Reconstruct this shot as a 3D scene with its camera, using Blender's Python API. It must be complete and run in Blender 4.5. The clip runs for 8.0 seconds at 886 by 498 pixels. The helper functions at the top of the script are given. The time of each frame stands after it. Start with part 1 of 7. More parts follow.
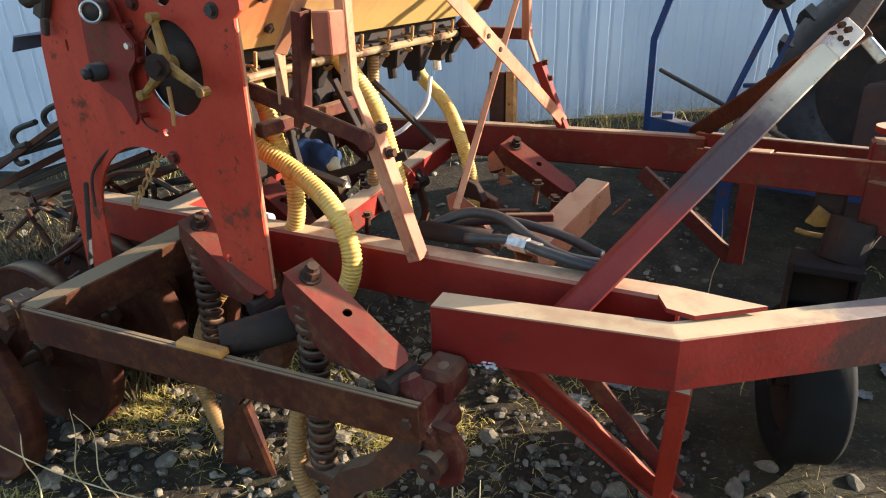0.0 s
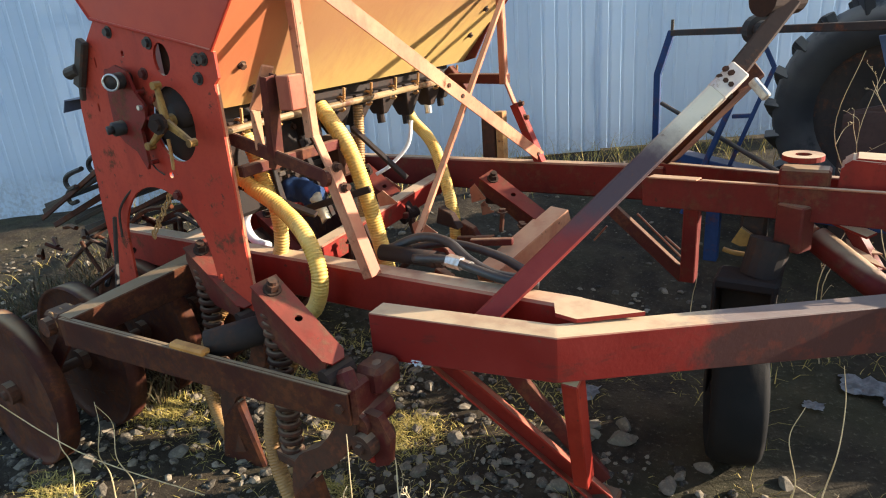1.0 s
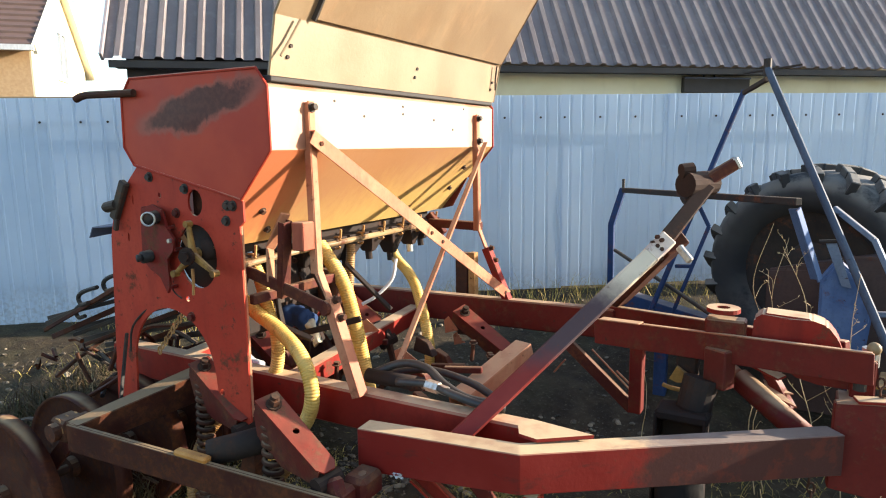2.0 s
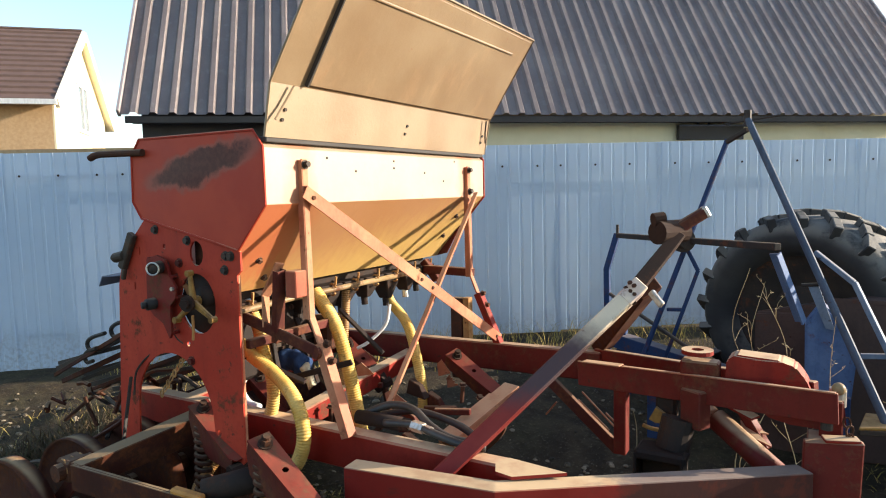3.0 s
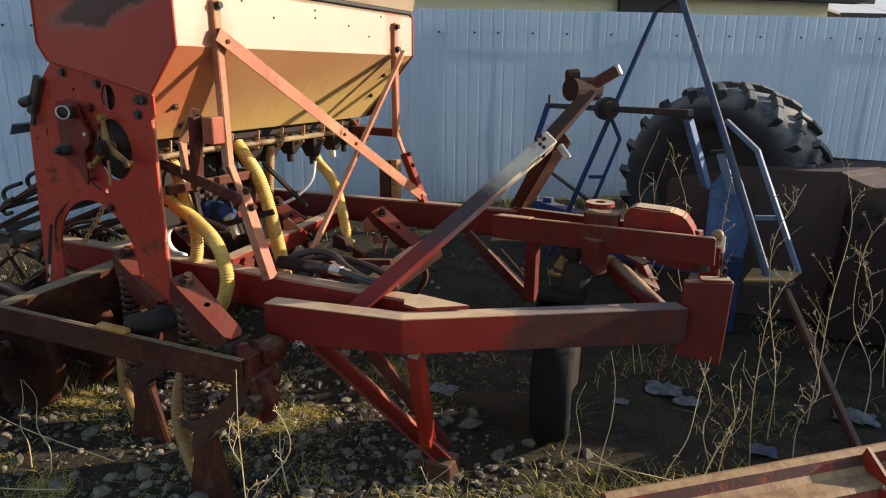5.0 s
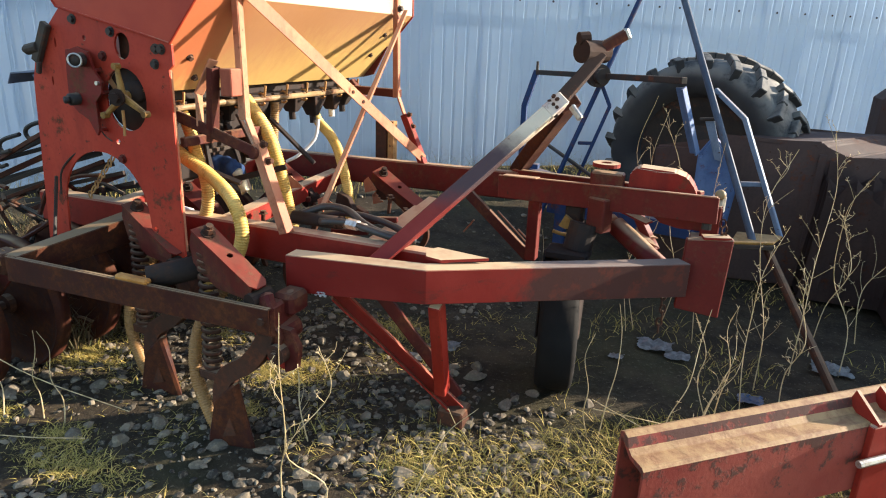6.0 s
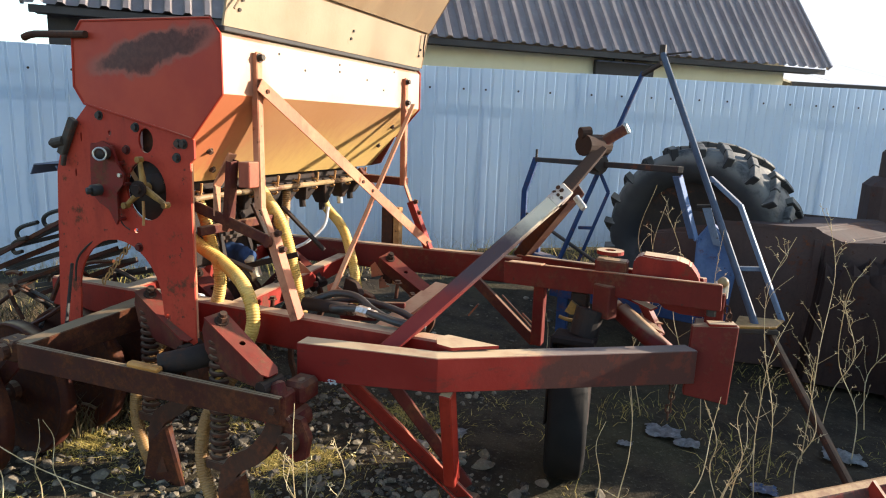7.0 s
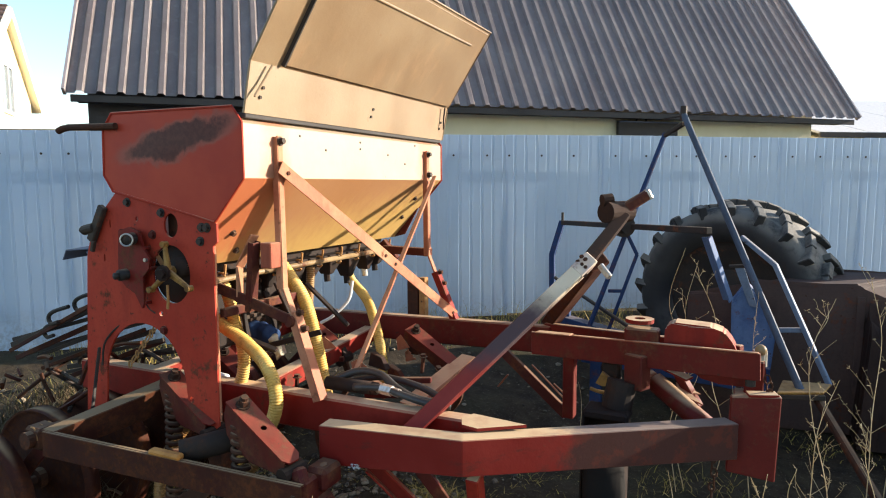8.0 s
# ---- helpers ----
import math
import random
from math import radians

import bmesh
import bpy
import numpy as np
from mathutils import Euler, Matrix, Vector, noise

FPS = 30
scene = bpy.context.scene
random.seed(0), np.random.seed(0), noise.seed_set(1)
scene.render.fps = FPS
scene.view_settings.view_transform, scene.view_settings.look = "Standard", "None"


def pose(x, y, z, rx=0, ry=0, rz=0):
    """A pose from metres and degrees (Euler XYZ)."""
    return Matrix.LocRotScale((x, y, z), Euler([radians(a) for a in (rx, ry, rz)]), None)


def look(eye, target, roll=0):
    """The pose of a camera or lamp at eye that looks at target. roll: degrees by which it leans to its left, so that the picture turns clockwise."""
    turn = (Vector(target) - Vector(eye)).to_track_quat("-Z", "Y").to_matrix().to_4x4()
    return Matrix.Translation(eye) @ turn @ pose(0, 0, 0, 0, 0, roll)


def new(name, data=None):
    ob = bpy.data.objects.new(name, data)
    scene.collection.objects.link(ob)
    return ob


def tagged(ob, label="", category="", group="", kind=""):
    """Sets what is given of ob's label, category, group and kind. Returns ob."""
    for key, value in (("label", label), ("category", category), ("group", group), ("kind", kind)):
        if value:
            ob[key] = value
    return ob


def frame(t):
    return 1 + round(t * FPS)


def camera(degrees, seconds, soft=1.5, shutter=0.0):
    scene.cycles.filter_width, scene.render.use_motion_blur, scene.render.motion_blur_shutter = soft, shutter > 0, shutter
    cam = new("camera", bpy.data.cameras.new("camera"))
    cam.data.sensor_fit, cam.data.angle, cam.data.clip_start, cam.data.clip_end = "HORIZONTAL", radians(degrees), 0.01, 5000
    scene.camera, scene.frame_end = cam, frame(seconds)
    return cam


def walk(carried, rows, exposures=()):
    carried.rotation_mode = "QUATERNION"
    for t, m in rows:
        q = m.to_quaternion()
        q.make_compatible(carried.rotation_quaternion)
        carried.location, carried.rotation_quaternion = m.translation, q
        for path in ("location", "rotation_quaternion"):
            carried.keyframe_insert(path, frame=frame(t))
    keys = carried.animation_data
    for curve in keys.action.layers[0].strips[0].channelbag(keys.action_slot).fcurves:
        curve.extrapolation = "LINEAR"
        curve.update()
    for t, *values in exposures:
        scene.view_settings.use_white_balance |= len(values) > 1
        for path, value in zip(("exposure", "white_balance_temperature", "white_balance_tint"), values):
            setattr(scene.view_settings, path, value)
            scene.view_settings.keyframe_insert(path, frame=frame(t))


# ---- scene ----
cam = camera(69.3, 8.0, soft=1.1)
PATH = [
    (0, (1.12, 0.743, 1.595), (0.277, 2.374, 0.803), -1.6),
    (0.5, (1.446, 0.727, 1.604), (0.529, 2.324, 0.823), -2.4),
    (1, (1.619, 0.653, 1.658), (0.581, 2.219, 0.973), -4.4),
    (1.5, (1.708, 0.473, 1.703), (0.693, 2.13, 1.229), -2.4),
    (2, (1.757, 0.309, 1.794), (0.777, 2.024, 1.479), -0.8),
    (2.2, (1.772, 0.265, 1.783), (0.82, 2.008, 1.549), 0.1),
    (3.3, (1.998, 0.233, 1.836), (0.964, 1.937, 1.662), -1.7),
    (3.5, (2.026, 0.241, 1.817), (0.996, 1.937, 1.57), -2.3),
    (4, (2.079, 0.249, 1.753), (1.07, 1.918, 1.308), -2.6),
    (4.5, (2.127, 0.236, 1.712), (1.165, 1.917, 1.213), -2.4),
    (4.7, (2.131, 0.222, 1.714), (1.217, 1.925, 1.2), -1.0),
    (5.8, (1.964, 0.035, 1.664), (1.232, 1.795, 1.058), 1.5),
    (6, (1.938, 0.005, 1.657), (1.212, 1.762, 1.036), 2.1),
    (6.5, (1.903, -0.03, 1.669), (1.146, 1.731, 1.102), 2.8),
    (7, (1.901, -0.055, 1.706), (1.153, 1.76, 1.321), 2.1),
    (7.5, (1.911, -0.065, 1.731), (1.136, 1.762, 1.486), 0.4),
    (8, (1.925, 0.004, 1.761), (1.071, 1.802, 1.561), -0.2),
]
EXPOSURES = [(0.0, 1.66, 6250, 10), (1.0, 1.64, 6250, 10), (1.5, 1.58, 6300, 10), (2.2, 1.68, 6350, 10), (3.3, 1.15, 6500, 10), (3.5, 1.0, 6600, 10), (4.0, 0.62, 6600, 10), (4.5, 0.51, 6400, 10), (4.7, 0.55, 6300, 10), (5.8, 1.60, 6250, 10), (6.5, 1.65, 6200, 10), (7.0, 1.5, 6200, 10), (7.5, 1.45, 6250, 10), (8.0, 1.3, 6300, 10)]
walk(cam, [(t, look(eye, target, roll)) for t, eye, target, roll in PATH], EXPOSURES)

import mathutils

# ---- light ----
SUN_AZ, SUN_EL = 38.5, 15.0
world = bpy.data.worlds.new("world")
scene.world = world
world.use_nodes = True
_wn = world.node_tree
_sky = _wn.nodes.new("ShaderNodeTexSky")
_sky.sky_type = "NISHITA"
_sky.sun_disc = False
_sky.sun_elevation = radians(SUN_EL)
_sky.sun_rotation = radians(90.0 - SUN_AZ)
_sky.air_density, _sky.dust_density, _sky.ozone_density = 1.0, 0.6, 1.0
_wn.links.new(_sky.outputs[0], _wn.nodes["Background"].inputs[0])
_wn.nodes["Background"].inputs[1].default_value = 0.15
sun = new("sun", bpy.data.lights.new("sun", "SUN"))
sun.data.energy, sun.data.angle, sun.data.color = 5.0, radians(0.5), (1.0, 0.87, 0.70)
_dir = Vector((math.cos(radians(SUN_EL)) * math.cos(radians(SUN_AZ)), math.cos(radians(SUN_EL)) * math.sin(radians(SUN_AZ)), math.sin(radians(SUN_EL))))
sun.matrix_basis = look(tuple(_dir * 30), (0, 0, 0))


# ---- materials ----
class Nodes:
    """A small helper to wire one material."""

    def __init__(self, name):
        self.mat = bpy.data.materials.new(name)
        self.mat.use_nodes = True
        self.t = self.mat.node_tree
        self.b = self.t.nodes["Principled BSDF"]
        self.co = self.t.nodes.new("ShaderNodeTexCoord").outputs["Object"]

    def link(self, a, b):
        self.t.links.new(a, b)

    def noise(self, scale, detail=4.0, rough=0.55, stretch=None, src=None):
        n = self.t.nodes.new("ShaderNodeTexNoise")
        n.inputs["Scale"].default_value, n.inputs["Detail"].default_value, n.inputs["Roughness"].default_value = scale, detail, rough
        co = src or self.co
        if stretch:
            m = self.t.nodes.new("ShaderNodeMapping")
            m.inputs["Scale"].default_value = stretch
            self.link(co, m.inputs[0])
            co = m.outputs[0]
        self.link(co, n.inputs["Vector"])
        return n.outputs["Fac"]

    def voronoi(self, scale, feature="F1"):
        n = self.t.nodes.new("ShaderNodeTexVoronoi")
        n.feature = feature
        n.inputs["Scale"].default_value = scale
        self.link(self.co, n.inputs["Vector"])
        return n

    def ramp(self, fac, lo, hi, a=0.0, b=1.0):
        n = self.t.nodes.new("ShaderNodeMapRange")
        n.interpolation_type = "SMOOTHSTEP"
        for k, v in zip(("From Min", "From Max", "To Min", "To Max"), (lo, hi, a, b)):
            n.inputs[k].default_value = v
        self.link(fac, n.inputs["Value"])
        return n.outputs["Result"]

    def math(self, op, a, b=None):
        n = self.t.nodes.new("ShaderNodeMath")
        n.operation = op
        for k, v in enumerate((a, b)):
            if v is None:
                continue
            if isinstance(v, (int, float)):
                n.inputs[k].default_value = v
            else:
                self.link(v, n.inputs[k])
        return n.outputs[0]

    def mix(self, fac, a, b):
        n = self.t.nodes.new("ShaderNodeMix")
        n.data_type = "RGBA"
        if isinstance(fac, (int, float)):
            n.inputs[0].default_value = fac
        else:
            self.link(fac, n.inputs[0])
        for k, v in ((6, a), (7, b)):
            if isinstance(v, tuple):
                n.inputs[k].default_value = (*v, 1.0)
            else:
                self.link(v, n.inputs[k])
        return n.outputs[2]

    def axis(self, which, src=None):
        n = self.t.nodes.new("ShaderNodeSeparateXYZ")
        self.link(src or self.co, n.inputs[0])
        return n.outputs["XYZ".index(which)]

    def normal(self, which):
        g = self.t.nodes.new("ShaderNodeNewGeometry")
        return self.axis(which, g.outputs["Normal"])

    def random(self):
        return self.t.nodes.new("ShaderNodeObjectInfo").outputs["Random"]

    def island(self):
        return self.t.nodes.new("ShaderNodeNewGeometry").outputs["Random Per Island"]

    def bump(self, height, strength=0.3, dist=0.01):
        n = self.t.nodes.new("ShaderNodeBump")
        n.inputs["Strength"].default_value, n.inputs["Distance"].default_value = strength, dist
        self.link(height, n.inputs["Height"])
        self.link(n.outputs[0], self.b.inputs["Normal"])

    def done(self, color, rough=0.6, metal=0.0, spec=0.5):
        for v, k in ((color, "Base Color"), (rough, "Roughness"), (metal, "Metallic")):
            if isinstance(v, tuple):
                self.b.inputs[k].default_value = (*v, 1.0)
            elif isinstance(v, (int, float)):
                self.b.inputs[k].default_value = v
            else:
                self.link(v, self.b.inputs[k])
        self.b.inputs["Specular IOR Level"].default_value = spec
        return self.mat


def painted(name, base, faded, rust=(0.065, 0.026, 0.015), rust_lo=0.58, rust_hi=0.72, dust_sun=(0.57, 0.41, 0.25), dust_sun_amount=0.95, rough=0.6, grain=60.0, spec=0.18):
    """Old weathered paint on steel: faded clouds, rust flecks and scratches; what faces up is painted paler for settled
    dust and sunlight.
    """
    n = Nodes(name)
    cloud = n.noise(3.0, 5.0, 0.6)
    fine = n.noise(38.0, 6.0, 0.7)
    col = n.mix(n.ramp(cloud, 0.35, 0.7), base, faded)
    col = n.mix(n.ramp(n.noise(grain, 3.0), 0.45, 0.75, 0.0, 0.25), col, tuple(c * 0.6 for c in base))
    patch = n.math("ADD", n.math("MULTIPLY", n.noise(7.0, 6.0, 0.65), 0.7), n.math("MULTIPLY", fine, 0.3))
    rusty = n.ramp(patch, rust_lo, rust_hi)
    col = n.mix(rusty, col, n.mix(n.ramp(fine, 0.35, 0.65), rust, (rust[0] * 1.9, rust[1] * 1.6, rust[2] * 1.3)))
    streak = n.ramp(n.noise(10.0, 5.0, 0.65, (1.0, 1.0, 0.18)), 0.48, 0.72, 0.0, 0.4)
    col = n.mix(streak, col, tuple(0.45 * c + 0.005 for c in base))
    chip = n.ramp(n.noise(26.0, 5.0, 0.6), 0.66, 0.69, 0.0, 0.75)
    col = n.mix(chip, col, (rust[0] * 0.8, rust[1] * 0.8, rust[2] * 0.8))
    # Up-facing faces painted paler: settled dust plus the look of sunlit tops.
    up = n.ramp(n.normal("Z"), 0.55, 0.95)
    col = n.mix(n.math("MULTIPLY", up, n.ramp(n.noise(9.0, 5.0), 0.3, 0.55, dust_sun_amount * 0.6, dust_sun_amount)), col, dust_sun)
    n.bump(n.math("ADD", n.math("MULTIPLY", rusty, 0.5), n.math("MULTIPLY", fine, 0.5)), 0.25, 0.004)
    r = n.math("ADD", n.math("MULTIPLY", rusty, 0.25), n.ramp(cloud, 0.3, 0.7, rough - 0.08, rough + 0.1))
    return n.done(col, r, 0.0, spec)


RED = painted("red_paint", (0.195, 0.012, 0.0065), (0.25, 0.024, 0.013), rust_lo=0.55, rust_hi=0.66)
# Darker copy of the red for frame parts that lie in shade.
RED_SHADED = painted("shaded_red_paint", (0.108, 0.0095, 0.0058), (0.14, 0.017, 0.011), rust_lo=0.50, rust_hi=0.64, dust_sun_amount=0.7)
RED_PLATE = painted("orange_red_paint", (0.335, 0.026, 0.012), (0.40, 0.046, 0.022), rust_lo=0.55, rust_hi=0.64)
RED_WORN = painted("worn_red_paint", (0.15, 0.012, 0.008), (0.185, 0.020, 0.013), rust_lo=0.50, rust_hi=0.62, dust_sun_amount=0.08)
RED_DARK = painted("rusty_red_paint", (0.10, 0.014, 0.010), (0.065, 0.017, 0.012), rust_lo=0.45, rust_hi=0.60, dust_sun_amount=0.3)
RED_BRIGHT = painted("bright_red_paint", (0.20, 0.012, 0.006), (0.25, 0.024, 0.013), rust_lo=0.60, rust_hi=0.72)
STRAP = painted("faded_red_paint", (0.37, 0.115, 0.058), (0.46, 0.22, 0.12), rust_lo=0.56, rust_hi=0.68, dust_sun_amount=0.7)
RED_FADED = painted("half_faded_red_paint", (0.27, 0.055, 0.030), (0.34, 0.10, 0.055), rust_lo=0.54, rust_hi=0.66, dust_sun_amount=0.6)
MAROON = painted("maroon_grimy_paint", (0.070, 0.0085, 0.007), (0.048, 0.011, 0.009), rust_lo=0.46, rust_hi=0.6, dust_sun_amount=0.12)
RUST_RED = painted("brown_red_rust", (0.050, 0.0105, 0.006), (0.031, 0.009, 0.006), rust=(0.05, 0.018, 0.008), rust_lo=0.42, rust_hi=0.58, dust_sun=(0.60, 0.44, 0.24), dust_sun_amount=0.38)
BLUE = painted("blue_paint", (0.06, 0.11, 0.235), (0.11, 0.175, 0.32), dust_sun_amount=0.35, rough=0.52)
BLUE_DARK = painted("dark_blue_paint", (0.014, 0.035, 0.10), (0.025, 0.05, 0.13), rust_lo=0.52, rust_hi=0.7, dust_sun_amount=0.3)
DARK_RUST = painted("dark_burnt_rust", (0.022, 0.012, 0.009), (0.040, 0.020, 0.014), rust=(0.06, 0.024, 0.012), rust_lo=0.55, rust_hi=0.72, dust_sun_amount=0.05, rough=0.8)
RUST = painted("rust", (0.042, 0.021, 0.014), (0.070, 0.032, 0.019), rust_lo=0.4, rust_hi=0.7, dust_sun_amount=0.25, rough=0.8)
DARK = painted("dark_oily_steel", (0.030, 0.026, 0.024), (0.055, 0.04, 0.03), rust=(0.08, 0.035, 0.02), rust_lo=0.52, rust_hi=0.7, dust_sun_amount=0.2, rough=0.6)
BLACK = painted("black_grimy_steel", (0.020, 0.015, 0.013), (0.034, 0.022, 0.017), rust=(0.04, 0.02, 0.013), rust_lo=0.5, rust_hi=0.7, dust_sun_amount=0.0, rough=0.75)
GREY_BLUE = painted("grey_blue_sheet", (0.10, 0.12, 0.19), (0.14, 0.16, 0.22), rust_lo=0.62, rust_hi=0.75, dust_sun_amount=0.2)


def mat_end_panel():
    """Red end panel of the hopper with a dark brown patch worn through to the primer."""
    n = Nodes("worn_red_end_panel")
    cloud, fine = n.noise(3.5, 5.0, 0.6), n.noise(45.0, 5.0, 0.7)
    col = n.mix(n.ramp(cloud, 0.3, 0.7), (0.345, 0.031, 0.014), (0.41, 0.056, 0.027))
    x, z = n.axis("X"), n.axis("Z")
    bend = n.math("MULTIPLY", n.math("SUBTRACT", n.noise(7.0, 5.0, 0.65), 0.5), 0.13)
    line = n.math("ADD", n.math("MULTIPLY", n.math("SUBTRACT", x, -0.36), 0.20), 1.95)
    dz = n.math("ADD", n.math("SUBTRACT", z, line), bend)
    dx = n.math("ADD", n.math("SUBTRACT", x, -0.33), bend)
    ell = n.math("ADD", n.math("POWER", n.math("DIVIDE", dx, 0.34), 2.0), n.math("POWER", n.math("DIVIDE", dz, 0.070), 2.0))
    halo = n.ramp(ell, 0.9, 1.55, 1.0, 0.0)
    core = n.ramp(n.math("ADD", ell, n.math("MULTIPLY", n.math("SUBTRACT", fine, 0.5), 0.4)), 0.50, 1.05, 1.0, 0.0)
    col = n.mix(n.math("MULTIPLY", halo, 0.6), col, (0.24, 0.095, 0.068))
    col = n.mix(n.math("MULTIPLY", core, 0.85), col, n.mix(n.ramp(fine, 0.4, 0.6), (0.034, 0.012, 0.010), (0.062, 0.023, 0.017)))
    flecks = n.ramp(n.noise(24.0, 6.0, 0.7), 0.66, 0.74)
    col = n.mix(n.math("MULTIPLY", flecks, 0.7), col, (0.09, 0.03, 0.02))
    n.bump(fine, 0.15, 0.004)
    return n.done(col, n.ramp(cloud, 0.3, 0.7, 0.5, 0.65), 0.0, 0.2)


def mat_hopper_front():
    """Sun-bleached orange hopper paint, worn to a yellow undercoat low on the slope, with run marks; upright band
    painted paler as sunlit.
    """
    n = Nodes("bleached_orange_hopper")
    cloud, fine = n.noise(2.5, 5.0, 0.6), n.noise(50.0, 5.0, 0.7)
    runs = n.noise(14.0, 4.0, 0.6, (1.0, 1.6, 0.25))
    y, z = n.axis("Y"), n.axis("Z")
    wob = n.math("MULTIPLY", n.math("SUBTRACT", runs, 0.5), 0.5)
    worn = n.ramp(n.math("ADD", n.math("ADD", n.math("MULTIPLY", n.math("SUBTRACT", 1.62, z), 1.9), n.math("MULTIPLY", n.math("SUBTRACT", y, 2.6), 0.35)), wob), -0.08, 0.56)
    side = n.ramp(n.math("ADD", y, n.math("MULTIPLY", wob, 0.3)), 2.15, 2.5)
    low = n.mix(worn, n.mix(side, (0.41, 0.125, 0.05), (0.315, 0.155, 0.066)), (0.45, 0.29, 0.095))
    stain = n.math("MULTIPLY", n.ramp(runs, 0.5, 0.75), n.ramp(cloud, 0.4, 0.7))
    low = n.mix(n.math("MULTIPLY", stain, 0.35), low, (0.26, 0.12, 0.04))
    # Upright band: faded paint, made cream as the face overexposed in the sun.
    band = n.mix(n.ramp(cloud, 0.35, 0.7), (0.315, 0.225, 0.150), (0.365, 0.285, 0.20))
    for yy in (2.255, 3.69):
        near = n.math("ABSOLUTE", n.math("SUBTRACT", y, yy))
        red = n.ramp(n.math("ADD", near, n.math("MULTIPLY", n.math("SUBTRACT", n.noise(9.0), 0.5), 0.16)), 0.05, 0.13, 0.75, 0.0)
        band = n.mix(red, band, (0.42, 0.16, 0.085))
    col = n.mix(n.ramp(z, 1.788, 1.796), low, band)
    col = n.mix(n.math("MULTIPLY", n.ramp(n.noise(30.0, 6.0, 0.7), 0.68, 0.74), 0.8), col, (0.12, 0.05, 0.025))
    n.bump(n.math("ADD", fine, n.math("MULTIPLY", cloud, 3.0)), 0.12, 0.006)
    return n.done(col, n.ramp(cloud, 0.3, 0.7, 0.45, 0.62))


def mat_lid():
    n = Nodes("tan_lid_paint")
    cloud, fine = n.noise(2.2, 5.0, 0.6), n.noise(60.0, 5.0, 0.7)
    col = n.mix(n.ramp(cloud, 0.3, 0.7), (0.205, 0.133, 0.074), (0.25, 0.176, 0.101))
    col = n.mix(n.math("MULTIPLY", n.ramp(n.noise(22.0, 6.0, 0.7), 0.64, 0.74), 0.8), col, (0.22, 0.09, 0.04))
    col = n.mix(n.math("MULTIPLY", n.ramp(n.noise(6.0, 5.0, 0.6, (1.0, 1.0, 0.3)), 0.52, 0.72), 0.3), col, (0.36, 0.22, 0.12))
    n.bump(n.math("ADD", fine, n.math("MULTIPLY", cloud, 4.0)), 0.12, 0.006)
    return n.done(col, n.ramp(cloud, 0.3, 0.7, 0.4, 0.55))


def mat_hose(name, a, b, rough=0.55):
    n = Nodes(name)
    cloud, fine = n.noise(9.0, 4.0), n.noise(70.0, 4.0)
    col = n.mix(n.ramp(cloud, 0.35, 0.7), a, b)
    col = n.mix(n.math("MULTIPLY", n.ramp(n.noise(26.0, 6.0, 0.7), 0.52, 0.7), 0.55), col, tuple(c * 0.3 for c in a))
    n.bump(fine, 0.1, 0.002)
    return n.done(col, rough)


def mat_fence():
    """Pale blue coated steel sheet: faint streaks and mud splashed at the foot."""
    n = Nodes("pale_blue_sheet")
    cloud = n.noise(1.3, 4.0)
    runs = n.noise(18.0, 4.0, 0.6, (1.0, 1.0, 0.06))
    col = n.mix(n.ramp(cloud, 0.3, 0.7), (0.59, 0.69, 0.81), (0.65, 0.74, 0.845))
    col = n.mix(n.ramp(runs, 0.45, 0.75, 0.0, 0.22), col, (0.60, 0.67, 0.75))
    mud = n.math("MULTIPLY", n.ramp(n.math("ADD", n.axis("Z"), n.math("MULTIPLY", n.noise(5.0, 5.0), 0.35)), 0.45, 0.85, 1.0, 0.0), n.ramp(n.noise(30.0, 5.0), 0.4, 0.65))
    col = n.mix(n.math("MULTIPLY", mud, 0.3), col, (0.22, 0.17, 0.12))
    specks = n.ramp(n.noise(55.0, 5.0, 0.7), 0.70, 0.76)
    col = n.mix(n.math("MULTIPLY", specks, 0.5), col, (0.55, 0.57, 0.6))
    return n.done(col, n.ramp(runs, 0.3, 0.7, 0.38, 0.52), 0.0, 0.4)


def mat_roof():
    n = Nodes("brown_roof_sheet")
    cloud = n.noise(1.6, 5.0)
    runs = n.noise(12.0, 4.0, 0.6)
    col = n.mix(n.ramp(cloud, 0.3, 0.7), (0.30, 0.25, 0.245), (0.37, 0.32, 0.31))
    col = n.mix(n.ramp(runs, 0.5, 0.8, 0.0, 0.4), col, (0.50, 0.45, 0.43))
    n.bump(cloud, 0.08, 0.03)
    return n.done(col, 0.30)


def mat_plaster(name, a, b, scale=2.0):
    n = Nodes(name)
    cloud, fine = n.noise(scale, 5.0, 0.6), n.noise(60.0, 5.0, 0.7)
    runs = n.noise(8.0, 4.0, 0.6, (1.0, 1.0, 0.12))
    col = n.mix(n.ramp(cloud, 0.3, 0.7), a, b)
    col = n.mix(n.ramp(runs, 0.5, 0.8, 0.0, 0.25), col, tuple(c * 0.6 for c in a))
    n.bump(fine, 0.3, 0.004)
    return n.done(col, 0.85)


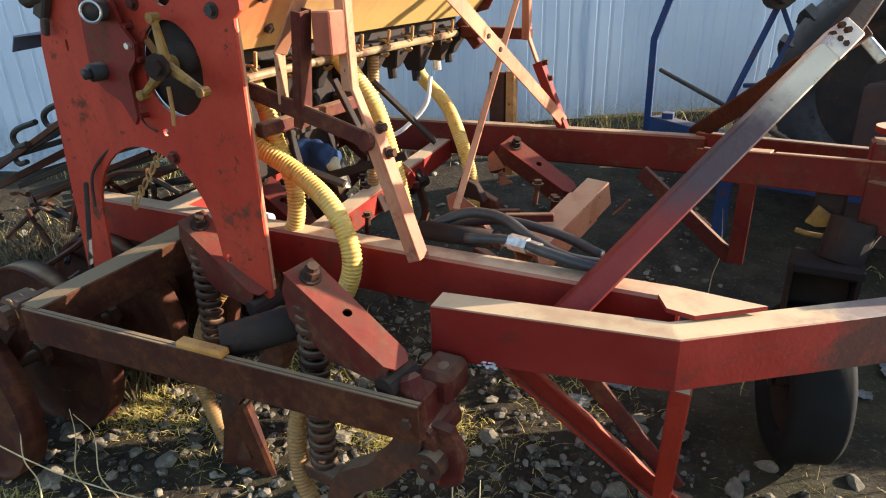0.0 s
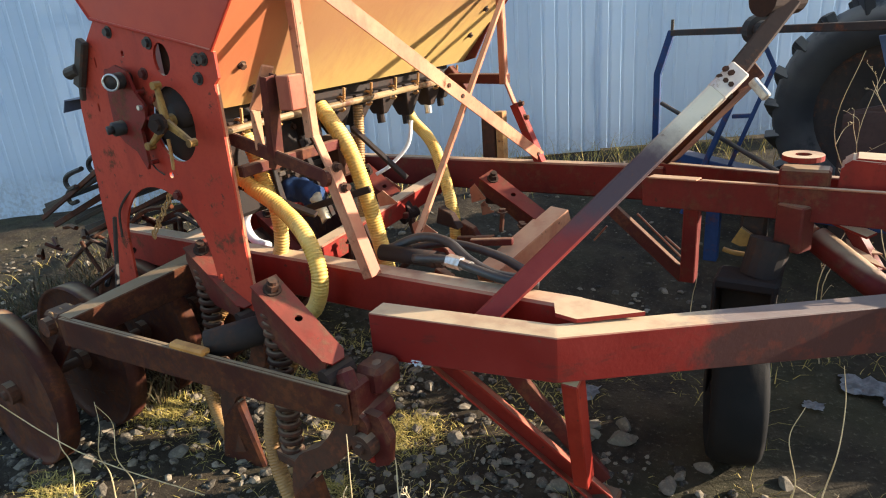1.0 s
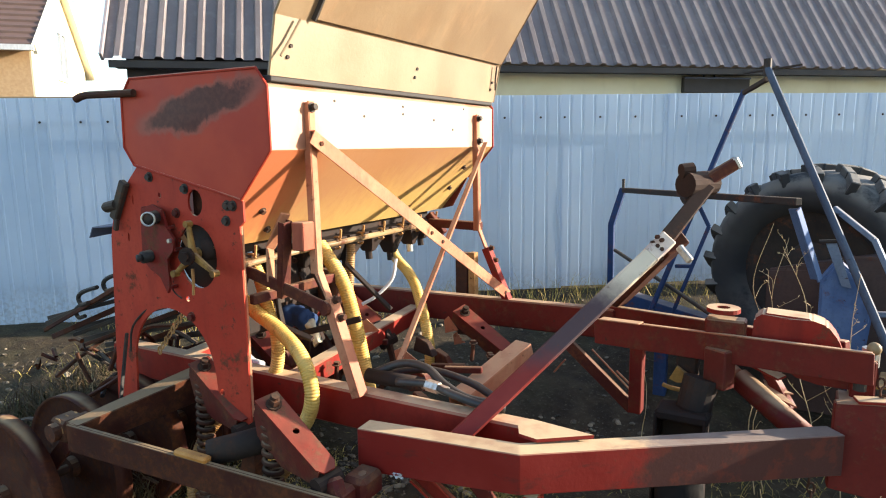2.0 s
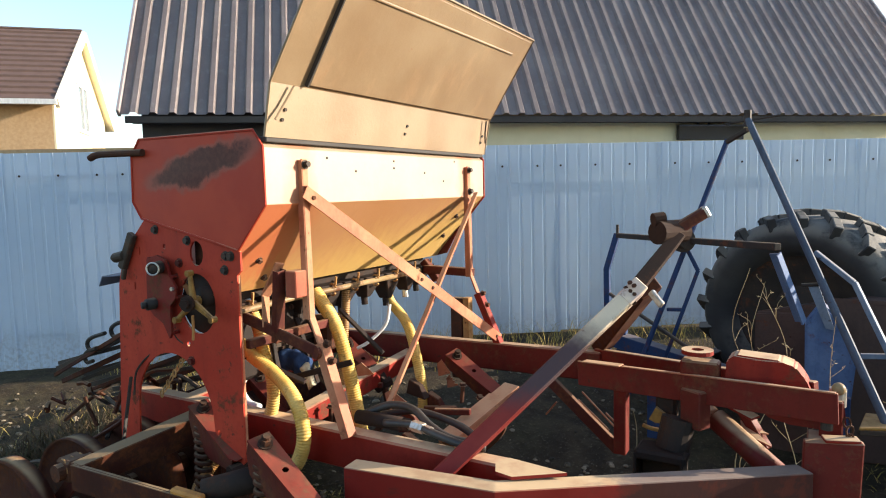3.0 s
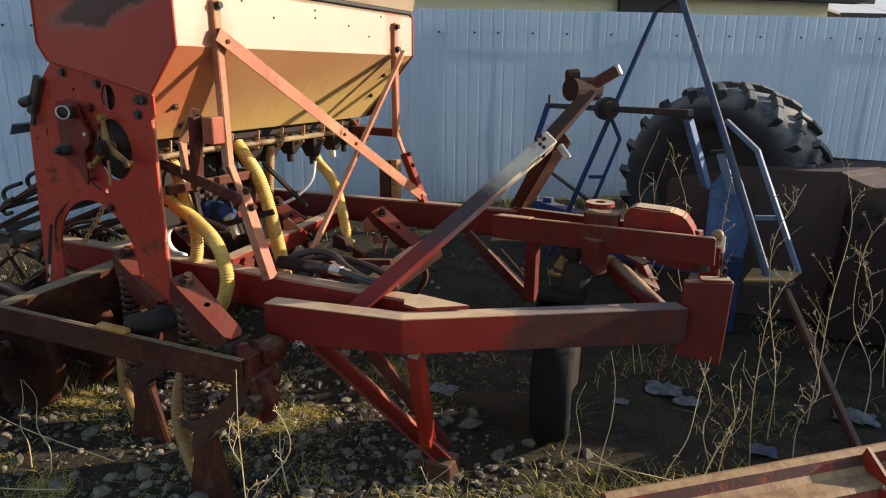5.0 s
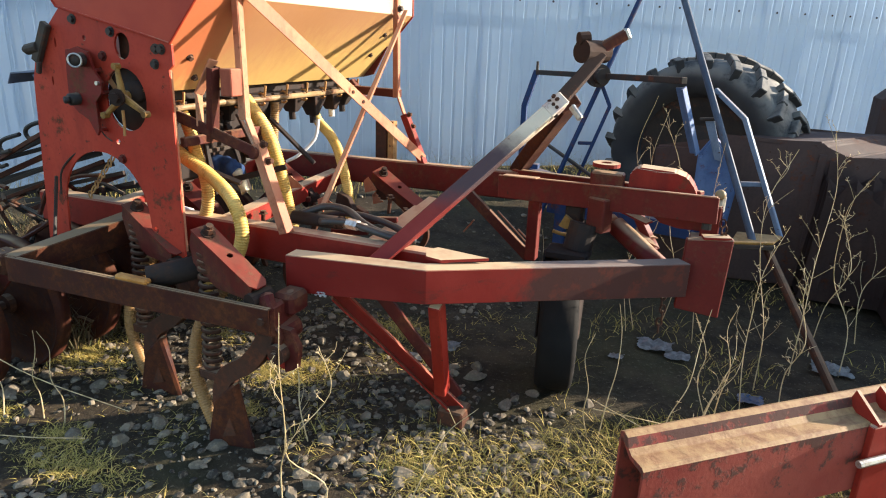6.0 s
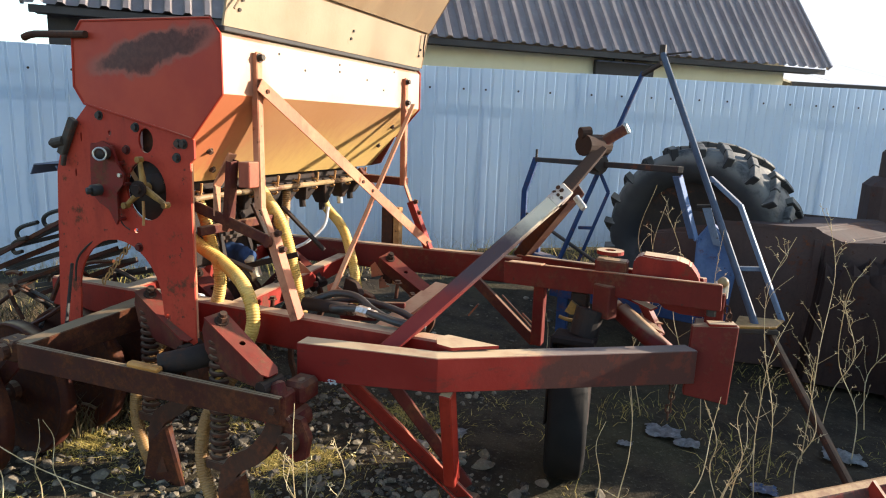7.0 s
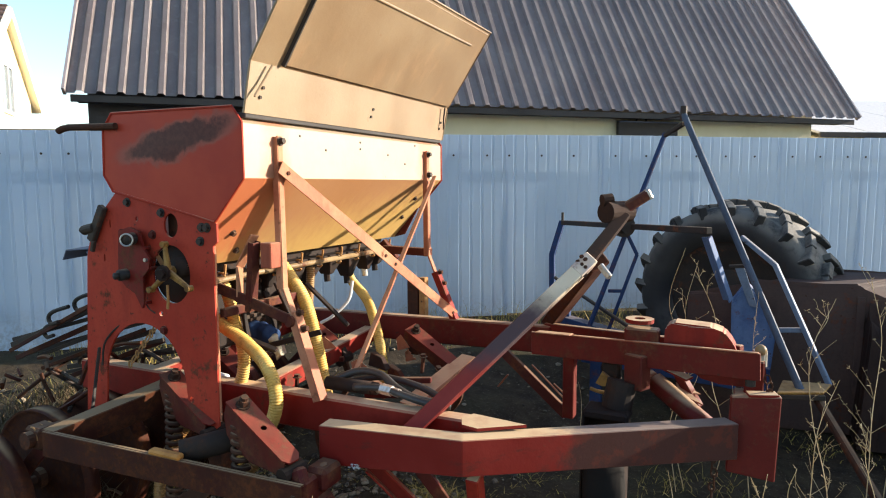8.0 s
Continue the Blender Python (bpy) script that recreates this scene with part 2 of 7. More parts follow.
def mat_ground():
    """Dark trodden earth with dry litter and a little moss."""
    n = Nodes("earth")
    big, mid, fine = n.noise(0.9, 5.0, 0.6), n.noise(6.0, 6.0, 0.65), n.noise(45.0, 6.0, 0.75)
    col = n.mix(n.ramp(mid, 0.35, 0.65), (0.030, 0.021, 0.013), (0.062, 0.045, 0.026))
    col = n.mix(n.ramp(big, 0.45, 0.65, 0.0, 0.5), col, (0.05, 0.05, 0.02))
    col = n.mix(n.ramp(fine, 0.54, 0.72), col, (0.15, 0.12, 0.075))
    n.bump(n.math("ADD", n.math("MULTIPLY", fine, 0.6), mid), 0.8, 0.03)
    return n.done(col, 0.95, 0.0, 0.2)


def mat_stone():
    n = Nodes("limestone")
    r = n.island()
    fine = n.noise(55.0, 5.0, 0.7)
    col = n.mix(n.ramp(r, 0.2, 1.0), (0.036, 0.030, 0.023), (0.235, 0.190, 0.130))
    col = n.mix(n.ramp(fine, 0.45, 0.75, 0.0, 0.6), col, (0.33, 0.27, 0.19))
    col = n.mix(n.ramp(n.noise(14.0, 5.0), 0.5, 0.72, 0.0, 0.6), col, (0.12, 0.095, 0.07))
    n.bump(fine, 0.5, 0.006)
    return n.done(col, 0.9, 0.0, 0.25)


def mat_blades(name, a, b, c):
    n = Nodes(name)
    r = n.island()
    col = n.mix(n.ramp(r, 0.0, 0.55), a, b)
    col = n.mix(n.ramp(r, 0.6, 1.0), col, c)
    n.b.inputs["Subsurface Weight"].default_value = 0.0
    return n.done(col, 0.75, 0.0, 0.2)


def mat_rubber(name="tyre_rubber"):
    n = Nodes(name)
    cloud, fine = n.noise(3.0, 5.0), n.noise(40.0, 5.0, 0.7)
    col = n.mix(n.ramp(cloud, 0.35, 0.7), (0.008, 0.0072, 0.0066), (0.014, 0.0125, 0.0115))
    col = n.mix(n.ramp(n.noise(7.0, 6.0), 0.5, 0.72, 0.0, 0.3), col, (0.045, 0.034, 0.027))
    n.bump(fine, 0.3, 0.004)
    return n.done(col, 0.85, 0.0, 0.15)


def mat_tiles():
    n = Nodes("brown_roof_tiles")
    col = n.mix(n.noise(4.0, 5.0), (0.10, 0.06, 0.045), (0.17, 0.10, 0.075))
    return n.done(col, 0.6)


def mat_glass():
    n = Nodes("window_glass")
    n.b.inputs["Transmission Weight"].default_value = 0.6
    return n.done((0.35, 0.4, 0.42), 0.05)


def mat_steel():
    n = Nodes("worn_bright_steel")
    fine = n.noise(40.0, 5.0, 0.7)
    col = n.mix(n.ramp(fine, 0.4, 0.7), (0.52, 0.50, 0.46), (0.30, 0.24, 0.18))
    n.bump(fine, 0.2, 0.003)
    return n.done(col, 0.38, 0.75)


def mat_weathered(name, a, b):
    n = Nodes(name)
    col = n.mix(n.ramp(n.noise(20.0, 5.0, 0.65, (1, 1, 0.2)), 0.35, 0.65), a, b)
    n.bump(n.noise(60.0, 4.0), 0.2, 0.003)
    return n.done(col, 0.8, 0.0, 0.25)


PANEL, HOPPER, LID = mat_end_panel(), mat_hopper_front(), mat_lid()
HOSE = mat_hose("yellow_ribbed_hose", (0.56, 0.32, 0.052), (0.62, 0.41, 0.11))
HOSE_OLD = mat_hose("brown_ribbed_hose", (0.25, 0.12, 0.030), (0.31, 0.17, 0.052))
BLACK_HOSE = mat_hose("black_rubber_hose", (0.022, 0.021, 0.02), (0.05, 0.045, 0.04), 0.5)
FENCE, ROOF = mat_fence(), mat_roof()
CREAM = mat_plaster("cream_plaster", (0.62, 0.55, 0.36), (0.68, 0.61, 0.42))
PALE = mat_plaster("pale_yellow_plaster", (0.78, 0.68, 0.44), (0.81, 0.72, 0.50))
CREAM_TRIM = mat_plaster("cream_boards", (0.80, 0.74, 0.58), (0.84, 0.79, 0.65))
BRICK = mat_plaster("tan_brick", (0.48, 0.30, 0.15), (0.56, 0.37, 0.2), 12.0)
# Dark boards; also colours the shadow gaps on hopper and lid.
BOARDS_AND_GAPS = mat_plaster("dark_boards_and_gap_shade", (0.035, 0.03, 0.028), (0.05, 0.043, 0.04))
EARTH, STONE, RUBBER, TILES, GLASS, STEEL = mat_ground(), mat_stone(), mat_rubber(), mat_tiles(), mat_glass(), mat_steel()
STRAW = mat_blades("dry_grass", (0.52, 0.38, 0.13), (0.42, 0.32, 0.085), (0.27, 0.23, 0.05))
STALK = mat_weathered("dry_stalk", (0.42, 0.30, 0.14), (0.58, 0.45, 0.26))
SCRAP = mat_weathered("dirty_plastic", (0.22, 0.21, 0.20), (0.40, 0.39, 0.37))
CLOTH = mat_weathered("blue_cloth", (0.012, 0.03, 0.085), (0.02, 0.05, 0.13))
CLOTH_PALE = mat_weathered("pale_cloth", (0.42, 0.38, 0.26), (0.55, 0.50, 0.36))
WHITE = mat_weathered("white_plastic", (0.58, 0.58, 0.57), (0.70, 0.70, 0.69))
OCHRE = painted("ochre_greasy_paint", (0.26, 0.13, 0.03), (0.36, 0.20, 0.05), rust=(0.04, 0.02, 0.012), rust_lo=0.44, rust_hi=0.7, dust_sun_amount=0.3)
TARNISHED = painted("tarnished_steel", (0.20, 0.135, 0.065), (0.30, 0.21, 0.11), rust_lo=0.48, rust_hi=0.64, dust_sun_amount=0.1, rough=0.45)
ORANGE_RUST = painted("bright_orange_rust", (0.42, 0.17, 0.035), (0.55, 0.28, 0.08), rust_lo=0.56, rust_hi=0.7, dust_sun_amount=0.1)
BRASS = painted("rusty_orange_steel", (0.34, 0.16, 0.05), (0.45, 0.26, 0.10), rust_lo=0.5, rust_hi=0.7, dust_sun_amount=0.25)


# ---- mesh helpers ----
def part(name, bm, material, parent, label="", smooth=False):
    """Links bm as one mesh object under a thing (an Empty) or under one of its parts."""
    me = bpy.data.meshes.new(name)
    bm.normal_update()
    bm.to_mesh(me)
    bm.free()
    for p in me.polygons:
        p.use_smooth = smooth
    me.materials.append(material)
    ob = new(name, me)
    if parent is not None:
        ob.parent = parent
        if parent.type == "EMPTY":
            ob.matrix_parent_inverse = parent.matrix_basis.inverted()
    if label:
        ob["label"] = label
    return ob


def thing(name, base, label, category, group="", kind=""):
    ob = new(name)
    ob.empty_display_size = 0.2
    ob.matrix_basis = Matrix.Translation(base)
    return tagged(ob, label, category, group, kind)


def lone(name, bm, material, label, category, group="", kind="", smooth=False):
    return tagged(part(name, bm, material, None, "", smooth), label, category, group, kind)


def frame_of(p, q, up=(0, 0, 1)):
    d = (Vector(q) - Vector(p)).normalized()
    u = Vector(up)
    s = d.cross(u)
    if s.length < 1e-4:
        s = d.cross(Vector((1, 0, 0)))
    s.normalize()
    return d, s, s.cross(d).normalized()


def hexa(bm, corners, bevel=0.0):
    """A six-sided block from its eight corners: four below, four above."""
    vs = [bm.verts.new(c) for c in corners]
    fs = [bm.faces.new([vs[i] for i in f]) for f in ((3, 2, 1, 0), (4, 5, 6, 7), (0, 1, 5, 4), (1, 2, 6, 5), (2, 3, 7, 6), (3, 0, 4, 7))]
    bmesh.ops.recalc_face_normals(bm, faces=fs)
    if bevel:
        es = {e for f in fs for e in f.edges}
        bmesh.ops.bevel(bm, geom=list(es), offset=bevel, segments=1, affect="EDGES")


def beam(bm, p, q, w, h, up=(0, 0, 1), bevel=0.004, w2=None, h2=None):
    """A bar from p to q, w wide across and h high along up, its axis in the middle."""
    p, q = Vector(p), Vector(q)
    d, s, u = frame_of(p, q, up)
    w2, h2 = w2 or w, h2 or h
    hexa(bm, [p - s * w / 2 - u * h / 2, p + s * w / 2 - u * h / 2, q + s * w2 / 2 - u * h2 / 2, q - s * w2 / 2 - u * h2 / 2,
              p - s * w / 2 + u * h / 2, p + s * w / 2 + u * h / 2, q + s * w2 / 2 + u * h2 / 2, q - s * w2 / 2 + u * h2 / 2], bevel)
    return bm


def box(bm, lo, hi, bevel=0.004):
    (a, b, c), (d, e, f) = lo, hi
    hexa(bm, [(a, b, c), (d, b, c), (d, e, c), (a, e, c), (a, b, f), (d, b, f), (d, e, f), (a, e, f)], bevel)
    return bm


def channel(bm, p, q, w, h, t=0.008, up=(0, 0, 1), open_down=True):
    """A U-section bar: a back plate and two flanks."""
    p, q = Vector(p), Vector(q)
    d, s, u = frame_of(p, q, up)
    k = 1 if open_down else -1
    beam(bm, p + u * k * (h / 2 - t / 2), q + u * k * (h / 2 - t / 2), w, t, up, 0.0015)
    for sgn in (-1, 1):
        o = s * sgn * (w / 2 - t / 2) - u * k * t / 2
        beam(bm, p + o, q + o, t, h - t, up, 0.0015)
    return bm


def rod(bm, p, q, r, seg=10, r2=None, caps=True):
    p, q = Vector(p), Vector(q)
    d, s, u = frame_of(p, q)
    r2 = r if r2 is None else r2
    a = [bm.verts.new(p + (s * math.cos(k * 2 * math.pi / seg) + u * math.sin(k * 2 * math.pi / seg)) * r) for k in range(seg)]
    b = [bm.verts.new(q + (s * math.cos(k * 2 * math.pi / seg) + u * math.sin(k * 2 * math.pi / seg)) * r2) for k in range(seg)]
    for k in range(seg):
        bm.faces.new((a[k], a[(k + 1) % seg], b[(k + 1) % seg], b[k]))
    if caps:
        bm.faces.new(a[::-1])
        bm.faces.new(b)
    return bm


def curve(pts, n):
    """Points of a smooth line (Catmull-Rom) through pts, n to a stretch."""
    ps = [Vector(p) for p in pts]
    ps = [ps[0] * 2 - ps[1], *ps, ps[-1] * 2 - ps[-2]]
    out = []
    for i in range(1, len(ps) - 2):
        a, b, c, d = ps[i - 1 : i + 3]
        for k in range(n):
            t = k / n
            out.append(0.5 * (2 * b + (c - a) * t + (2 * a - 5 * b + 4 * c - d) * t * t + (3 * b - a - 3 * c + d) * t**3))
    return out + [ps[-2]]


def even(pts, step):
    """Resamples a line at even steps."""
    lens = [0.0]
    for a, b in zip(pts, pts[1:]):
        lens.append(lens[-1] + (b - a).length)
    total, out, i = lens[-1], [], 0
    n = max(2, int(total / step))
    for k in range(n + 1):
        s = total * k / n
        while i < len(pts) - 2 and lens[i + 1] < s:
            i += 1
        f = (s - lens[i]) / max(1e-9, lens[i + 1] - lens[i])
        out.append(pts[i].lerp(pts[i + 1], min(1.0, f)))
    return out


def tube(bm, pts, r, seg=10, radii=None, caps=True):
    """Sweeps a circle along pts; radii gives each ring's own radius."""
    pts = [Vector(p) for p in pts]
    rings, s = [], None
    for i, p in enumerate(pts):
        d = (pts[min(i + 1, len(pts) - 1)] - pts[max(i - 1, 0)]).normalized()
        if s is None:
            s = d.orthogonal().normalized()
        s = (s - d * s.dot(d)).normalized()
        u = d.cross(s)
        rr = radii[i] if radii else r
        rings.append([bm.verts.new(p + (s * math.cos(k * 2 * math.pi / seg) + u * math.sin(k * 2 * math.pi / seg)) * rr) for k in range(seg)])
    for a, b in zip(rings, rings[1:]):
        for k in range(seg):
            bm.faces.new((a[k], a[(k + 1) % seg], b[(k + 1) % seg], b[k]))
    if caps:
        bm.faces.new(rings[0][::-1])
        bm.faces.new(rings[-1])
    return bm


def ribbed(bm, pts, r, pitch=0.0115, depth=0.0026, seg=14):
    line = even(curve(pts, 20), pitch / 4)
    return tube(bm, line, r, seg, [r + depth * (0.9, 0.2, -0.7, 0.2)[k % 4] for k in range(len(line))])


def coil(bm, p, q, r, wire, turns, seg=7):
    p, q = Vector(p), Vector(q)
    d, s, u = frame_of(p, q)
    n = int(turns * 14)
    pts = [p.lerp(q, k / n) + (s * math.cos(k * 2 * math.pi / 14) + u * math.sin(k * 2 * math.pi / 14)) * r for k in range(n + 1)]
    return tube(bm, pts, wire, seg)


def sheet(bm, outer, holes, thick, place):
    """A plate cut from a 2-D outline with holes; place(a, b, depth) gives the 3-D point, depth from 0 to thick."""
    from_loops = [outer, *holes]
    loops = [[Vector((a, b, 0)) for a, b in l] for l in from_loops]

    tris = mathutils.geometry.tessellate_polygon(loops)
    flat = [v for l in loops for v in l]
    top = [bm.verts.new(place(v.x, v.y, 0.0)) for v in flat]
    low = [bm.verts.new(place(v.x, v.y, thick)) for v in flat]
    for a, b, c in tris:
        try:
            bm.faces.new((top[a], top[b], top[c]))
            bm.faces.new((low[c], low[b], low[a]))
        except ValueError:
            pass
    i = 0
    for l in loops:
        n = len(l)
        for k in range(n):
            a, b = i + k, i + (k + 1) % n
            bm.faces.new((top[a], top[b], low[b], low[a]))
        i += n
    bmesh.ops.recalc_face_normals(bm, faces=bm.faces[:])
    return bm


def oval(cx, cz, rx, rz, n=28):
    return [(cx + rx * math.cos(2 * math.pi * k / n), cz + rz * math.sin(2 * math.pi * k / n)) for k in range(n)]


def bolt(bm, p, axis, r=0.012, h=0.010, washer=True):
    """A hexagon bolt head with its washer; axis points outwards."""
    p, a = Vector(p), Vector(axis).normalized()
    if washer:
        rod(bm, p, p + a * 0.003, r * 1.45, 12)
        p = p + a * 0.003
    rod(bm, p, p + a * h, r, 6)
    return bm


def B():
    return bmesh.new()


# ---- setting ----
FA, FANG = Vector((-0.37, 6.38, 0.0)), radians(35.0)
FD, FN = Vector((math.cos(FANG), math.sin(FANG), 0.0)), Vector((-math.sin(FANG), math.cos(FANG), 0.0))


def fence_at(s, off=0.0, z=0.0):
    """A point s metres along the fence, off metres behind it, at height z."""
    p = FA + FD * s + FN * off
    return Vector((p.x, p.y, z))


def smooth(a, b, v):
    t = min(1.0, max(0.0, (v - a) / (b - a)))
    return t * t * (3 - 2 * t)


def ground_z(x, y):
    """The yard: flat and trodden, rising in a low bank towards the fence."""
    p = Vector((x, y, 0)) - FA
    d, s = p.dot(FN), p.dot(FD)
    z = (0.20 + 0.16 * smooth(-4.0, -0.5, s)) * smooth(-3.0, -0.2, d)
    near = smooth(16.0, 7.0, max(abs(x), abs(y - 2)))
    z += near * (0.022 * noise.noise(Vector((x * 1.7, y * 1.7, 0.3))) + 0.012 * noise.noise(Vector((x * 6.0, y * 6.0, 2.3))))
    return z


def build_ground():
    def steps(lo, hi, step):
        far = [2500.0, 600.0, 180.0, 60.0, 30.0, 18.0]
        inner = [lo + k * step for k in range(int((hi - lo) / step) + 1)]
        return [-f for f in far if -f < lo - 1] + inner + [f for f in reversed(far) if f > hi + 1]

    xs, ys = steps(-6.0, 5.6, 0.055), steps(-1.2, 9.0, 0.055)
    verts = [(x, y, ground_z(x, y)) for y in ys for x in xs]
    n = len(xs)
    faces = [(j * n + i, j * n + i + 1, (j + 1) * n + i + 1, (j + 1) * n + i) for j in range(len(ys) - 1) for i in range(n - 1)]
    me = bpy.data.meshes.new("ground")
    me.from_pydata(verts, [], faces)
    for p in me.polygons:
        p.use_smooth = True
    me.materials.append(EARTH)
    tagged(new("ground", me), "dark trodden earth yard with litter and sparse grass", "ground", kind="structure")


build_ground()


def fence_sheet(s0, width, z0, z1):
    """One profiled sheet: flat pans between narrow raised ribs, a ragged row of drip notches along its top."""
    prof, pitch = [], width / 9
    for k in range(9):
        a = s0 + k * pitch
        prof += [(a, 0.0), (a + pitch * 0.66, 0.0), (a + pitch * 0.71, -0.0045), (a + pitch * 0.91, -0.0045), (a + pitch * 0.96, 0.0)]
    prof.append((s0 + width + 0.02, -0.002))
    bm = B()
    rows = [z0, z0 + 0.7, z0 + 1.4, z1]
    grid = []
    for j, z in enumerate(rows):
        sag = 0.0025 * math.sin(s0 * 3.1 + j * 1.7)
        grid.append([bm.verts.new(fence_at(s, o + sag, z)) for s, o in prof])
    for a, b in zip(grid, grid[1:]):
        for k in range(len(prof) - 1):
            bm.faces.new((a[k], a[k + 1], b[k + 1], b[k]))
    geo = bmesh.ops.solidify(bm, geom=bm.faces[:], thickness=0.0012)
    return bm


def build_fence():
    root = thing("fence", fence_at(0, 0, 0), "pale blue profiled steel sheet fence along the yard", "fence", kind="structure")
    width, screw = 1.06, None
    for k in range(-11, 13):
        s0 = 0.0 + k * width
        z0 = 0.19 + 0.2 * smooth(-4.5, -0.5, s0) + 0.01 * math.sin(k * 2.3)
        part("fence_panel", fence_sheet(s0, width, z0, 2.275 + 0.004 * math.sin(k * 1.9)), FENCE, root)
        for j, zz in ((0, 2.06),):
            for i in range(3):
                s = s0 + width / 9 * (0.25 + 3 * i + (j + k) % 2)
                if screw is None:
                    bm = B()
                    rod(bm, (0, 0, 0), FN * -0.004, 0.011, 10)
                    rod(bm, FN * -0.004, FN * -0.010, 0.006, 6)
                    screw = part("screw", bm, DARK, root)
                    ob = screw
                else:
                    ob = screw.copy()
                    scene.collection.objects.link(ob)
                ob.matrix_basis = Matrix.Translation(fence_at(s, -0.004, zz))
        if k % 2 == 0:
            bm = B()
            box(bm, (-0.03, -0.03, 0), (0.03, 0.03, 2.2))
            ob = part("fence_post", bm, DARK, root)
            ob.matrix_basis = Matrix.Translation(fence_at(s0, 0.07, 0.0))
    for z in (0.55, 2.06):
        bm = B()
        beam(bm, fence_at(-11.6, 0.05, z), fence_at(13.6, 0.05, z), 0.02, 0.04)
        part("fence_rail", bm, DARK, root)


build_fence()


BD, BN = Vector((math.cos(radians(42.0)), math.sin(radians(42.0)), 0.0)), Vector((-math.sin(radians(42.0)), math.cos(radians(42.0)), 0.0))


def barn_at(s, off=0.0, z=0.0):
    """A point s metres along the barn's eaves line, off metres behind it."""
    p = FA + BD * s + BN * off
    return Vector((p.x, p.y, z))


def build_barn():
    """A low barn behind the fence: plastered wall, dark boarded bay, steep profiled roof."""
    off, s0, s1, ez = 0.8, -4.25, 5.62, 2.655
    th, length = radians(54.0), 4.6
    root = thing("barn", barn_at(0, 3, 0), "low cream plastered barn with a steep dark brown profiled metal roof", "barn")
    bm = B()
    wo, w1 = off + 0.30, off + 5.0
    for a, b, mat, nm, lab in ((-2.45, 5.12, CREAM, "wall", "cream plastered wall"), (-4.12, -2.45, BOARDS_AND_GAPS, "boarded_wall", "dark boarded wall")):
        bm = B()
        hexa(bm, [barn_at(a, wo, -0.2), barn_at(b, wo, -0.2), barn_at(b, wo + 0.25, -0.2), barn_at(a, wo + 0.25, -0.2),
                  barn_at(a, wo, ez + 0.25), barn_at(b, wo, ez + 0.25), barn_at(b, wo + 0.25, ez + 0.25), barn_at(a, wo + 0.25, ez + 0.25)])
        part(nm, bm, mat, root, lab)
    run, rise = math.cos(th) * length, math.sin(th) * length
    for s in (-4.12, 4.87):
        bm = B()
        a, b = barn_at(s, wo + 0.25, 0), barn_at(s + 0.25, wo + 0.25, 0)
        c = [(wo + 0.25, -0.2), (off + 2 * run - 0.4, -0.2), (off + 2 * run - 0.4, ez), (off + run, ez + rise - 0.15), (wo + 0.25, ez + 0.2)]
        f = [bm.verts.new(barn_at(s, o, z)) for o, z in c]
        g = [bm.verts.new(barn_at(s + 0.25, o, z)) for o, z in c]
        bm.faces.new(f)
        bm.faces.new(g[::-1])
        for k in range(5):
            bm.faces.new((f[k], f[(k + 1) % 5], g[(k + 1) % 5], g[k]))
        bmesh.ops.recalc_face_normals(bm, faces=bm.faces[:])
        part("gable_wall", bm, CREAM, root)
    # the roof: nine sheets on the near slope, plain far slope
    nx, nz = -math.sin(th), math.cos(th)
    n_sheets = 9
    w = (s1 - s0) / n_sheets
    for k in range(n_sheets):
        bm = B()
        prof, ribs = [], 6
        p = w / ribs
        for i in range(ribs):
            a = s0 + k * w + i * p
            prof += [(a, 0.0), (a + p * 0.45, 0.0), (a + p * 0.57, 0.034), (a + p * 0.82, 0.034), (a + p * 0.94, 0.0)]
        prof.append((s0 + (k + 1) * w + 0.03, 0.003))
        rows = []
        for j in range(5):
            u = length * j / 4
            rows.append([bm.verts.new(barn_at(s, off + math.cos(th) * u + nx * o, ez + math.sin(th) * u + nz * o)) for s, o in prof])
        for a, b in zip(rows, rows[1:]):
            for i in range(len(prof) - 1):
                bm.faces.new((a[i], a[i + 1], b[i + 1], b[i]))
        bmesh.ops.solidify(bm, geom=bm.faces[:], thickness=0.0015)
        part("roof_sheet", bm, ROOF, root)
    bm = B()
    hexa(bm, [barn_at(s0, off + run, ez + rise - 0.04), barn_at(s1, off + run, ez + rise - 0.04), barn_at(s1, off + 2 * run, ez - 0.04), barn_at(s0, off + 2 * run, ez - 0.04),
              barn_at(s0, off + run, ez + rise), barn_at(s1, off + run, ez + rise), barn_at(s1, off + 2 * run, ez), barn_at(s0, off + 2 * run, ez)])
    part("far_roof_slope", bm, ROOF, root)
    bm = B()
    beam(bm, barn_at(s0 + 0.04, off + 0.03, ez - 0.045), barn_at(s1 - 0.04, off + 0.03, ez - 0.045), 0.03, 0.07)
    part("eaves_board", bm, BOARDS_AND_GAPS, root)
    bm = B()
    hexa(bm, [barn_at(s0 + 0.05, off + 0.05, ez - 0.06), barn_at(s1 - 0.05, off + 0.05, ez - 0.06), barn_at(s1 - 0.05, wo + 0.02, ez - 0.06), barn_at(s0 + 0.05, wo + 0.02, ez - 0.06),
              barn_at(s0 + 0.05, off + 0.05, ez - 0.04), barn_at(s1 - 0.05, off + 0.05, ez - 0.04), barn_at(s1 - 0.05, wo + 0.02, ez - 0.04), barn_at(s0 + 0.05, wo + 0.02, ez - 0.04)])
    part("soffit", bm, BOARDS_AND_GAPS, root)
    for s in (s0 - 0.01, s1 + 0.02):
        bm = B()
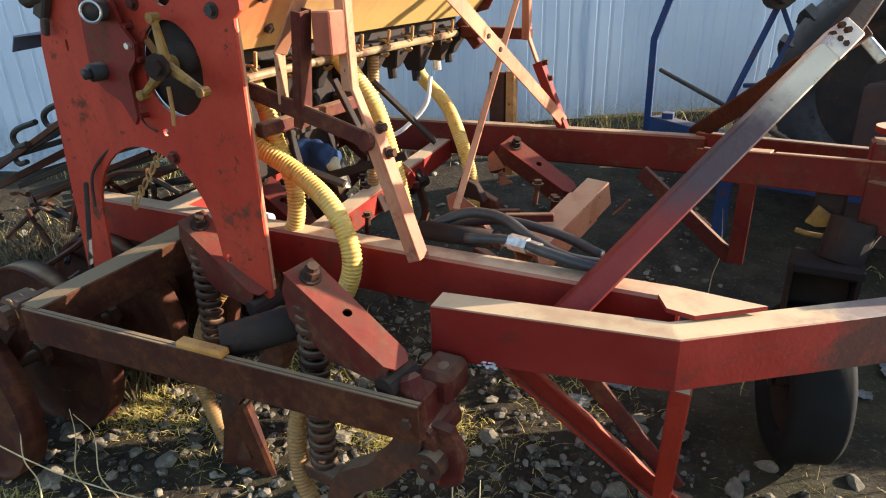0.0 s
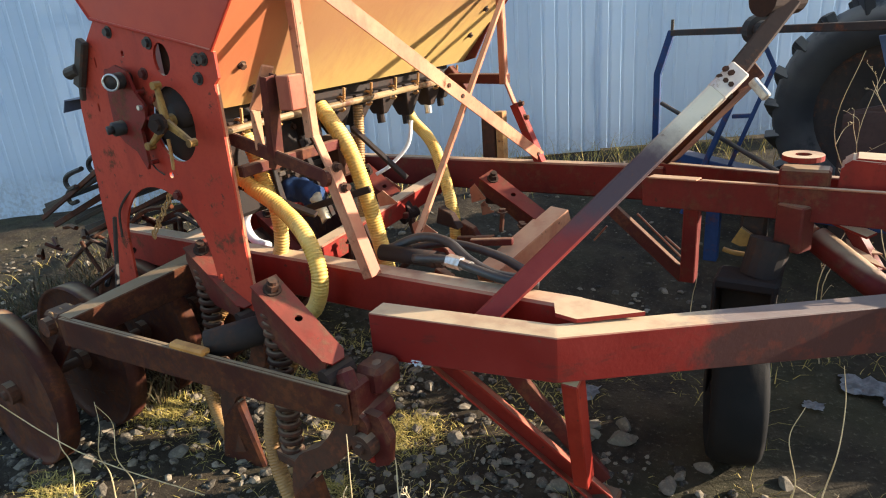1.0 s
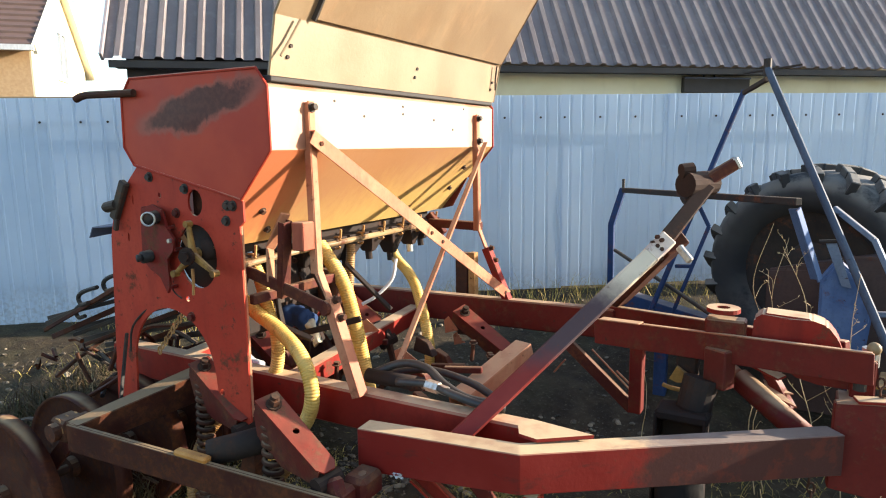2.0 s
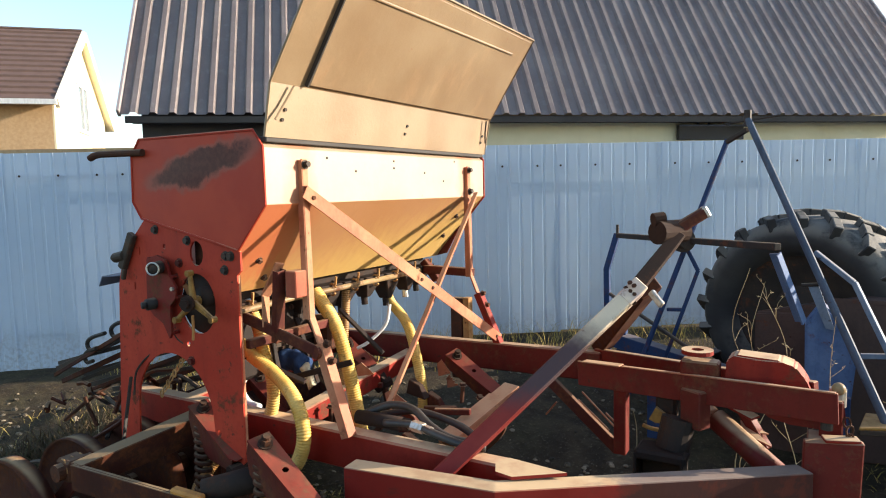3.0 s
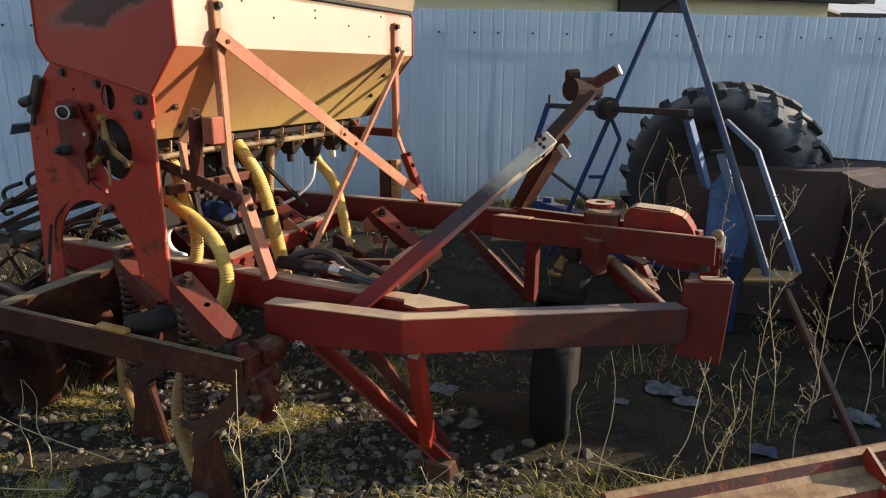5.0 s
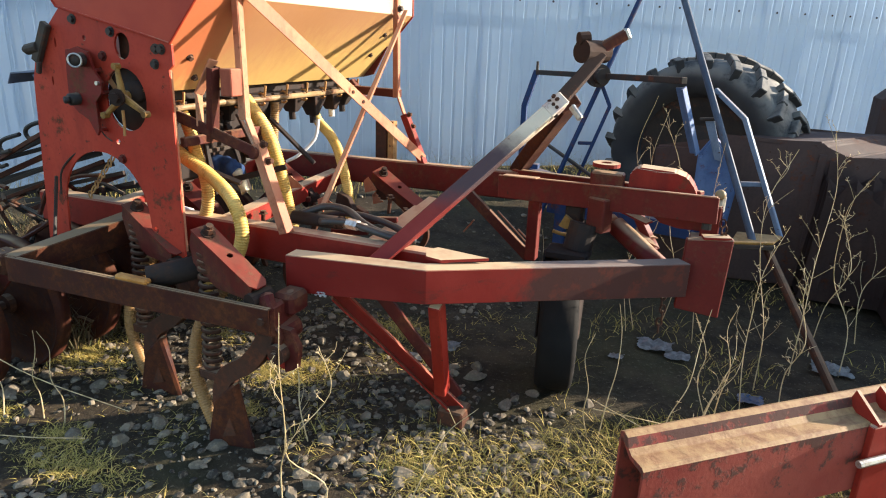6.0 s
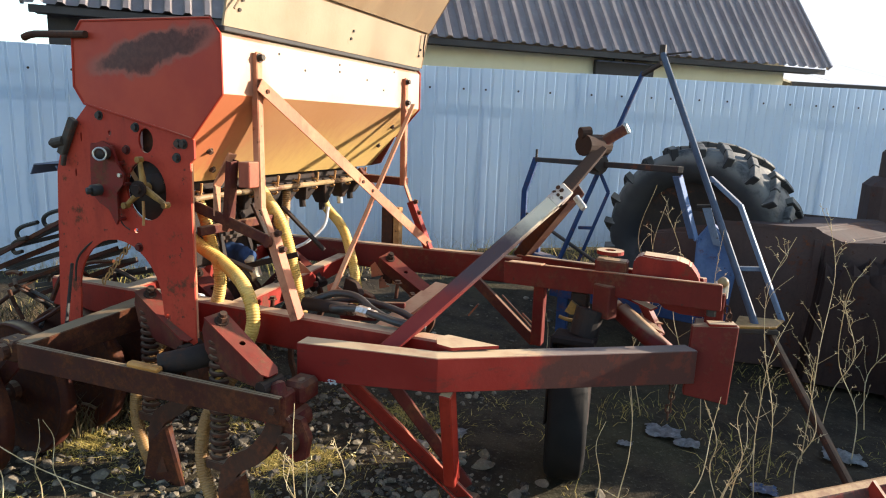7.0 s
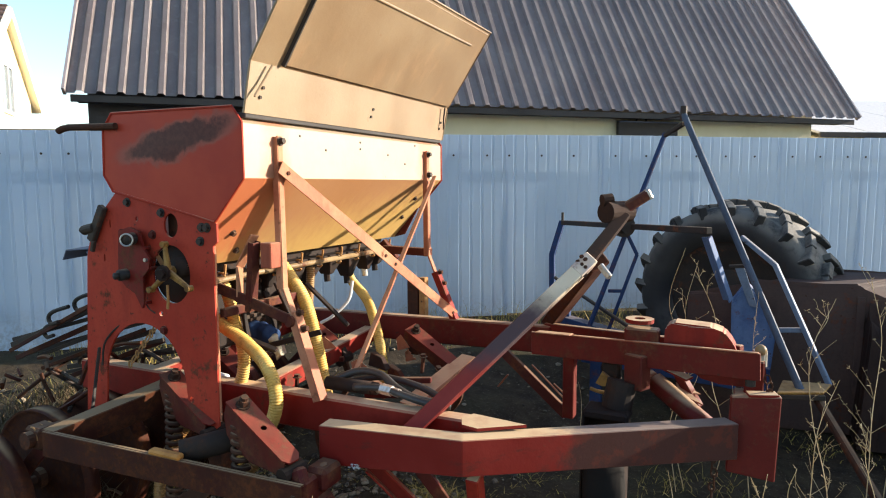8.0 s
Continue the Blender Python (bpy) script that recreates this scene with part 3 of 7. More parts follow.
        beam(bm, barn_at(s, off, ez + 0.01), barn_at(s, off + run, ez + rise + 0.01), 0.03, 0.09, tuple(BN * nx + Vector((0, 0, nz))))
        part("verge_trim", bm, ROOF, root)


build_barn()


def build_eaves_plank():
    """A dark plank hung flat against the barn wall from two short brackets."""
    root = thing("hanging_plank", barn_at(PLANK[0], 1.0, PLANK[2]), "dark weathered plank hung under the barn eaves", "plank")
    a, b, z0, z1 = PLANK
    bm = beam(B(), barn_at(a, 1.04, (z0 + z1) / 2), barn_at(b, 1.04, (z0 + z1) / 2), 0.06, z1 - z0)
    part("plank", bm, BOARDS_AND_GAPS, root)
    part("batten", beam(B(), barn_at(a, 1.0, z1 - 0.012), barn_at(b, 1.0, z1 - 0.012), 0.02, 0.02), GREY_BLUE, root)
    for f in (0.32, 0.48):
        s = a + (b - a) * f
        part("bracket", beam(B(), barn_at(s, 1.05, z1 - 0.02), barn_at(s, 1.05, 2.66), 0.03, 0.02, (1, 0, 0)), BOARDS_AND_GAPS, root)


PLANK = (1.95, 2.83, 2.385, 2.565)
build_eaves_plank()


def build_house():
    """The neighbour's house far behind: tan brick below, pale plaster gable, brown tiles."""
    off = 12.0
    root = thing("house", fence_at(-12, off, 0), "two-storey house with pale yellow gable, tan brick and brown tiled roof", "house")
    corner = -10.75
    def P(a, b, z):
        # a along the eaves side to the left, b along the gable side going away
        return fence_at(corner - a * 0.98 - b * 0.2, off - a * 0.2 + b * 0.97, z)
    def block(bm, a0, a1, b0, b1, z0, z1):
        hexa(bm, [P(a0, b0, z0), P(a1, b0, z0), P(a1, b1, z0), P(a0, b1, z0), P(a0, b0, z1), P(a1, b0, z1), P(a1, b1, z1), P(a0, b1, z1)])
    bm = B()
    block(bm, 0.052, 9, 0.0, 5.98, -0.3, 4.55)
    part("brick_wall", bm, BRICK, root, "tan brick eaves wall")
    bm = B()
    pts = [(0.0, -0.3), (6.0, -0.3), (6.0, 4.75), (3.0, 6.95), (0.0, 4.75)]
    f = [bm.verts.new(P(0.0, b, z)) for b, z in pts]
    g = [bm.verts.new(P(0.05, b, z)) for b, z in pts]
    bm.faces.new(f)
    bm.faces.new(g[::-1])
    for k in range(5):
        bm.faces.new((f[k], f[(k + 1) % 5], g[(k + 1) % 5], g[k]))
    bmesh.ops.recalc_face_normals(bm, faces=bm.faces[:])
    part("gable_wall", bm, PALE, root, "pale yellow plastered gable")
    for side in (0, 1):
        # stepped courses of tiles
        for k in range(14):
            bm = B()
            u0, u1 = k / 14, (k + 1) / 14 + 0.02
            b0, b1 = (-0.45 + 3.45 * u0, -0.45 + 3.45 * u1) if not side else (6.45 - 3.45 * u0, 6.45 - 3.45 * u1)
            z0, z1 = 4.45 + 2.6 * u0 + 0.05, 4.45 + 2.6 * u1
            hexa(bm, [P(-0.16, b0, z0 - 0.05), P(9.5, b0, z0 - 0.05), P(9.5, b1, z1 - 0.05), P(-0.16, b1, z1 - 0.05), P(-0.16, b0, z0 + 0.03), P(9.5, b0, z0 + 0.03), P(9.5, b1, z1), P(-0.16, b1, z1)])
            part("tile_course", bm, TILES, root)
    for a, b, c, d in ((-0.45, 4.42, 3.0, 6.98), (6.45, 4.42, 3.0, 6.98)):
        bm = B()
        beam(bm, P(-0.20, a, b - 0.04), P(-0.20, c, d - 0.04), 0.10, 0.26, (0, 0, 1))
        part("barge_board", bm, CREAM_TRIM, root)
    bm = B()
    hexa(bm, [P(-0.14, 6.47, 4.28), P(9.4, 6.47, 4.28), P(9.4, 3.0, 6.90), P(-0.14, 3.0, 6.90), P(-0.14, 6.47, 4.36), P(9.4, 6.47, 4.36), P(9.4, 3.0, 6.98), P(-0.14, 3.0, 6.98)])
    part("soffit", bm, CREAM_TRIM, root, "pale boarded soffit")
    bm = B()
    beam(bm, P(-0.2, -0.48, 4.42), P(9.5, -0.48, 4.42), 0.12, 0.14)
    part("gutter", bm, WHITE, root, "white gutter")
    win = part("window", B_window(P), WHITE, root, "white framed window")
    bm = B()
    hexa(bm, [P(-0.02, 2.5, 4.0), P(-0.01, 2.5, 4.0), P(-0.01, 3.5, 4.0), P(-0.02, 3.5, 4.0), P(-0.02, 2.5, 5.3), P(-0.01, 2.5, 5.3), P(-0.01, 3.5, 5.3), P(-0.02, 3.5, 5.3)])
    part("pane", bm, GLASS, win)


def B_window(P):
    bm = B()
    for b0, b1, z0, z1 in ((2.4, 3.6, 3.9, 4.0), (2.4, 3.6, 5.3, 5.4), (2.4, 2.5, 4.0, 5.3), (3.5, 3.6, 4.0, 5.3), (2.96, 3.04, 4.0, 5.3)):
        hexa(bm, [P(-0.06, b0, z0), P(-0.005, b0, z0), P(-0.005, b1, z0), P(-0.06, b1, z0), P(-0.06, b0, z1), P(-0.005, b0, z1), P(-0.005, b1, z1), P(-0.06, b1, z1)])
    return bm


build_house()


# ---- the seed drill ----
drill = thing("seed_drill", (0.5, 2.98, 0.0), "old red tractor seed drill with faded paint, lid standing open", "seed drill")
Y0, Y1 = 2.05, 3.92


def build_hopper():
    # cross-section (x, z) of the sheet-metal box, open at its top
    body = [(-0.775, 2.03), (-0.79, 1.81), (-0.735, 1.735), (-0.46, 1.40), (-0.30, 1.40), (0.05, 1.79), (0.05, 2.015), (0.015, 2.045)]
    bm = B()
    t = 0.004
    inner = [(-0.77, 2.03), (-0.784, 1.812), (-0.73, 1.74), (-0.458, 1.406), (-0.302, 1.406), (0.044, 1.792), (0.044, 2.012), (0.012, 2.04)]
    rows = []
    for y in (Y0 + 0.003, 2.5, 2.98, 3.45, Y1 - 0.003):
        rows.append(([bm.verts.new((x, y, z)) for x, z in body], [bm.verts.new((x, y, z)) for x, z in inner]))
    for (a, ai), (b, bi) in zip(rows, rows[1:]):
        for k in range(len(body) - 1):
            bm.faces.new((a[k], a[k + 1], b[k + 1], b[k]))
            bm.faces.new((ai[k + 1], ai[k], bi[k], bi[k + 1]))
        bm.faces.new((a[0], b[0], bi[0], ai[0]))
        bm.faces.new((a[-1], ai[-1], bi[-1], b[-1]))
    bmesh.ops.recalc_face_normals(bm, faces=bm.faces[:])
    hop = part("hopper", bm, HOPPER, drill, "bleached orange steel seed hopper")
    # end panels with a rolled rim
    ends = [(-0.72, 2.09), (0.0, 2.085), (0.05, 2.02), (0.052, 1.79), (-0.115, 1.605), (-0.30, 1.645), (-0.735, 1.735), (-0.792, 1.81), (-0.782, 2.02)]
    for y, sgn in ((Y0, 1), (Y1, -1)):
        bm = sheet(B(), ends, [], 0.006, lambda a, b, d: (a, y + sgn * (d - 0.006), b))
        ob = part("end_panel", bm, PANEL, hop, "orange-red end panel with a dark worn patch")
        bm = B()
        tube(bm, [Vector((x, y - sgn * 0.006, z)) for x, z in ends + ends[:1]], 0.006, 6)
        part("rim", bm, RED_PLATE, hop)
    # folded top rail and the back ledge
    bm = B()
    # Rail coloured dark to draw the shadow gap below the lid.
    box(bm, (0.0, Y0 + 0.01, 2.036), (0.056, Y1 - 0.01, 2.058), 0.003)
    part("top_rail", bm, BOARDS_AND_GAPS, hop, "top rail coloured dark for the shadow gap under the lid")
    bm = B()
    rod(bm, (-0.68, 2.03, 2.03), (-0.98, 2.015, 2.035), 0.016, 10)
    tube(bm, [Vector((-0.98, 2.015, 2.035)), Vector((-1.02, 2.012, 2.03)), Vector((-1.05, 2.01, 2.02))], 0.016, 10)
    part("handle_pipe", bm, RUST, hop, "rusty pipe handle")
    # small rivets and holes on the front band
    for y, z in ((2.62, 1.93), (3.22, 1.93), (2.93, 1.985), (2.93, 1.95), (3.55, 2.0), (2.42, 1.985), (3.42, 1.885)):
        bm = B()
        rod(bm, (0.0495, y, z), (0.0525, y, z), 0.006, 8)
        part("rivet", bm, DARK, hop)
    # bolts on the slope
    for y, u in ((2.20, 0.62), (3.76, 0.62), (3.74, 0.3), (2.3, 0.85)):
        x, z = 0.05 - 0.35 * u, 1.79 - 0.39 * u
        bm = bolt(B(), (x, y, z), (0.74, 0, -0.67), 0.012, 0.012)
        part("bolt", bm, DARK, hop)


build_hopper()


def build_lid():
    """The open lid: a short upright flap and a large sheet leaning forward over the front, with a pressed panel."""
    f0, f1, f2 = (0.058, 2.055), (0.098, 2.262), (0.405, 2.72)
    flap, t = B(), 0.003
    for a, b in ((f0, f1), (f1, f2)):
        n = Vector((b[1] - a[1], 0, a[0] - b[0])).normalized() * t
        lo, hi = Vector((a[0], 0, a[1])), Vector((b[0], 0, b[1]))
        y0, y1 = Y0 + 0.0, Y1 + 0.0
        hexa(flap, [lo + Vector((0, y0, 0)), lo + Vector((0, y1, 0)), lo + n + Vector((0, y1, 0)), lo + n + Vector((0, y0, 0)),
                    hi + Vector((0, y0, 0)), hi + Vector((0, y1, 0)), hi + n + Vector((0, y1, 0)), hi + n + Vector((0, y0, 0))])
    lid = part("hopper_lid", flap, LID, drill, "tan painted lid standing open")
    d = Vector((f2[0] - f1[0], 0, f2[1] - f1[1]))
    n = Vector((d.z, 0, -d.x)).normalized()

    def at(u, y, out=0.0):
        return Vector((f1[0], y, f1[1])) + d * u + n * (t + out)

    # raised pressed panel with a standing left edge and folded foot
    bm = B()
    a0, a1, u0, u1 = Y0 + 0.20, Y1 - 0.02, 0.03, 0.97
    hexa(bm, [at(u0, a0, -0.001), at(u0, a1, -0.001), at(u0, a1, 0.012), at(u0, a0, 0.012), at(u1, a0, -0.001), at(u1, a1, -0.001), at(u1, a1, 0.004), at(u1, a0, 0.004)], 0.003)
    part("pressed_panel", bm, LID, lid)
    bm = B()
    for p, q in ((at(0.78, a0 + 0.05, 0.007), at(0.78, a1 - 0.16, 0.007)),):
        beam(bm, p, q, 0.012, 0.010, tuple(n), 0.003)
    part("rib", bm, LID, lid)
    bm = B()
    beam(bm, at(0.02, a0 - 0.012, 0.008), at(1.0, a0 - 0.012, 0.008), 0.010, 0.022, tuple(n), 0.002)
    # Dark colour here paints the shadow along the pressed panel's edge.
    part("standing_edge", bm, BOARDS_AND_GAPS, lid, "standing edge coloured dark as the panel's edge shadow")
    bm = B()
    tube(bm, [at(0, Y0), at(1, Y0), at(1, Y1), at(0, Y1)], 0.006, 6)
    tube(bm, [at(0, Y0), Vector((f0[0], Y0, f0[1]))], 0.006, 6)
    tube(bm, [at(0, Y1), Vector((f0[0], Y1, f0[1]))], 0.006, 6)
    part("lid_rim", bm, LID, lid)
    for y in (2.13, 3.0, 3.84):
        for dz in (0.07, 0.11):
            u = dz / 0.207
            p = Vector((0.058 + 0.04 * u + 0.003, y + (dz - 0.07) * 0.3, 2.055 + dz))
            part("hinge_bolt", bolt(B(), p, (1, 0, -0.19), 0.008, 0.006, False), DARK, lid)
    for y0, y1 in ((2.07, 2.16), (3.86, 3.84)):
        bm = tube(B(), [Vector((0.10, y0, 2.12)), Vector((0.105, (y0 + y1) / 2, 2.18)), Vector((0.12, y1, 2.255))], 0.005, 6)
        part("lid_stay", bm, LID if y0 < 3 else DARK, lid)


build_lid()


def build_end_plate():
    """The big side plate that carries the drive: arch cut below, oval drive opening, lever spider and shaft bracket."""
    out = [(-0.725, 1.735), (-0.115, 1.60), (-0.115, 1.52), (-0.14, 1.5), (-0.142, 1.0), (-0.145, 0.70), (-0.20, 0.66), (-0.315, 0.70)]
    arch = []
    for k in range(19):
        a = math.pi * k / 18
        arch.append((-0.595 + 0.265 * math.cos(a) * (1.0 if k else 1.0), 0.84 + 0.285 * math.sin(a)))
    out += arch + [(-0.875, 0.66), (-1.02, 0.64), (-0.99, 1.0), (-0.955, 1.42), (-0.905, 1.57)]
    holes = [oval(-0.395, 1.365, 0.115, 0.132), oval(-0.385, 1.585, 0.043, 0.054, 18), oval(-0.47, 1.18, 0.012, 0.012, 10), oval(-0.30, 0.80, 0.013, 0.016, 10),
             oval(-0.60, 1.61, 0.01, 0.012, 8), oval(-0.83, 1.42, 0.006, 0.02, 8), oval(-0.78, 1.585, 0.006, 0.022, 8)]
    bm = sheet(B(), out, holes, 0.010, lambda a, b, d: (a, Y0 + 0.002 + d, b))
    plate = part("end_plate", bm, RED_PLATE, drill, "red steel side plate with arch and oval drive opening")
    # dark drive box seen through the oval opening
    bm = B()
    rod(bm, (-0.39, 2.12, 1.365), (-0.39, 2.075, 1.365), 0.135, 24)
    rod(bm, (-0.34, 2.12, 1.40), (-0.34, 2.03, 1.40), 0.045, 16)
    part("gear_housing", bm, BLACK, plate, "dark greasy gear housing", True)
    # Box added behind the upper hole so that it looks dark inside.
    bm = box(B(), (-0.46, 2.10, 1.50), (-0.31, 2.16, 1.66), 0.006)
    part("inner_bracket", bm, RUST, plate, "brown backing box behind the upper hole")
    # three-armed lever
    hub = Vector((-0.335, 1.985, 1.385))
    bm = B()
    rod(bm, (hub.x - 0.05, 2.09, hub.z), (hub.x, 1.955, hub.z), 0.024, 14)
    for ex, ez, ey in ((-0.375, 1.505, 2.005), (-0.435, 1.305, 1.975), (-0.205, 1.325, 1.975)):
        e = Vector((ex, ey, ez))
        beam(bm, hub, e, 0.032, 0.024, (0, -1, 0), 0.006, 0.019, 0.018)
        rod(bm, e + Vector((0, 0.012, 0)), e - Vector((0, 0.016, 0)), 0.014, 10)
    spider = part("lever_spider", bm, OCHRE, plate, "greasy ochre three-armed drive lever")
    bm = rod(B(), (hub.x - 0.002, 1.962, hub.z), (hub.x, 1.948, hub.z), 0.036, 9)
    rod(bm, (hub.x, 1.948, hub.z), (hub.x + 0.006, 1.930, hub.z), 0.021, 6)
    part("hub_nut", bm, DARK_RUST, spider, "black greasy hub nut")
    bm = tube(B(), curve([(-0.345, 1.985, 1.33), (-0.34, 1.98, 1.27), (-0.345, 1.98, 1.225)], 5), 0.006, 6)
    part("cotter", bm, BRASS, plate)
    bm = tube(B(), curve([(-0.47, 2.04, 1.32), (-0.55, 2.03, 1.27), (-0.535, 2.035, 1.21), (-0.50, 2.045, 1.18)], 6), 0.003, 5)
    part("wire", bm, DARK, plate)
    # shaft bracket: a shaped plate with two sleeves
    br = [(-0.73, 1.555), (-0.66, 1.575), (-0.60, 1.555), (-0.575, 1.48), (-0.535, 1.435), (-0.545, 1.39), (-0.585, 1.35), (-0.585, 1.23), (-0.60, 1.205),
          (-0.64, 1.27), (-0.70, 1.30), (-0.745, 1.34), (-0.74, 1.45)]
    bm = sheet(B(), br, [], 0.012, lambda a, b, d: (a + 0.055, 2.012 + d, b))
    for k in (0, 3, 5, 7, 10):
        beam(bm, (br[k][0] + 0.055, 2.017, br[k][1]), (br[k][0] + 0.05, 2.06, br[k][1]), 0.016, 0.016)
    brk = part("shaft_bracket", bm, RED_WORN, plate, "dark red shaft bracket")
    bm = B()
    rod(bm, (-0.60, 2.05, 1.525), (-0.55, 1.955, 1.522), 0.028, 18)
    part("sleeve", bm, DARK, plate, "dark steel sleeve", True)
    bm = tube(B(), [Vector((-0.549 + 0.024 * math.cos(a), 1.953 + 0.013 * math.cos(a), 1.522 + 0.027 * math.sin(a))) for a in [2 * math.pi * k / 20 for k in range(21)]], 0.004, 6)
    part("sleeve_rim", bm, STEEL, plate, "bright worn sleeve rim")
    bm = B()
    rod(bm, (-0.63, 2.05, 1.36), (-0.64, 1.975, 1.355), 0.026, 14)
    rod(bm, (-0.64, 1.975, 1.355), (-0.645, 1.955, 1.354), 0.016, 10)
    part("shaft_stub", bm, DARK, plate, "", True)
    bm = B()
    rod(bm, (-0.50, 2.015, 1.43), (-0.50, 2.0, 1.43), 0.009, 10)
    part("bolt", bm, STEEL, plate)
    for x, z, m in ((-0.655, 1.685, DARK), (-0.44, 1.64, DARK), (-0.17, 1.58, DARK), (-0.21, 1.52, DARK), (-0.50, 1.54, RED_DARK), (-0.455, 1.105, RED_DARK), (-0.20, 1.58, DARK)):
        part("bolt", bolt(B(), (x, Y0 + 0.002, z), (0, -1, 0), 0.015, 0.012), m, plate)
    # latch at the back edge
    bm = B()
    beam(bm, (-0.895, 2.035, 1.50), (-0.80, 2.035, 1.665), 0.045, 0.03, (0, -1, 0), 0.006)
    rod(bm, (-0.935, 2.03, 1.55), (-0.86, 2.03, 1.565), 0.024, 12)
    rod(bm, (-0.955, 2.03, 1.55), (-0.935, 2.03, 1.55), 0.014, 8)
    beam(bm, (-0.87, 2.03, 1.50), (-0.885, 2.03, 1.45), 0.02, 0.02)
    part("latch", bm, DARK, plate, "dark greasy adjusting latch")
    # stiffening edge folded back along the front
    bm = B()
    beam(bm, (-0.143, 2.066, 1.5), (-0.146, 2.066, 0.72), 0.012, 0.006, (1, 0, 0), 0.001)
    part("folded_edge", bm, STRAP, plate)
    # far end: a narrow hanger plate only
    bm = sheet(B(), [(-0.70, 1.735), (-0.115, 1.60), (-0.22, 1.42), (-0.30, 1.40), (-0.45, 1.40)], [], 0.010, lambda a, b, d: (a, Y1 - 0.012 - d, b))
    part("hanger_plate", bm, RED_DARK, drill, "dark red hopper hanger plate")
    # bent cover sheet behind the plate
    bm = B()
    hexa(bm, [(-1.27, 2.16, 1.425), (-0.92, 2.16, 1.455), (-0.92, 2.42, 1.47), (-1.22, 2.42, 1.45), (-1.275, 2.16, 1.43), (-0.92, 2.16, 1.46), (-0.92, 2.42, 1.475), (-1.225, 2.42, 1.455)])
    hexa(bm, [(-1.13, 2.17, 1.425), (-0.93, 2.17, 1.21), (-0.93, 2.40, 1.21), (-1.10, 2.40, 1.43), (-1.12, 2.17, 1.43), (-0.925, 2.17, 1.215), (-0.925, 2.40, 1.215), (-1.09, 2.40, 1.435)])
    hexa(bm, [(-1.27, 2.16, 1.425), (-1.30, 2.16, 1.375), (-1.25, 2.42, 1.40), (-1.22, 2.42, 1.45), (-1.274, 2.16, 1.427), (-1.304, 2.16, 1.377), (-1.254, 2.42, 1.402), (-1.224, 2.42, 1.452)])
    part("cover_sheet", bm, GREY_BLUE, drill, "bent grey-blue cover sheet")


build_end_plate()


def build_posts():
    """Two cranked straps carry the hopper front, crossed by two flat braces."""
    for y, zf, ox in ((2.255, 0.82, 0.0), (3.69, 0.90, 0.0)):
        bm = B()
        top, knee, low, foot = (0.066, y, 1.975), (0.075, y, 1.30), (0.135, y + 0.0, 1.16), (0.262, y - 0.01, zf)
        beam(bm, top, knee, 0.034, 0.010, (1, 0, 0), 0.002)
        beam(bm, (0.075, y, 1.305), low, 0.036, 0.010, (1, 0, 0), 0.002)
        beam(bm, (0.055, y - 0.018, 1.97), (0.06, y - 0.018, 1.30), 0.004, 0.03, (1, 0, 0), 0.001)
        post = part("support_post", bm, STRAP, drill, "faded red cranked support strap")
        bm = B()
        channel(bm, (0.122, y + 0.0, 1.20), foot, 0.054, 0.042, 0.007, (1, 0, 0.3))
        part("post_foot", bm, STRAP if y < 3 else RED, drill, "faded red lower post channel")
        for p, r in (((0.072, y, 1.951), 0.014), ((0.072, y + 0.004, 1.823), 0.016), ((0.148, y, 1.20), 0.013), ((0.174, y, 1.13), 0.013)):
            part("bolt", bolt(B(), p, (1, 0, 0.1), r, 0.018), DARK if p[2] > 1.5 else RUST, post)
    for p, q, w, nm in (((0.092, 2.225, 1.84), (0.262, 3.70, 0.925), 0.058, "brace"), ((0.108, 3.70, 1.80), (0.21, 2.60, 0.84), 0.048, "brace")):
        bm = B()
        beam(bm, p, q, 0.006, w, (0, 0, 1), 0.0015)
        d, s, u = frame_of(p, q)
        o = u * (w / 2 - 0.003) - s * 0.012
        beam(bm, Vector(p) + o, Vector(q) + o, 0.02, 0.006, (0, 0, 1), 0.001)
        br = part(nm, bm, STRAP, drill, "faded pink-red flat brace")
        for f in (0.03, 0.5, 0.56, 0.97):
            c = Vector(p).lerp(Vector(q), f)
            part("rivet", bolt(B(), c - s * 0.0, s * (1 if s.x > 0 else -1), 0.010, 0.008, False), RUST, br)
    bm = B()
    beam(bm, (-0.28, 3.72, 1.33), (0.08, 3.70, 1.325), 0.05, 0.05)
    beam(bm, (-0.30, 3.74, 1.38), (-0.20, 3.74, 1.26), 0.05, 0.05)
    part("hopper_bracket", bm, RED_DARK, drill)


build_posts()


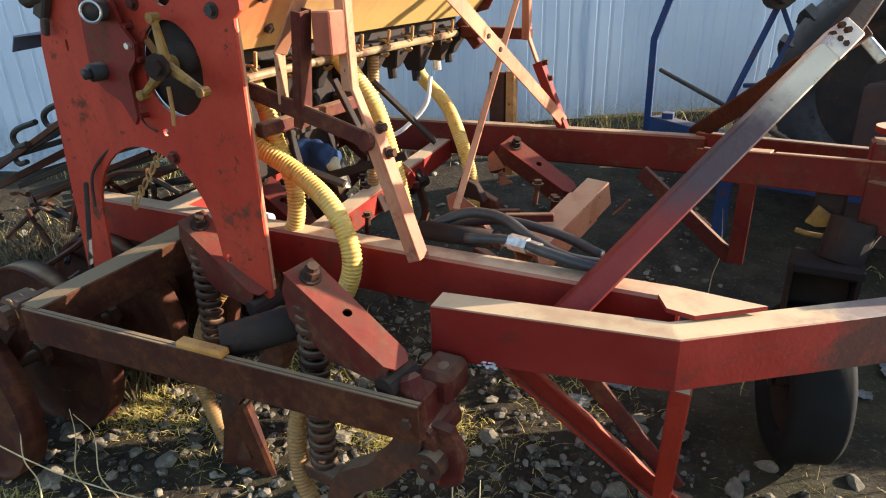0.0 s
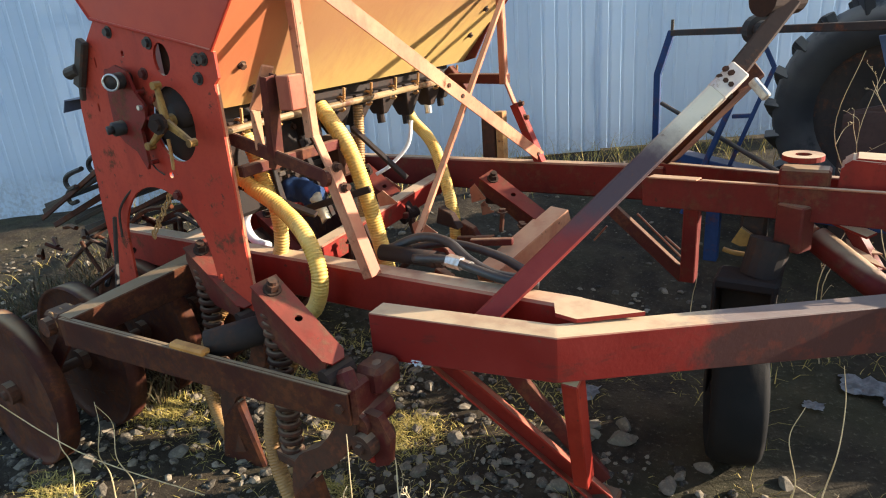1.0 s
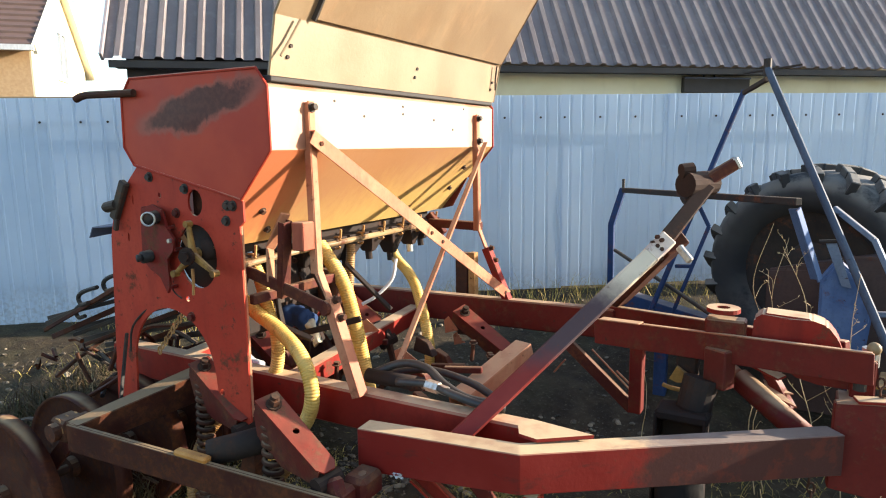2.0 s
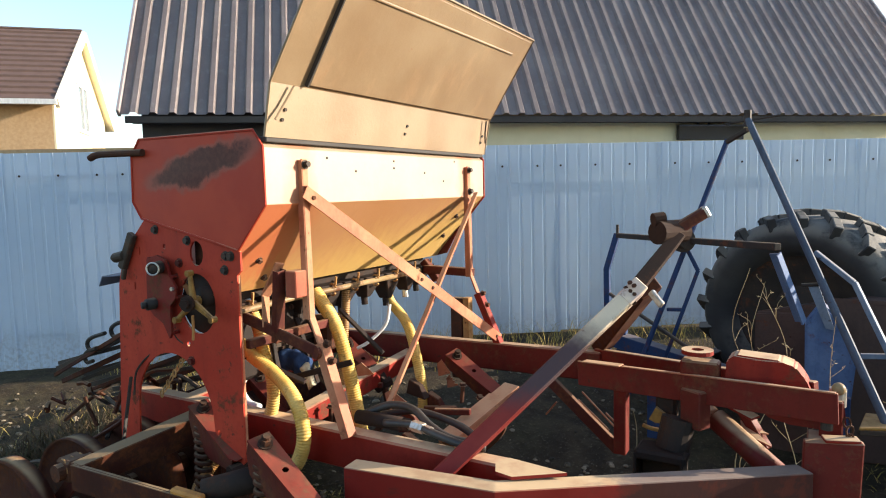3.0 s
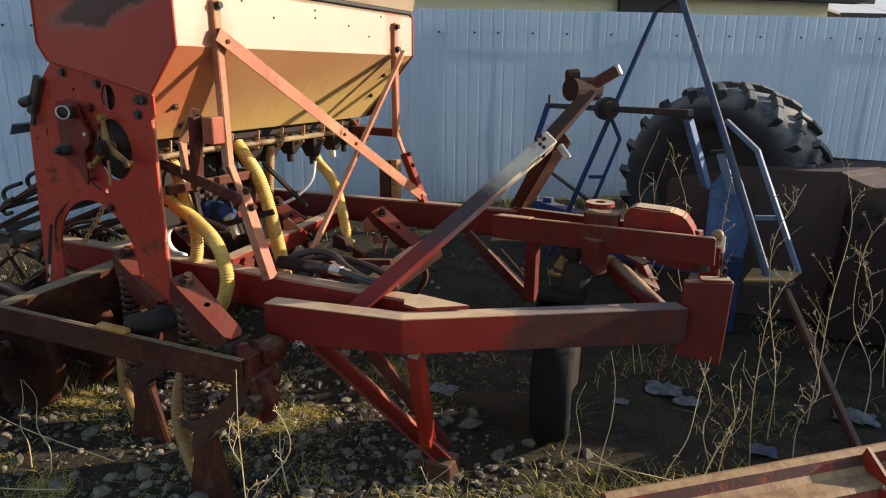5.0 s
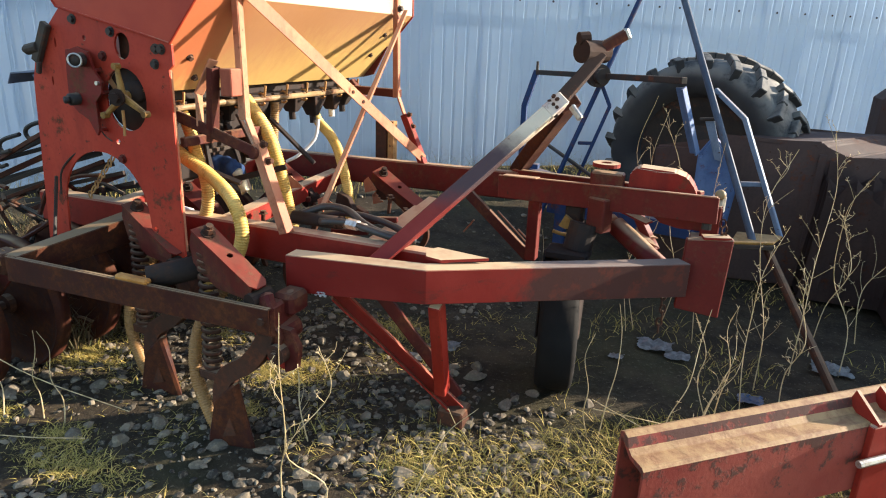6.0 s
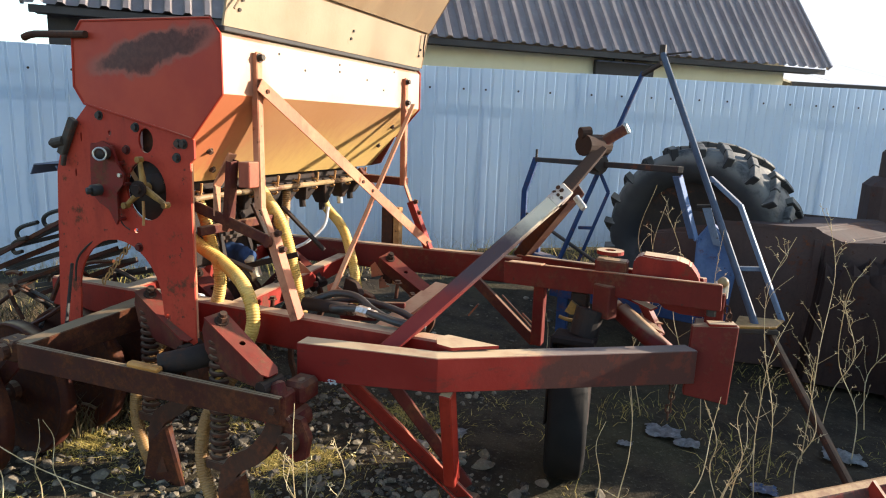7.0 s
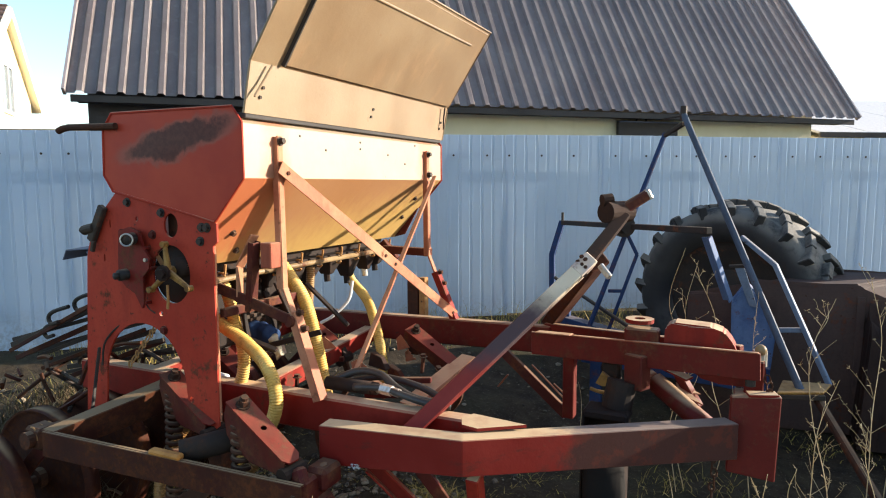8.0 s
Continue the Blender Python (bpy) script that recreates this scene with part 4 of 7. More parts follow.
def mat_half_scorched():
    """Red paint burnt dark and flaked to orange rust towards the hitch; the dusty top is painted sunlit, then grey as
    shadowed.
    """
    n = Nodes("half_scorched_red_paint")
    cloud, fine = n.noise(3.0, 5.0, 0.6), n.noise(40.0, 6.0, 0.7)
    col = n.mix(n.ramp(cloud, 0.35, 0.7), (0.160, 0.0100, 0.0068), (0.205, 0.019, 0.013))
    edge = n.math("ADD", n.axis("X"), n.math("MULTIPLY", n.math("SUBTRACT", n.noise(8.0, 6.0, 0.65), 0.5), 0.35))
    burnt = n.ramp(edge, 1.28, 1.38)
    flake = n.ramp(n.noise(11.0, 6.0, 0.65), 0.5, 0.6)
    char = n.mix(n.math("MULTIPLY", flake, 0.8), (0.040, 0.020, 0.017), (0.088, 0.024, 0.015))
    col = n.mix(n.math("MULTIPLY", burnt, 0.9), col, char)
    col = n.mix(n.math("MULTIPLY", n.ramp(fine, 0.62, 0.7), 0.7), col, (0.10, 0.04, 0.02))
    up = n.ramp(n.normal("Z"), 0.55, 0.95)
    # Dusty top painted sunlit tan, then grey past x 1.3 for its shadow.
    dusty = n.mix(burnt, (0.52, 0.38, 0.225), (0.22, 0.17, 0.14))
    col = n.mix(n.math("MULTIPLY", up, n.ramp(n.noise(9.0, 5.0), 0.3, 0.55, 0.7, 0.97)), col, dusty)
    scuff = n.ramp(n.noise(5.0, 6.0, 0.7, (1.0, 1.0, 2.5)), 0.52, 0.66)
    col = n.mix(n.math("MULTIPLY", n.math("MULTIPLY", scuff, n.ramp(n.normal("Z"), 0.2, 0.5, 1.0, 0.0)), 0.55), col, (0.055, 0.018, 0.013))
    n.bump(fine, 0.25, 0.004)
    return n.done(col, n.ramp(cloud, 0.3, 0.7, 0.5, 0.65), 0.0, 0.2)


RED_SCORCHED = mat_half_scorched()


def mat_raking():
    """The raking leg: red at its foot, purplish grey higher up and pale near its head."""
    n = Nodes("red_to_pale_paint")
    cloud, fine = n.noise(4.0, 5.0, 0.6), n.noise(40.0, 6.0, 0.7)
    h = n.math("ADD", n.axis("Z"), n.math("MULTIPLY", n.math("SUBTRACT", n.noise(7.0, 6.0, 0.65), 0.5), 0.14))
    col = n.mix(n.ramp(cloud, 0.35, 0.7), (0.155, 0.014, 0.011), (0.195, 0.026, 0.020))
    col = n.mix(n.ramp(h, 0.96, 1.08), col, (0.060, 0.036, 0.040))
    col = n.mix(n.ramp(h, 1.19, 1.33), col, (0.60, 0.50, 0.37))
    col = n.mix(n.math("MULTIPLY", n.ramp(fine, 0.6, 0.7), 0.7), col, (0.10, 0.04, 0.02))
    n.bump(fine, 0.2, 0.004)
    return n.done(col, n.ramp(cloud, 0.3, 0.7, 0.55, 0.7), 0.0, 0.25)


RED_TO_PALE = mat_raking()


def build_frame():
    """The main frame: two long beams, cross beams, the kinked drawbar beams and the hitch."""
    bm = B()
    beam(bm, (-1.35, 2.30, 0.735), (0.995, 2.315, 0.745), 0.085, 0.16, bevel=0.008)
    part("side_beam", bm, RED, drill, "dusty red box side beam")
    bm = B()
    beam(bm, (-1.3, 3.68, 0.80), (0.90, 3.68, 0.838), 0.07, 0.165, bevel=0.008)
    part("side_beam", bm, RED_SHADED, drill, "dusty red box side beam")
    # near drawbar beam, kinked
    bm = B()
    a, k, e = Vector((0.415, 2.06, 0.730)), Vector((1.005, 2.10, 0.765)), Vector((1.90, 2.91, 0.682))
    h, w = 0.138, 0.085
    def sect(p, d, hh, ww):
        s = Vector((d.y, -d.x, 0)).normalized()
        return [p - s * ww / 2 - Vector((0, 0, hh / 2)), p + s * ww / 2 - Vector((0, 0, hh / 2)), p + s * ww / 2 + Vector((0, 0, hh / 2)), p - s * ww / 2 + Vector((0, 0, hh / 2))]
    rings = [[bm.verts.new(v) for v in sect(p, d, hh, w)] for p, d, hh in ((a, k - a, 0.160), (k, (k - a).normalized() + (e - k).normalized(), h), (e, e - k, 0.155))]
    for r0, r1 in zip(rings, rings[1:]):
        for i in range(4):
            bm.faces.new((r0[i], r0[(i + 1) % 4], r1[(i + 1) % 4], r1[i]))
    bm.faces.new(rings[0][::-1])
    bm.faces.new(rings[2])
    bmesh.ops.recalc_face_normals(bm, faces=bm.faces[:])
    bmesh.ops.bevel(bm, geom=bm.edges[:], offset=0.003, segments=1, affect="EDGES")
    draw = part("drawbar_beam", bm, RED_SCORCHED, drill, "kinked red drawbar beam, its dusty top painted sunlit and shadowed")
    # gusset plate welded on at the junction
    bm = sheet(B(), [(0.970, 2.295), (0.945, 2.23), (0.975, 2.168), (1.04, 2.162), (1.19, 2.295)], [], 0.012, lambda x, y, d: (x, y, 0.852 - (x - 0.97) * 0.05 - d))
    part("gusset_plate", bm, RED_SCORCHED, draw, "dusty welded gusset plate")
    bm = B()
    for k2 in range(24):
        x = 0.50 + random.random() * 0.11
        z = 0.655 + random.random() * 0.02
        rod(bm, (x, 2.035, z), (x, 2.03, z + 0.004), 0.004 + 0.003 * random.random(), 6)
    part("weld_spatter", bm, STEEL, draw)
    # far drawbar beam
    bm = B()
    beam(bm, (0.86, 3.70, 0.872), (1.93, 3.14, 0.975), 0.04, 0.12, bevel=0.004)
    part("drawbar_beam", bm, RED_SHADED, drill, "red drawbar beam")
    bm = beam(B(), (0.70, 3.74, 0.83), (1.28, 3.44, 0.86), 0.02, 0.07, bevel=0.003)
    part("drawbar_web", bm, RED_SHADED, drill, "dark red web under the drawbar")
    # the middle drawbar, its thin folded lip and dusty rear landing painted pale as sunlit
    bm = beam(B(), (0.93, 3.18, 0.935), (2.0, 2.947, 0.993), 0.016, 0.118, bevel=0.003)
    mid = part("middle_drawbar", bm, RED_SHADED, drill, "dark red middle drawbar with burnt patches")
    bm = beam(B(), (0.96, 3.175, 0.998), (1.15, 3.135, 1.008), 0.05, 0.006, bevel=0.002)
    part("landing_plate", bm, STRAP, mid, "dusty landing plate painted pale as sunlit")
    bm = beam(B(), (1.16, 3.125, 1.008), (1.99, 2.944, 1.054), 0.020, 0.005, bevel=0.001)
    part("lip", bm, STRAP, mid, "thin lip painted pale as the sunlit edge")
    for p, q, w in (((0.68, 3.42, 0.81), (1.07, 3.38, 0.50), 0.03),):
        part("under_brace", beam(B(), p, q, w, 0.058, bevel=0.003), RED_DARK, drill, "dark red diagonal brace under the drawbar")
    bm = B()
    sec = [(1.595, 1.00), (1.60, 1.095), (1.635, 1.122), (1.80, 1.117), (1.855, 1.098), (1.893, 1.05), (1.915, 0.995)]
    sheet(bm, sec, [], 0.12, lambda x, z, d: (x, 3.08 + d + (1.9 - x) * 0.05, z))
    bmesh.ops.bevel(bm, geom=[e for e in bm.edges if e.calc_length() > 0.1], offset=0.008, segments=2, affect="EDGES")
    part("hitch_cover", bm, RED, drill, "curved red hitch cover with dusty top")
    # hitch head
    bm = B()
    hexa(bm, [(1.885, 2.90, 0.535), (2.073, 2.915, 0.515), (2.068, 2.955, 0.515), (1.88, 2.94, 0.535), (1.893, 2.945, 0.852), (2.087, 2.955, 0.872), (2.082, 2.995, 0.872), (1.888, 2.985, 0.852)], 0.005)
    hitch = part("hitch_plate", bm, RED_SHADED, drill, "red hitch plate hanging at the drawbar end")
    bm = B()
    box(bm, (1.90, 2.99, 0.80), (2.0, 3.12, 0.845), 0.006)
    box(bm, (1.94, 3.05, 0.83), (2.02, 3.16, 0.99), 0.006)
    part("hitch_head", bm, RED_SHADED, hitch)
    bm = B()
    rod(bm, (2.0, 3.1, 0.96), (2.0, 3.1, 1.03), 0.03, 12)
    part("hitch_pin", bm, STEEL, hitch)
    part("hitch_pin", rod(B(), (1.965, 2.98, 0.90), (1.965, 2.98, 0.985), 0.022, 10), DARK, hitch)
    for k2 in range(6):
        bm = B()
        c = Vector((2.03 + 0.012 * math.sin(k2), 3.0, 0.93 - 0.03 * k2))
        tube(bm, [c + Vector((0.012 * math.cos(t), 0.012 * math.cos(t) * (k2 % 2), 0.02 * math.sin(t))) for t in [2 * math.pi * j / 10 for j in range(11)]], 0.004, 5)
        part("chain_link", bm, RUST, hitch)
    bm = sheet(B(), [(1.72, 0.98), (2.02, 0.99), (2.03, 0.90), (1.95, 0.86), (1.84, 0.85), (1.76, 0.86), (1.70, 0.90)], [], 0.012, lambda x, z, d: (x, 3.10 + d + (1.9 - x) * 0.3, z))
    part("hitch_bulkhead", bm, RED_SHADED, hitch, "red hitch bulkhead plate")
    bm = B()
    bmesh.ops.create_uvsphere(bm, u_segments=12, v_segments=8, radius=0.024, matrix=Matrix.Translation((2.0, 3.0, 1.055)))
    part("pin_knob", bm, TARNISHED, hitch, "worn pale pin knob", True)
    bm = beam(B(), (1.955, 2.96, 0.868), (2.07, 2.99, 0.872), 0.012, 0.06, (0, -1, 0), 0.002)
    part("hitch_lip", bm, RED, hitch)
    # cross beams
    bm = channel(B(), (0.545, 3.27, 0.755), (0.405, 2.80, 0.595), 0.10, 0.105, 0.008)
    rocker = part("rocker_channel", bm, STRAP, drill, "dusty sloping red channel")
    bm = channel(B(), (0.512, 3.16, 0.7195), (0.405, 2.80, 0.597), 0.112, 0.112, 0.006)
    part("rocker_sleeve", bm, STRAP, rocker, "faded red sleeve over the channel")
    # Pale rods drawn in for thin sunlit edges below the frame.
    for p, q in (((0.715, 3.80, 0.585), (0.90, 3.80, 0.43)), ((0.72, 3.86, 0.615), (0.972, 3.75, 0.45)), ((0.88, 3.80, 0.53), (0.96, 3.78, 0.475)), ((0.57, 3.83, 0.54), (0.49, 3.86, 0.44))):
        part("lit_edge_rod", rod(B(), p, q, 0.0055, 6), STRAP, drill, "thin pale rod under the frame standing for a lit edge")
    for x, z, w in ((-0.85, 0.76, 0.09), (-0.25, 0.72, 0.08)):
        bm = B()
        beam(bm, (x, 2.33, z), (x - 0.11, 3.66, z + 0.04), w, 0.10, bevel=0.006)
        part("cross_beam", bm, RED, drill, "dusty red cross beam")
    # inner braces under the drawbar
    for p, q, w in (((1.09, 3.36, 0.86), (1.09, 3.36, 0.50), 0.075), ((1.62, 3.25, 0.90), (1.75, 3.20, 0.70), 0.05)):
        bm = B()
        beam(bm, p, q, w, w * 0.8, bevel=0.004)
        part("inner_brace", bm, RED_SHADED, drill)
    bm = rod(B(), (1.55, 3.19, 0.805), (1.86, 2.99, 0.64), 0.048, 18)
    jack = part("levelling_tube", bm, RED_SHADED, drill, "dark red levelling tube", True)
    # Tube end and flap get a pale paint for their sunlit faces.
    bm = rod(B(), (1.545, 3.193, 0.808), (1.515, 3.212, 0.824), 0.036, 16)
    part("tube_end", bm, STRAP, jack, "tube end painted pale as sunlit", True)
    bm = sheet(B(), [(0, 0), (0.115, -0.02), (0.07, 0.02), (0.13, 0.055), (0.02, 0.075)], [], 0.006, lambda a, b, d: (1.643 + a, 3.235 - b * 0.9 - a * 0.35, 0.80 - a * 0.35 - b * 0.3 - d))
    part("torn_plate", bm, STRAP, jack, "small flap painted pale as sunlit")
    # parking stand below the kink
    bm = B()
    beam(bm, (1.035, 2.145, 0.67), (1.015, 2.29, 0.20), 0.065, 0.05, (1, 0, 0), 0.004)
    part("stand_leg", bm, RED_BRIGHT, drill, "bright red stand leg")
    bm = B()
    channel(bm, (0.60, 2.11, 0.645), (1.06, 2.37, 0.075), 0.062, 0.05, 0.008, (0.3, -1, 0.4), False)
    part("stand_brace", bm, RED_BRIGHT, drill, "bright red diagonal stand brace")
    bm = B()
    beam(bm, (0.66, 2.28, 0.66), (1.04, 2.42, 0.12), 0.05, 0.045, (0.3, -1, 0.4), 0.003)
    part("stand_brace", bm, RED_DARK, drill)
    bm = B()
    box(bm, (0.98, 2.32, 0.0), (1.10, 2.44, 0.085), 0.008)
    part("stand_shoe", bm, RUST, drill, "rusty stand shoe")


build_frame()


def build_a_frame():
    """Two raking channels meet above the drawbar in a burnt, rusty head with a pin."""
    apex = Vector((1.268, 2.935, 1.402))
    bm = B()
    foot = Vector((0.745, 2.225, 0.785))
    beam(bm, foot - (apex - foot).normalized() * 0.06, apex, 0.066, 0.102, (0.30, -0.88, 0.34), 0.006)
    leg = part("raking_leg", bm, RED_TO_PALE, drill, "red raking channel turning grey and pale near its head")
    d = (apex - foot).normalized()
    bm = B()
    beam(bm, apex - d * 0.10, apex + d * 0.015, 0.070, 0.106, (0.30, -0.88, 0.34), 0.006)
    part("bare_patch", bm, SCORCHED, leg, "bare scorched steel patch")
    bm = B()
    for k in range(9):
        a = apex - d * 0.03 + Vector((0.02 * math.sin(k * 2.1), -0.045, 0.05 - 0.012 * k))
        rod(bm, a, a + Vector((0.008, -0.012, 0.004)), 0.009, 6)
    part("weld_seam", bm, RUST, leg)
    bm = B()
    foot2 = Vector((0.86, 3.80, 0.92))
    beam(bm, foot2, apex + Vector((0.03, 0.06, 0.0)), 0.072, 0.11, (0.55, 0.75, 0.35), 0.006)
    part("raking_leg", bm, RUST_RED, drill, "dark brown raking channel")
    bm = B()
    beam(bm, apex - d * 0.02, apex + Vector((0.118, 0.235, 0.205)), 0.062, 0.10, (0.30, -0.88, 0.34), 0.006, 0.055, 0.085)
    head = part("frame_head", bm, DARK_RUST, drill, "rusty brown frame head")
    bm = B()
    c = apex + Vector((0.098, 0.225, 0.225))
    rod(bm, c + Vector((-0.05, -0.07, 0.0)), c + Vector((0.03, 0.07, 0.0)), 0.052, 16)
    rod(bm, c + Vector((-0.03, -0.03, 0.06)), c + Vector((-0.07, -0.06, 0.055)), 0.03, 12)
    part("pivot_boss", bm, DARK_RUST, head, "rusty pivot boss")
    bm = B()
    tip = Vector((1.495, 3.235, 1.715))
    beam(bm, c, tip, 0.05, 0.05, (0, 0, 1), 0.008, 0.035, 0.05)
    part("link_bar", bm, RED_DARK, head, "rusty link bar with a bare tip")
    bm = B()
    beam(bm, tip - (tip - c).normalized() * 0.02, tip + (tip - c).normalized() * 0.004, 0.038, 0.053, (0, 0, 1), 0.006)
    part("bare_tip", bm, STEEL, head)
    bm = B()
    beam(bm, apex + d * 0.02 + Vector((0.05, -0.02, -0.02)), apex + Vector((0.11, -0.03, -0.06)), 0.02, 0.03)
    part("bracket", bm, STEEL, head)


def mat_scorched():
    n = Nodes("scorched_steel")
    fine = n.noise(30.0, 6.0, 0.7)
    col = n.mix(n.ramp(n.noise(9.0, 5.0), 0.35, 0.65), (0.62, 0.50, 0.38), (0.40, 0.30, 0.28))
    col = n.mix(n.ramp(fine, 0.55, 0.7), col, (0.20, 0.09, 0.04))
    n.bump(fine, 0.3, 0.004)
    return n.done(col, 0.55, 0.15)


SCORCHED = mat_scorched()
build_a_frame()


def build_rear_bits():
    """Rear post behind the hopper with a strip for its lit edge, a pale bent pipe and small plates standing for sun
    patches.
    """
    bm = beam(B(), (-0.20, 4.0, 0.55), (-0.20, 4.0, 1.105), 0.085, 0.06, (0, 1, 0), 0.004)
    post = part("rear_post", bm, RUST, drill, "dark brown rear post")
    # Orange colour paints the sunlit edge of the brown post.
    bm = beam(B(), (-0.125, 4.0, 0.55), (-0.125, 4.0, 1.11), 0.045, 0.06, (0, 1, 0), 0.003)
    part("rear_strip", bm, BRASS, post, "orange strip painted for the post's sunlit edge")
    bm = tube(B(), curve([(-0.46, 2.45, 0.95), (-0.53, 2.44, 0.94), (-0.575, 2.43, 0.89), (-0.575, 2.43, 0.83), (-0.53, 2.43, 0.785), (-0.46, 2.43, 0.775)], 6), 0.020, 10)
    part("bent_pipe", bm, WHITE, drill, "pale bent plastic pipe", True)
    # Pale plates stand for sun patches; toothed edges copy the shadows on them.
    for x, y, z, w, h, teeth in ((-0.60, 3.42, 0.74, 0.12, 0.09, 0), (-0.44, 3.45, 0.70, 0.06, 0.09, 3), (0.0, 3.40, 0.74, 0.07, 0.10, 0), (0.03, 3.45, 0.66, 0.06, 0.08, 3), (-0.30, 3.02, 0.80, 0.09, 0.08, 0), (0.16, 2.66, 0.82, 0.09, 0.07, 0)):
        edge = [(0.0, 0.0), (w, 0.2 * h)]
        for k in range(teeth):
            edge += [(w * (0.95 - 0.22 * k), h * (0.3 + 0.22 * k)), (w * (0.62 - 0.15 * k), h * (0.36 + 0.22 * k))]
        edge += [(0.25 * w, h), (-0.1 * w, 0.75 * h)]
        bm = sheet(B(), edge, [], 0.005, lambda a, b, d: (x + a + 0.3 * d, y + 0.35 * a - d, z + b))
        part("small_bracket", bm, STRAP, drill, "small pale plate standing for a patch of sunlight")


build_rear_bits()


def build_wheel(root, c, axle, r, w, tyre_mat, rim_mat, name="wheel", lugs=0):
    """A tyre with rounded shoulders on a dished rim, about the axle through c."""
    a = Vector(axle).normalized()
    s = a.orthogonal().normalized()
    u = a.cross(s)
    c = Vector(c)
    prof = [(-0.30, 0.62), (-0.42, 0.68), (-0.50, 0.80), (-0.47, 0.92), (-0.36, 0.985), (0.0, 1.0), (0.36, 0.985), (0.47, 0.92), (0.50, 0.80), (0.42, 0.68), (0.30, 0.62)]
    bm = B()
    n = 40
    rings = []
    for k in range(n):
        t = 2 * math.pi * k / n
        rd = s * math.cos(t) + u * math.sin(t)
        rings.append([bm.verts.new(c + a * (o * w) + rd * (r * f)) for o, f in prof])
    for k in range(n):
        p, q = rings[k], rings[(k + 1) % n]
        for i in range(len(prof) - 1):
            bm.faces.new((p[i], p[i + 1], q[i + 1], q[i]))
    bmesh.ops.recalc_face_normals(bm, faces=bm.faces[:])
    tyre = part("tyre", bm, tyre_mat, root, "", True)
    if lugs:
        for k in range(lugs):
            bm = B()
            t0 = 2 * math.pi * (k + 0.5 * (k % 2)) / lugs
            sg = 1 if k % 2 else -1
            pts = []
            for f in (0.0, 0.5, 1.0):
                t = t0 + f * 0.22
                rd = s * math.cos(t) + u * math.sin(t)
                pts.append((c + a * (sg * w * (0.04 + 0.44 * f)) + rd * (r * (1.0 - 0.05 * f * f)), rd))
            for (p, rp), (q, rq) in zip(pts, pts[1:]):
                beam(bm, p, q, 0.06 * r / 0.75, 0.105 * r / 0.75, tuple((rp + rq) / 2), 0.006)
            part("lug", bm, tyre_mat, tyre)
    bm = B()
    for o in (-0.30, 0.30):
        rings = []
        for f, oo in ((0.63, 0.0), (0.60, -0.03), (0.57, 0.05), (0.3, 0.16), (0.10, 0.10)):
            rings.append([bm.verts.new(c + a * (o - math.copysign(oo, o)) * w + (s * math.cos(2 * math.pi * k / 24) + u * math.sin(2 * math.pi * k / 24)) * r * f) for k in range(24)])
        for p, q in zip(rings, rings[1:]):
            for k in range(24):
                bm.faces.new((p[k], p[(k + 1) % 24], q[(k + 1) % 24], q[k]))
        bm.faces.new(rings[-1])
    rod(bm, c - a * w * 0.45, c + a * w * 0.45, r * 0.10, 14)
    bmesh.ops.recalc_face_normals(bm, faces=bm.faces[:])
    part("rim", bm, rim_mat, root)
    return tyre


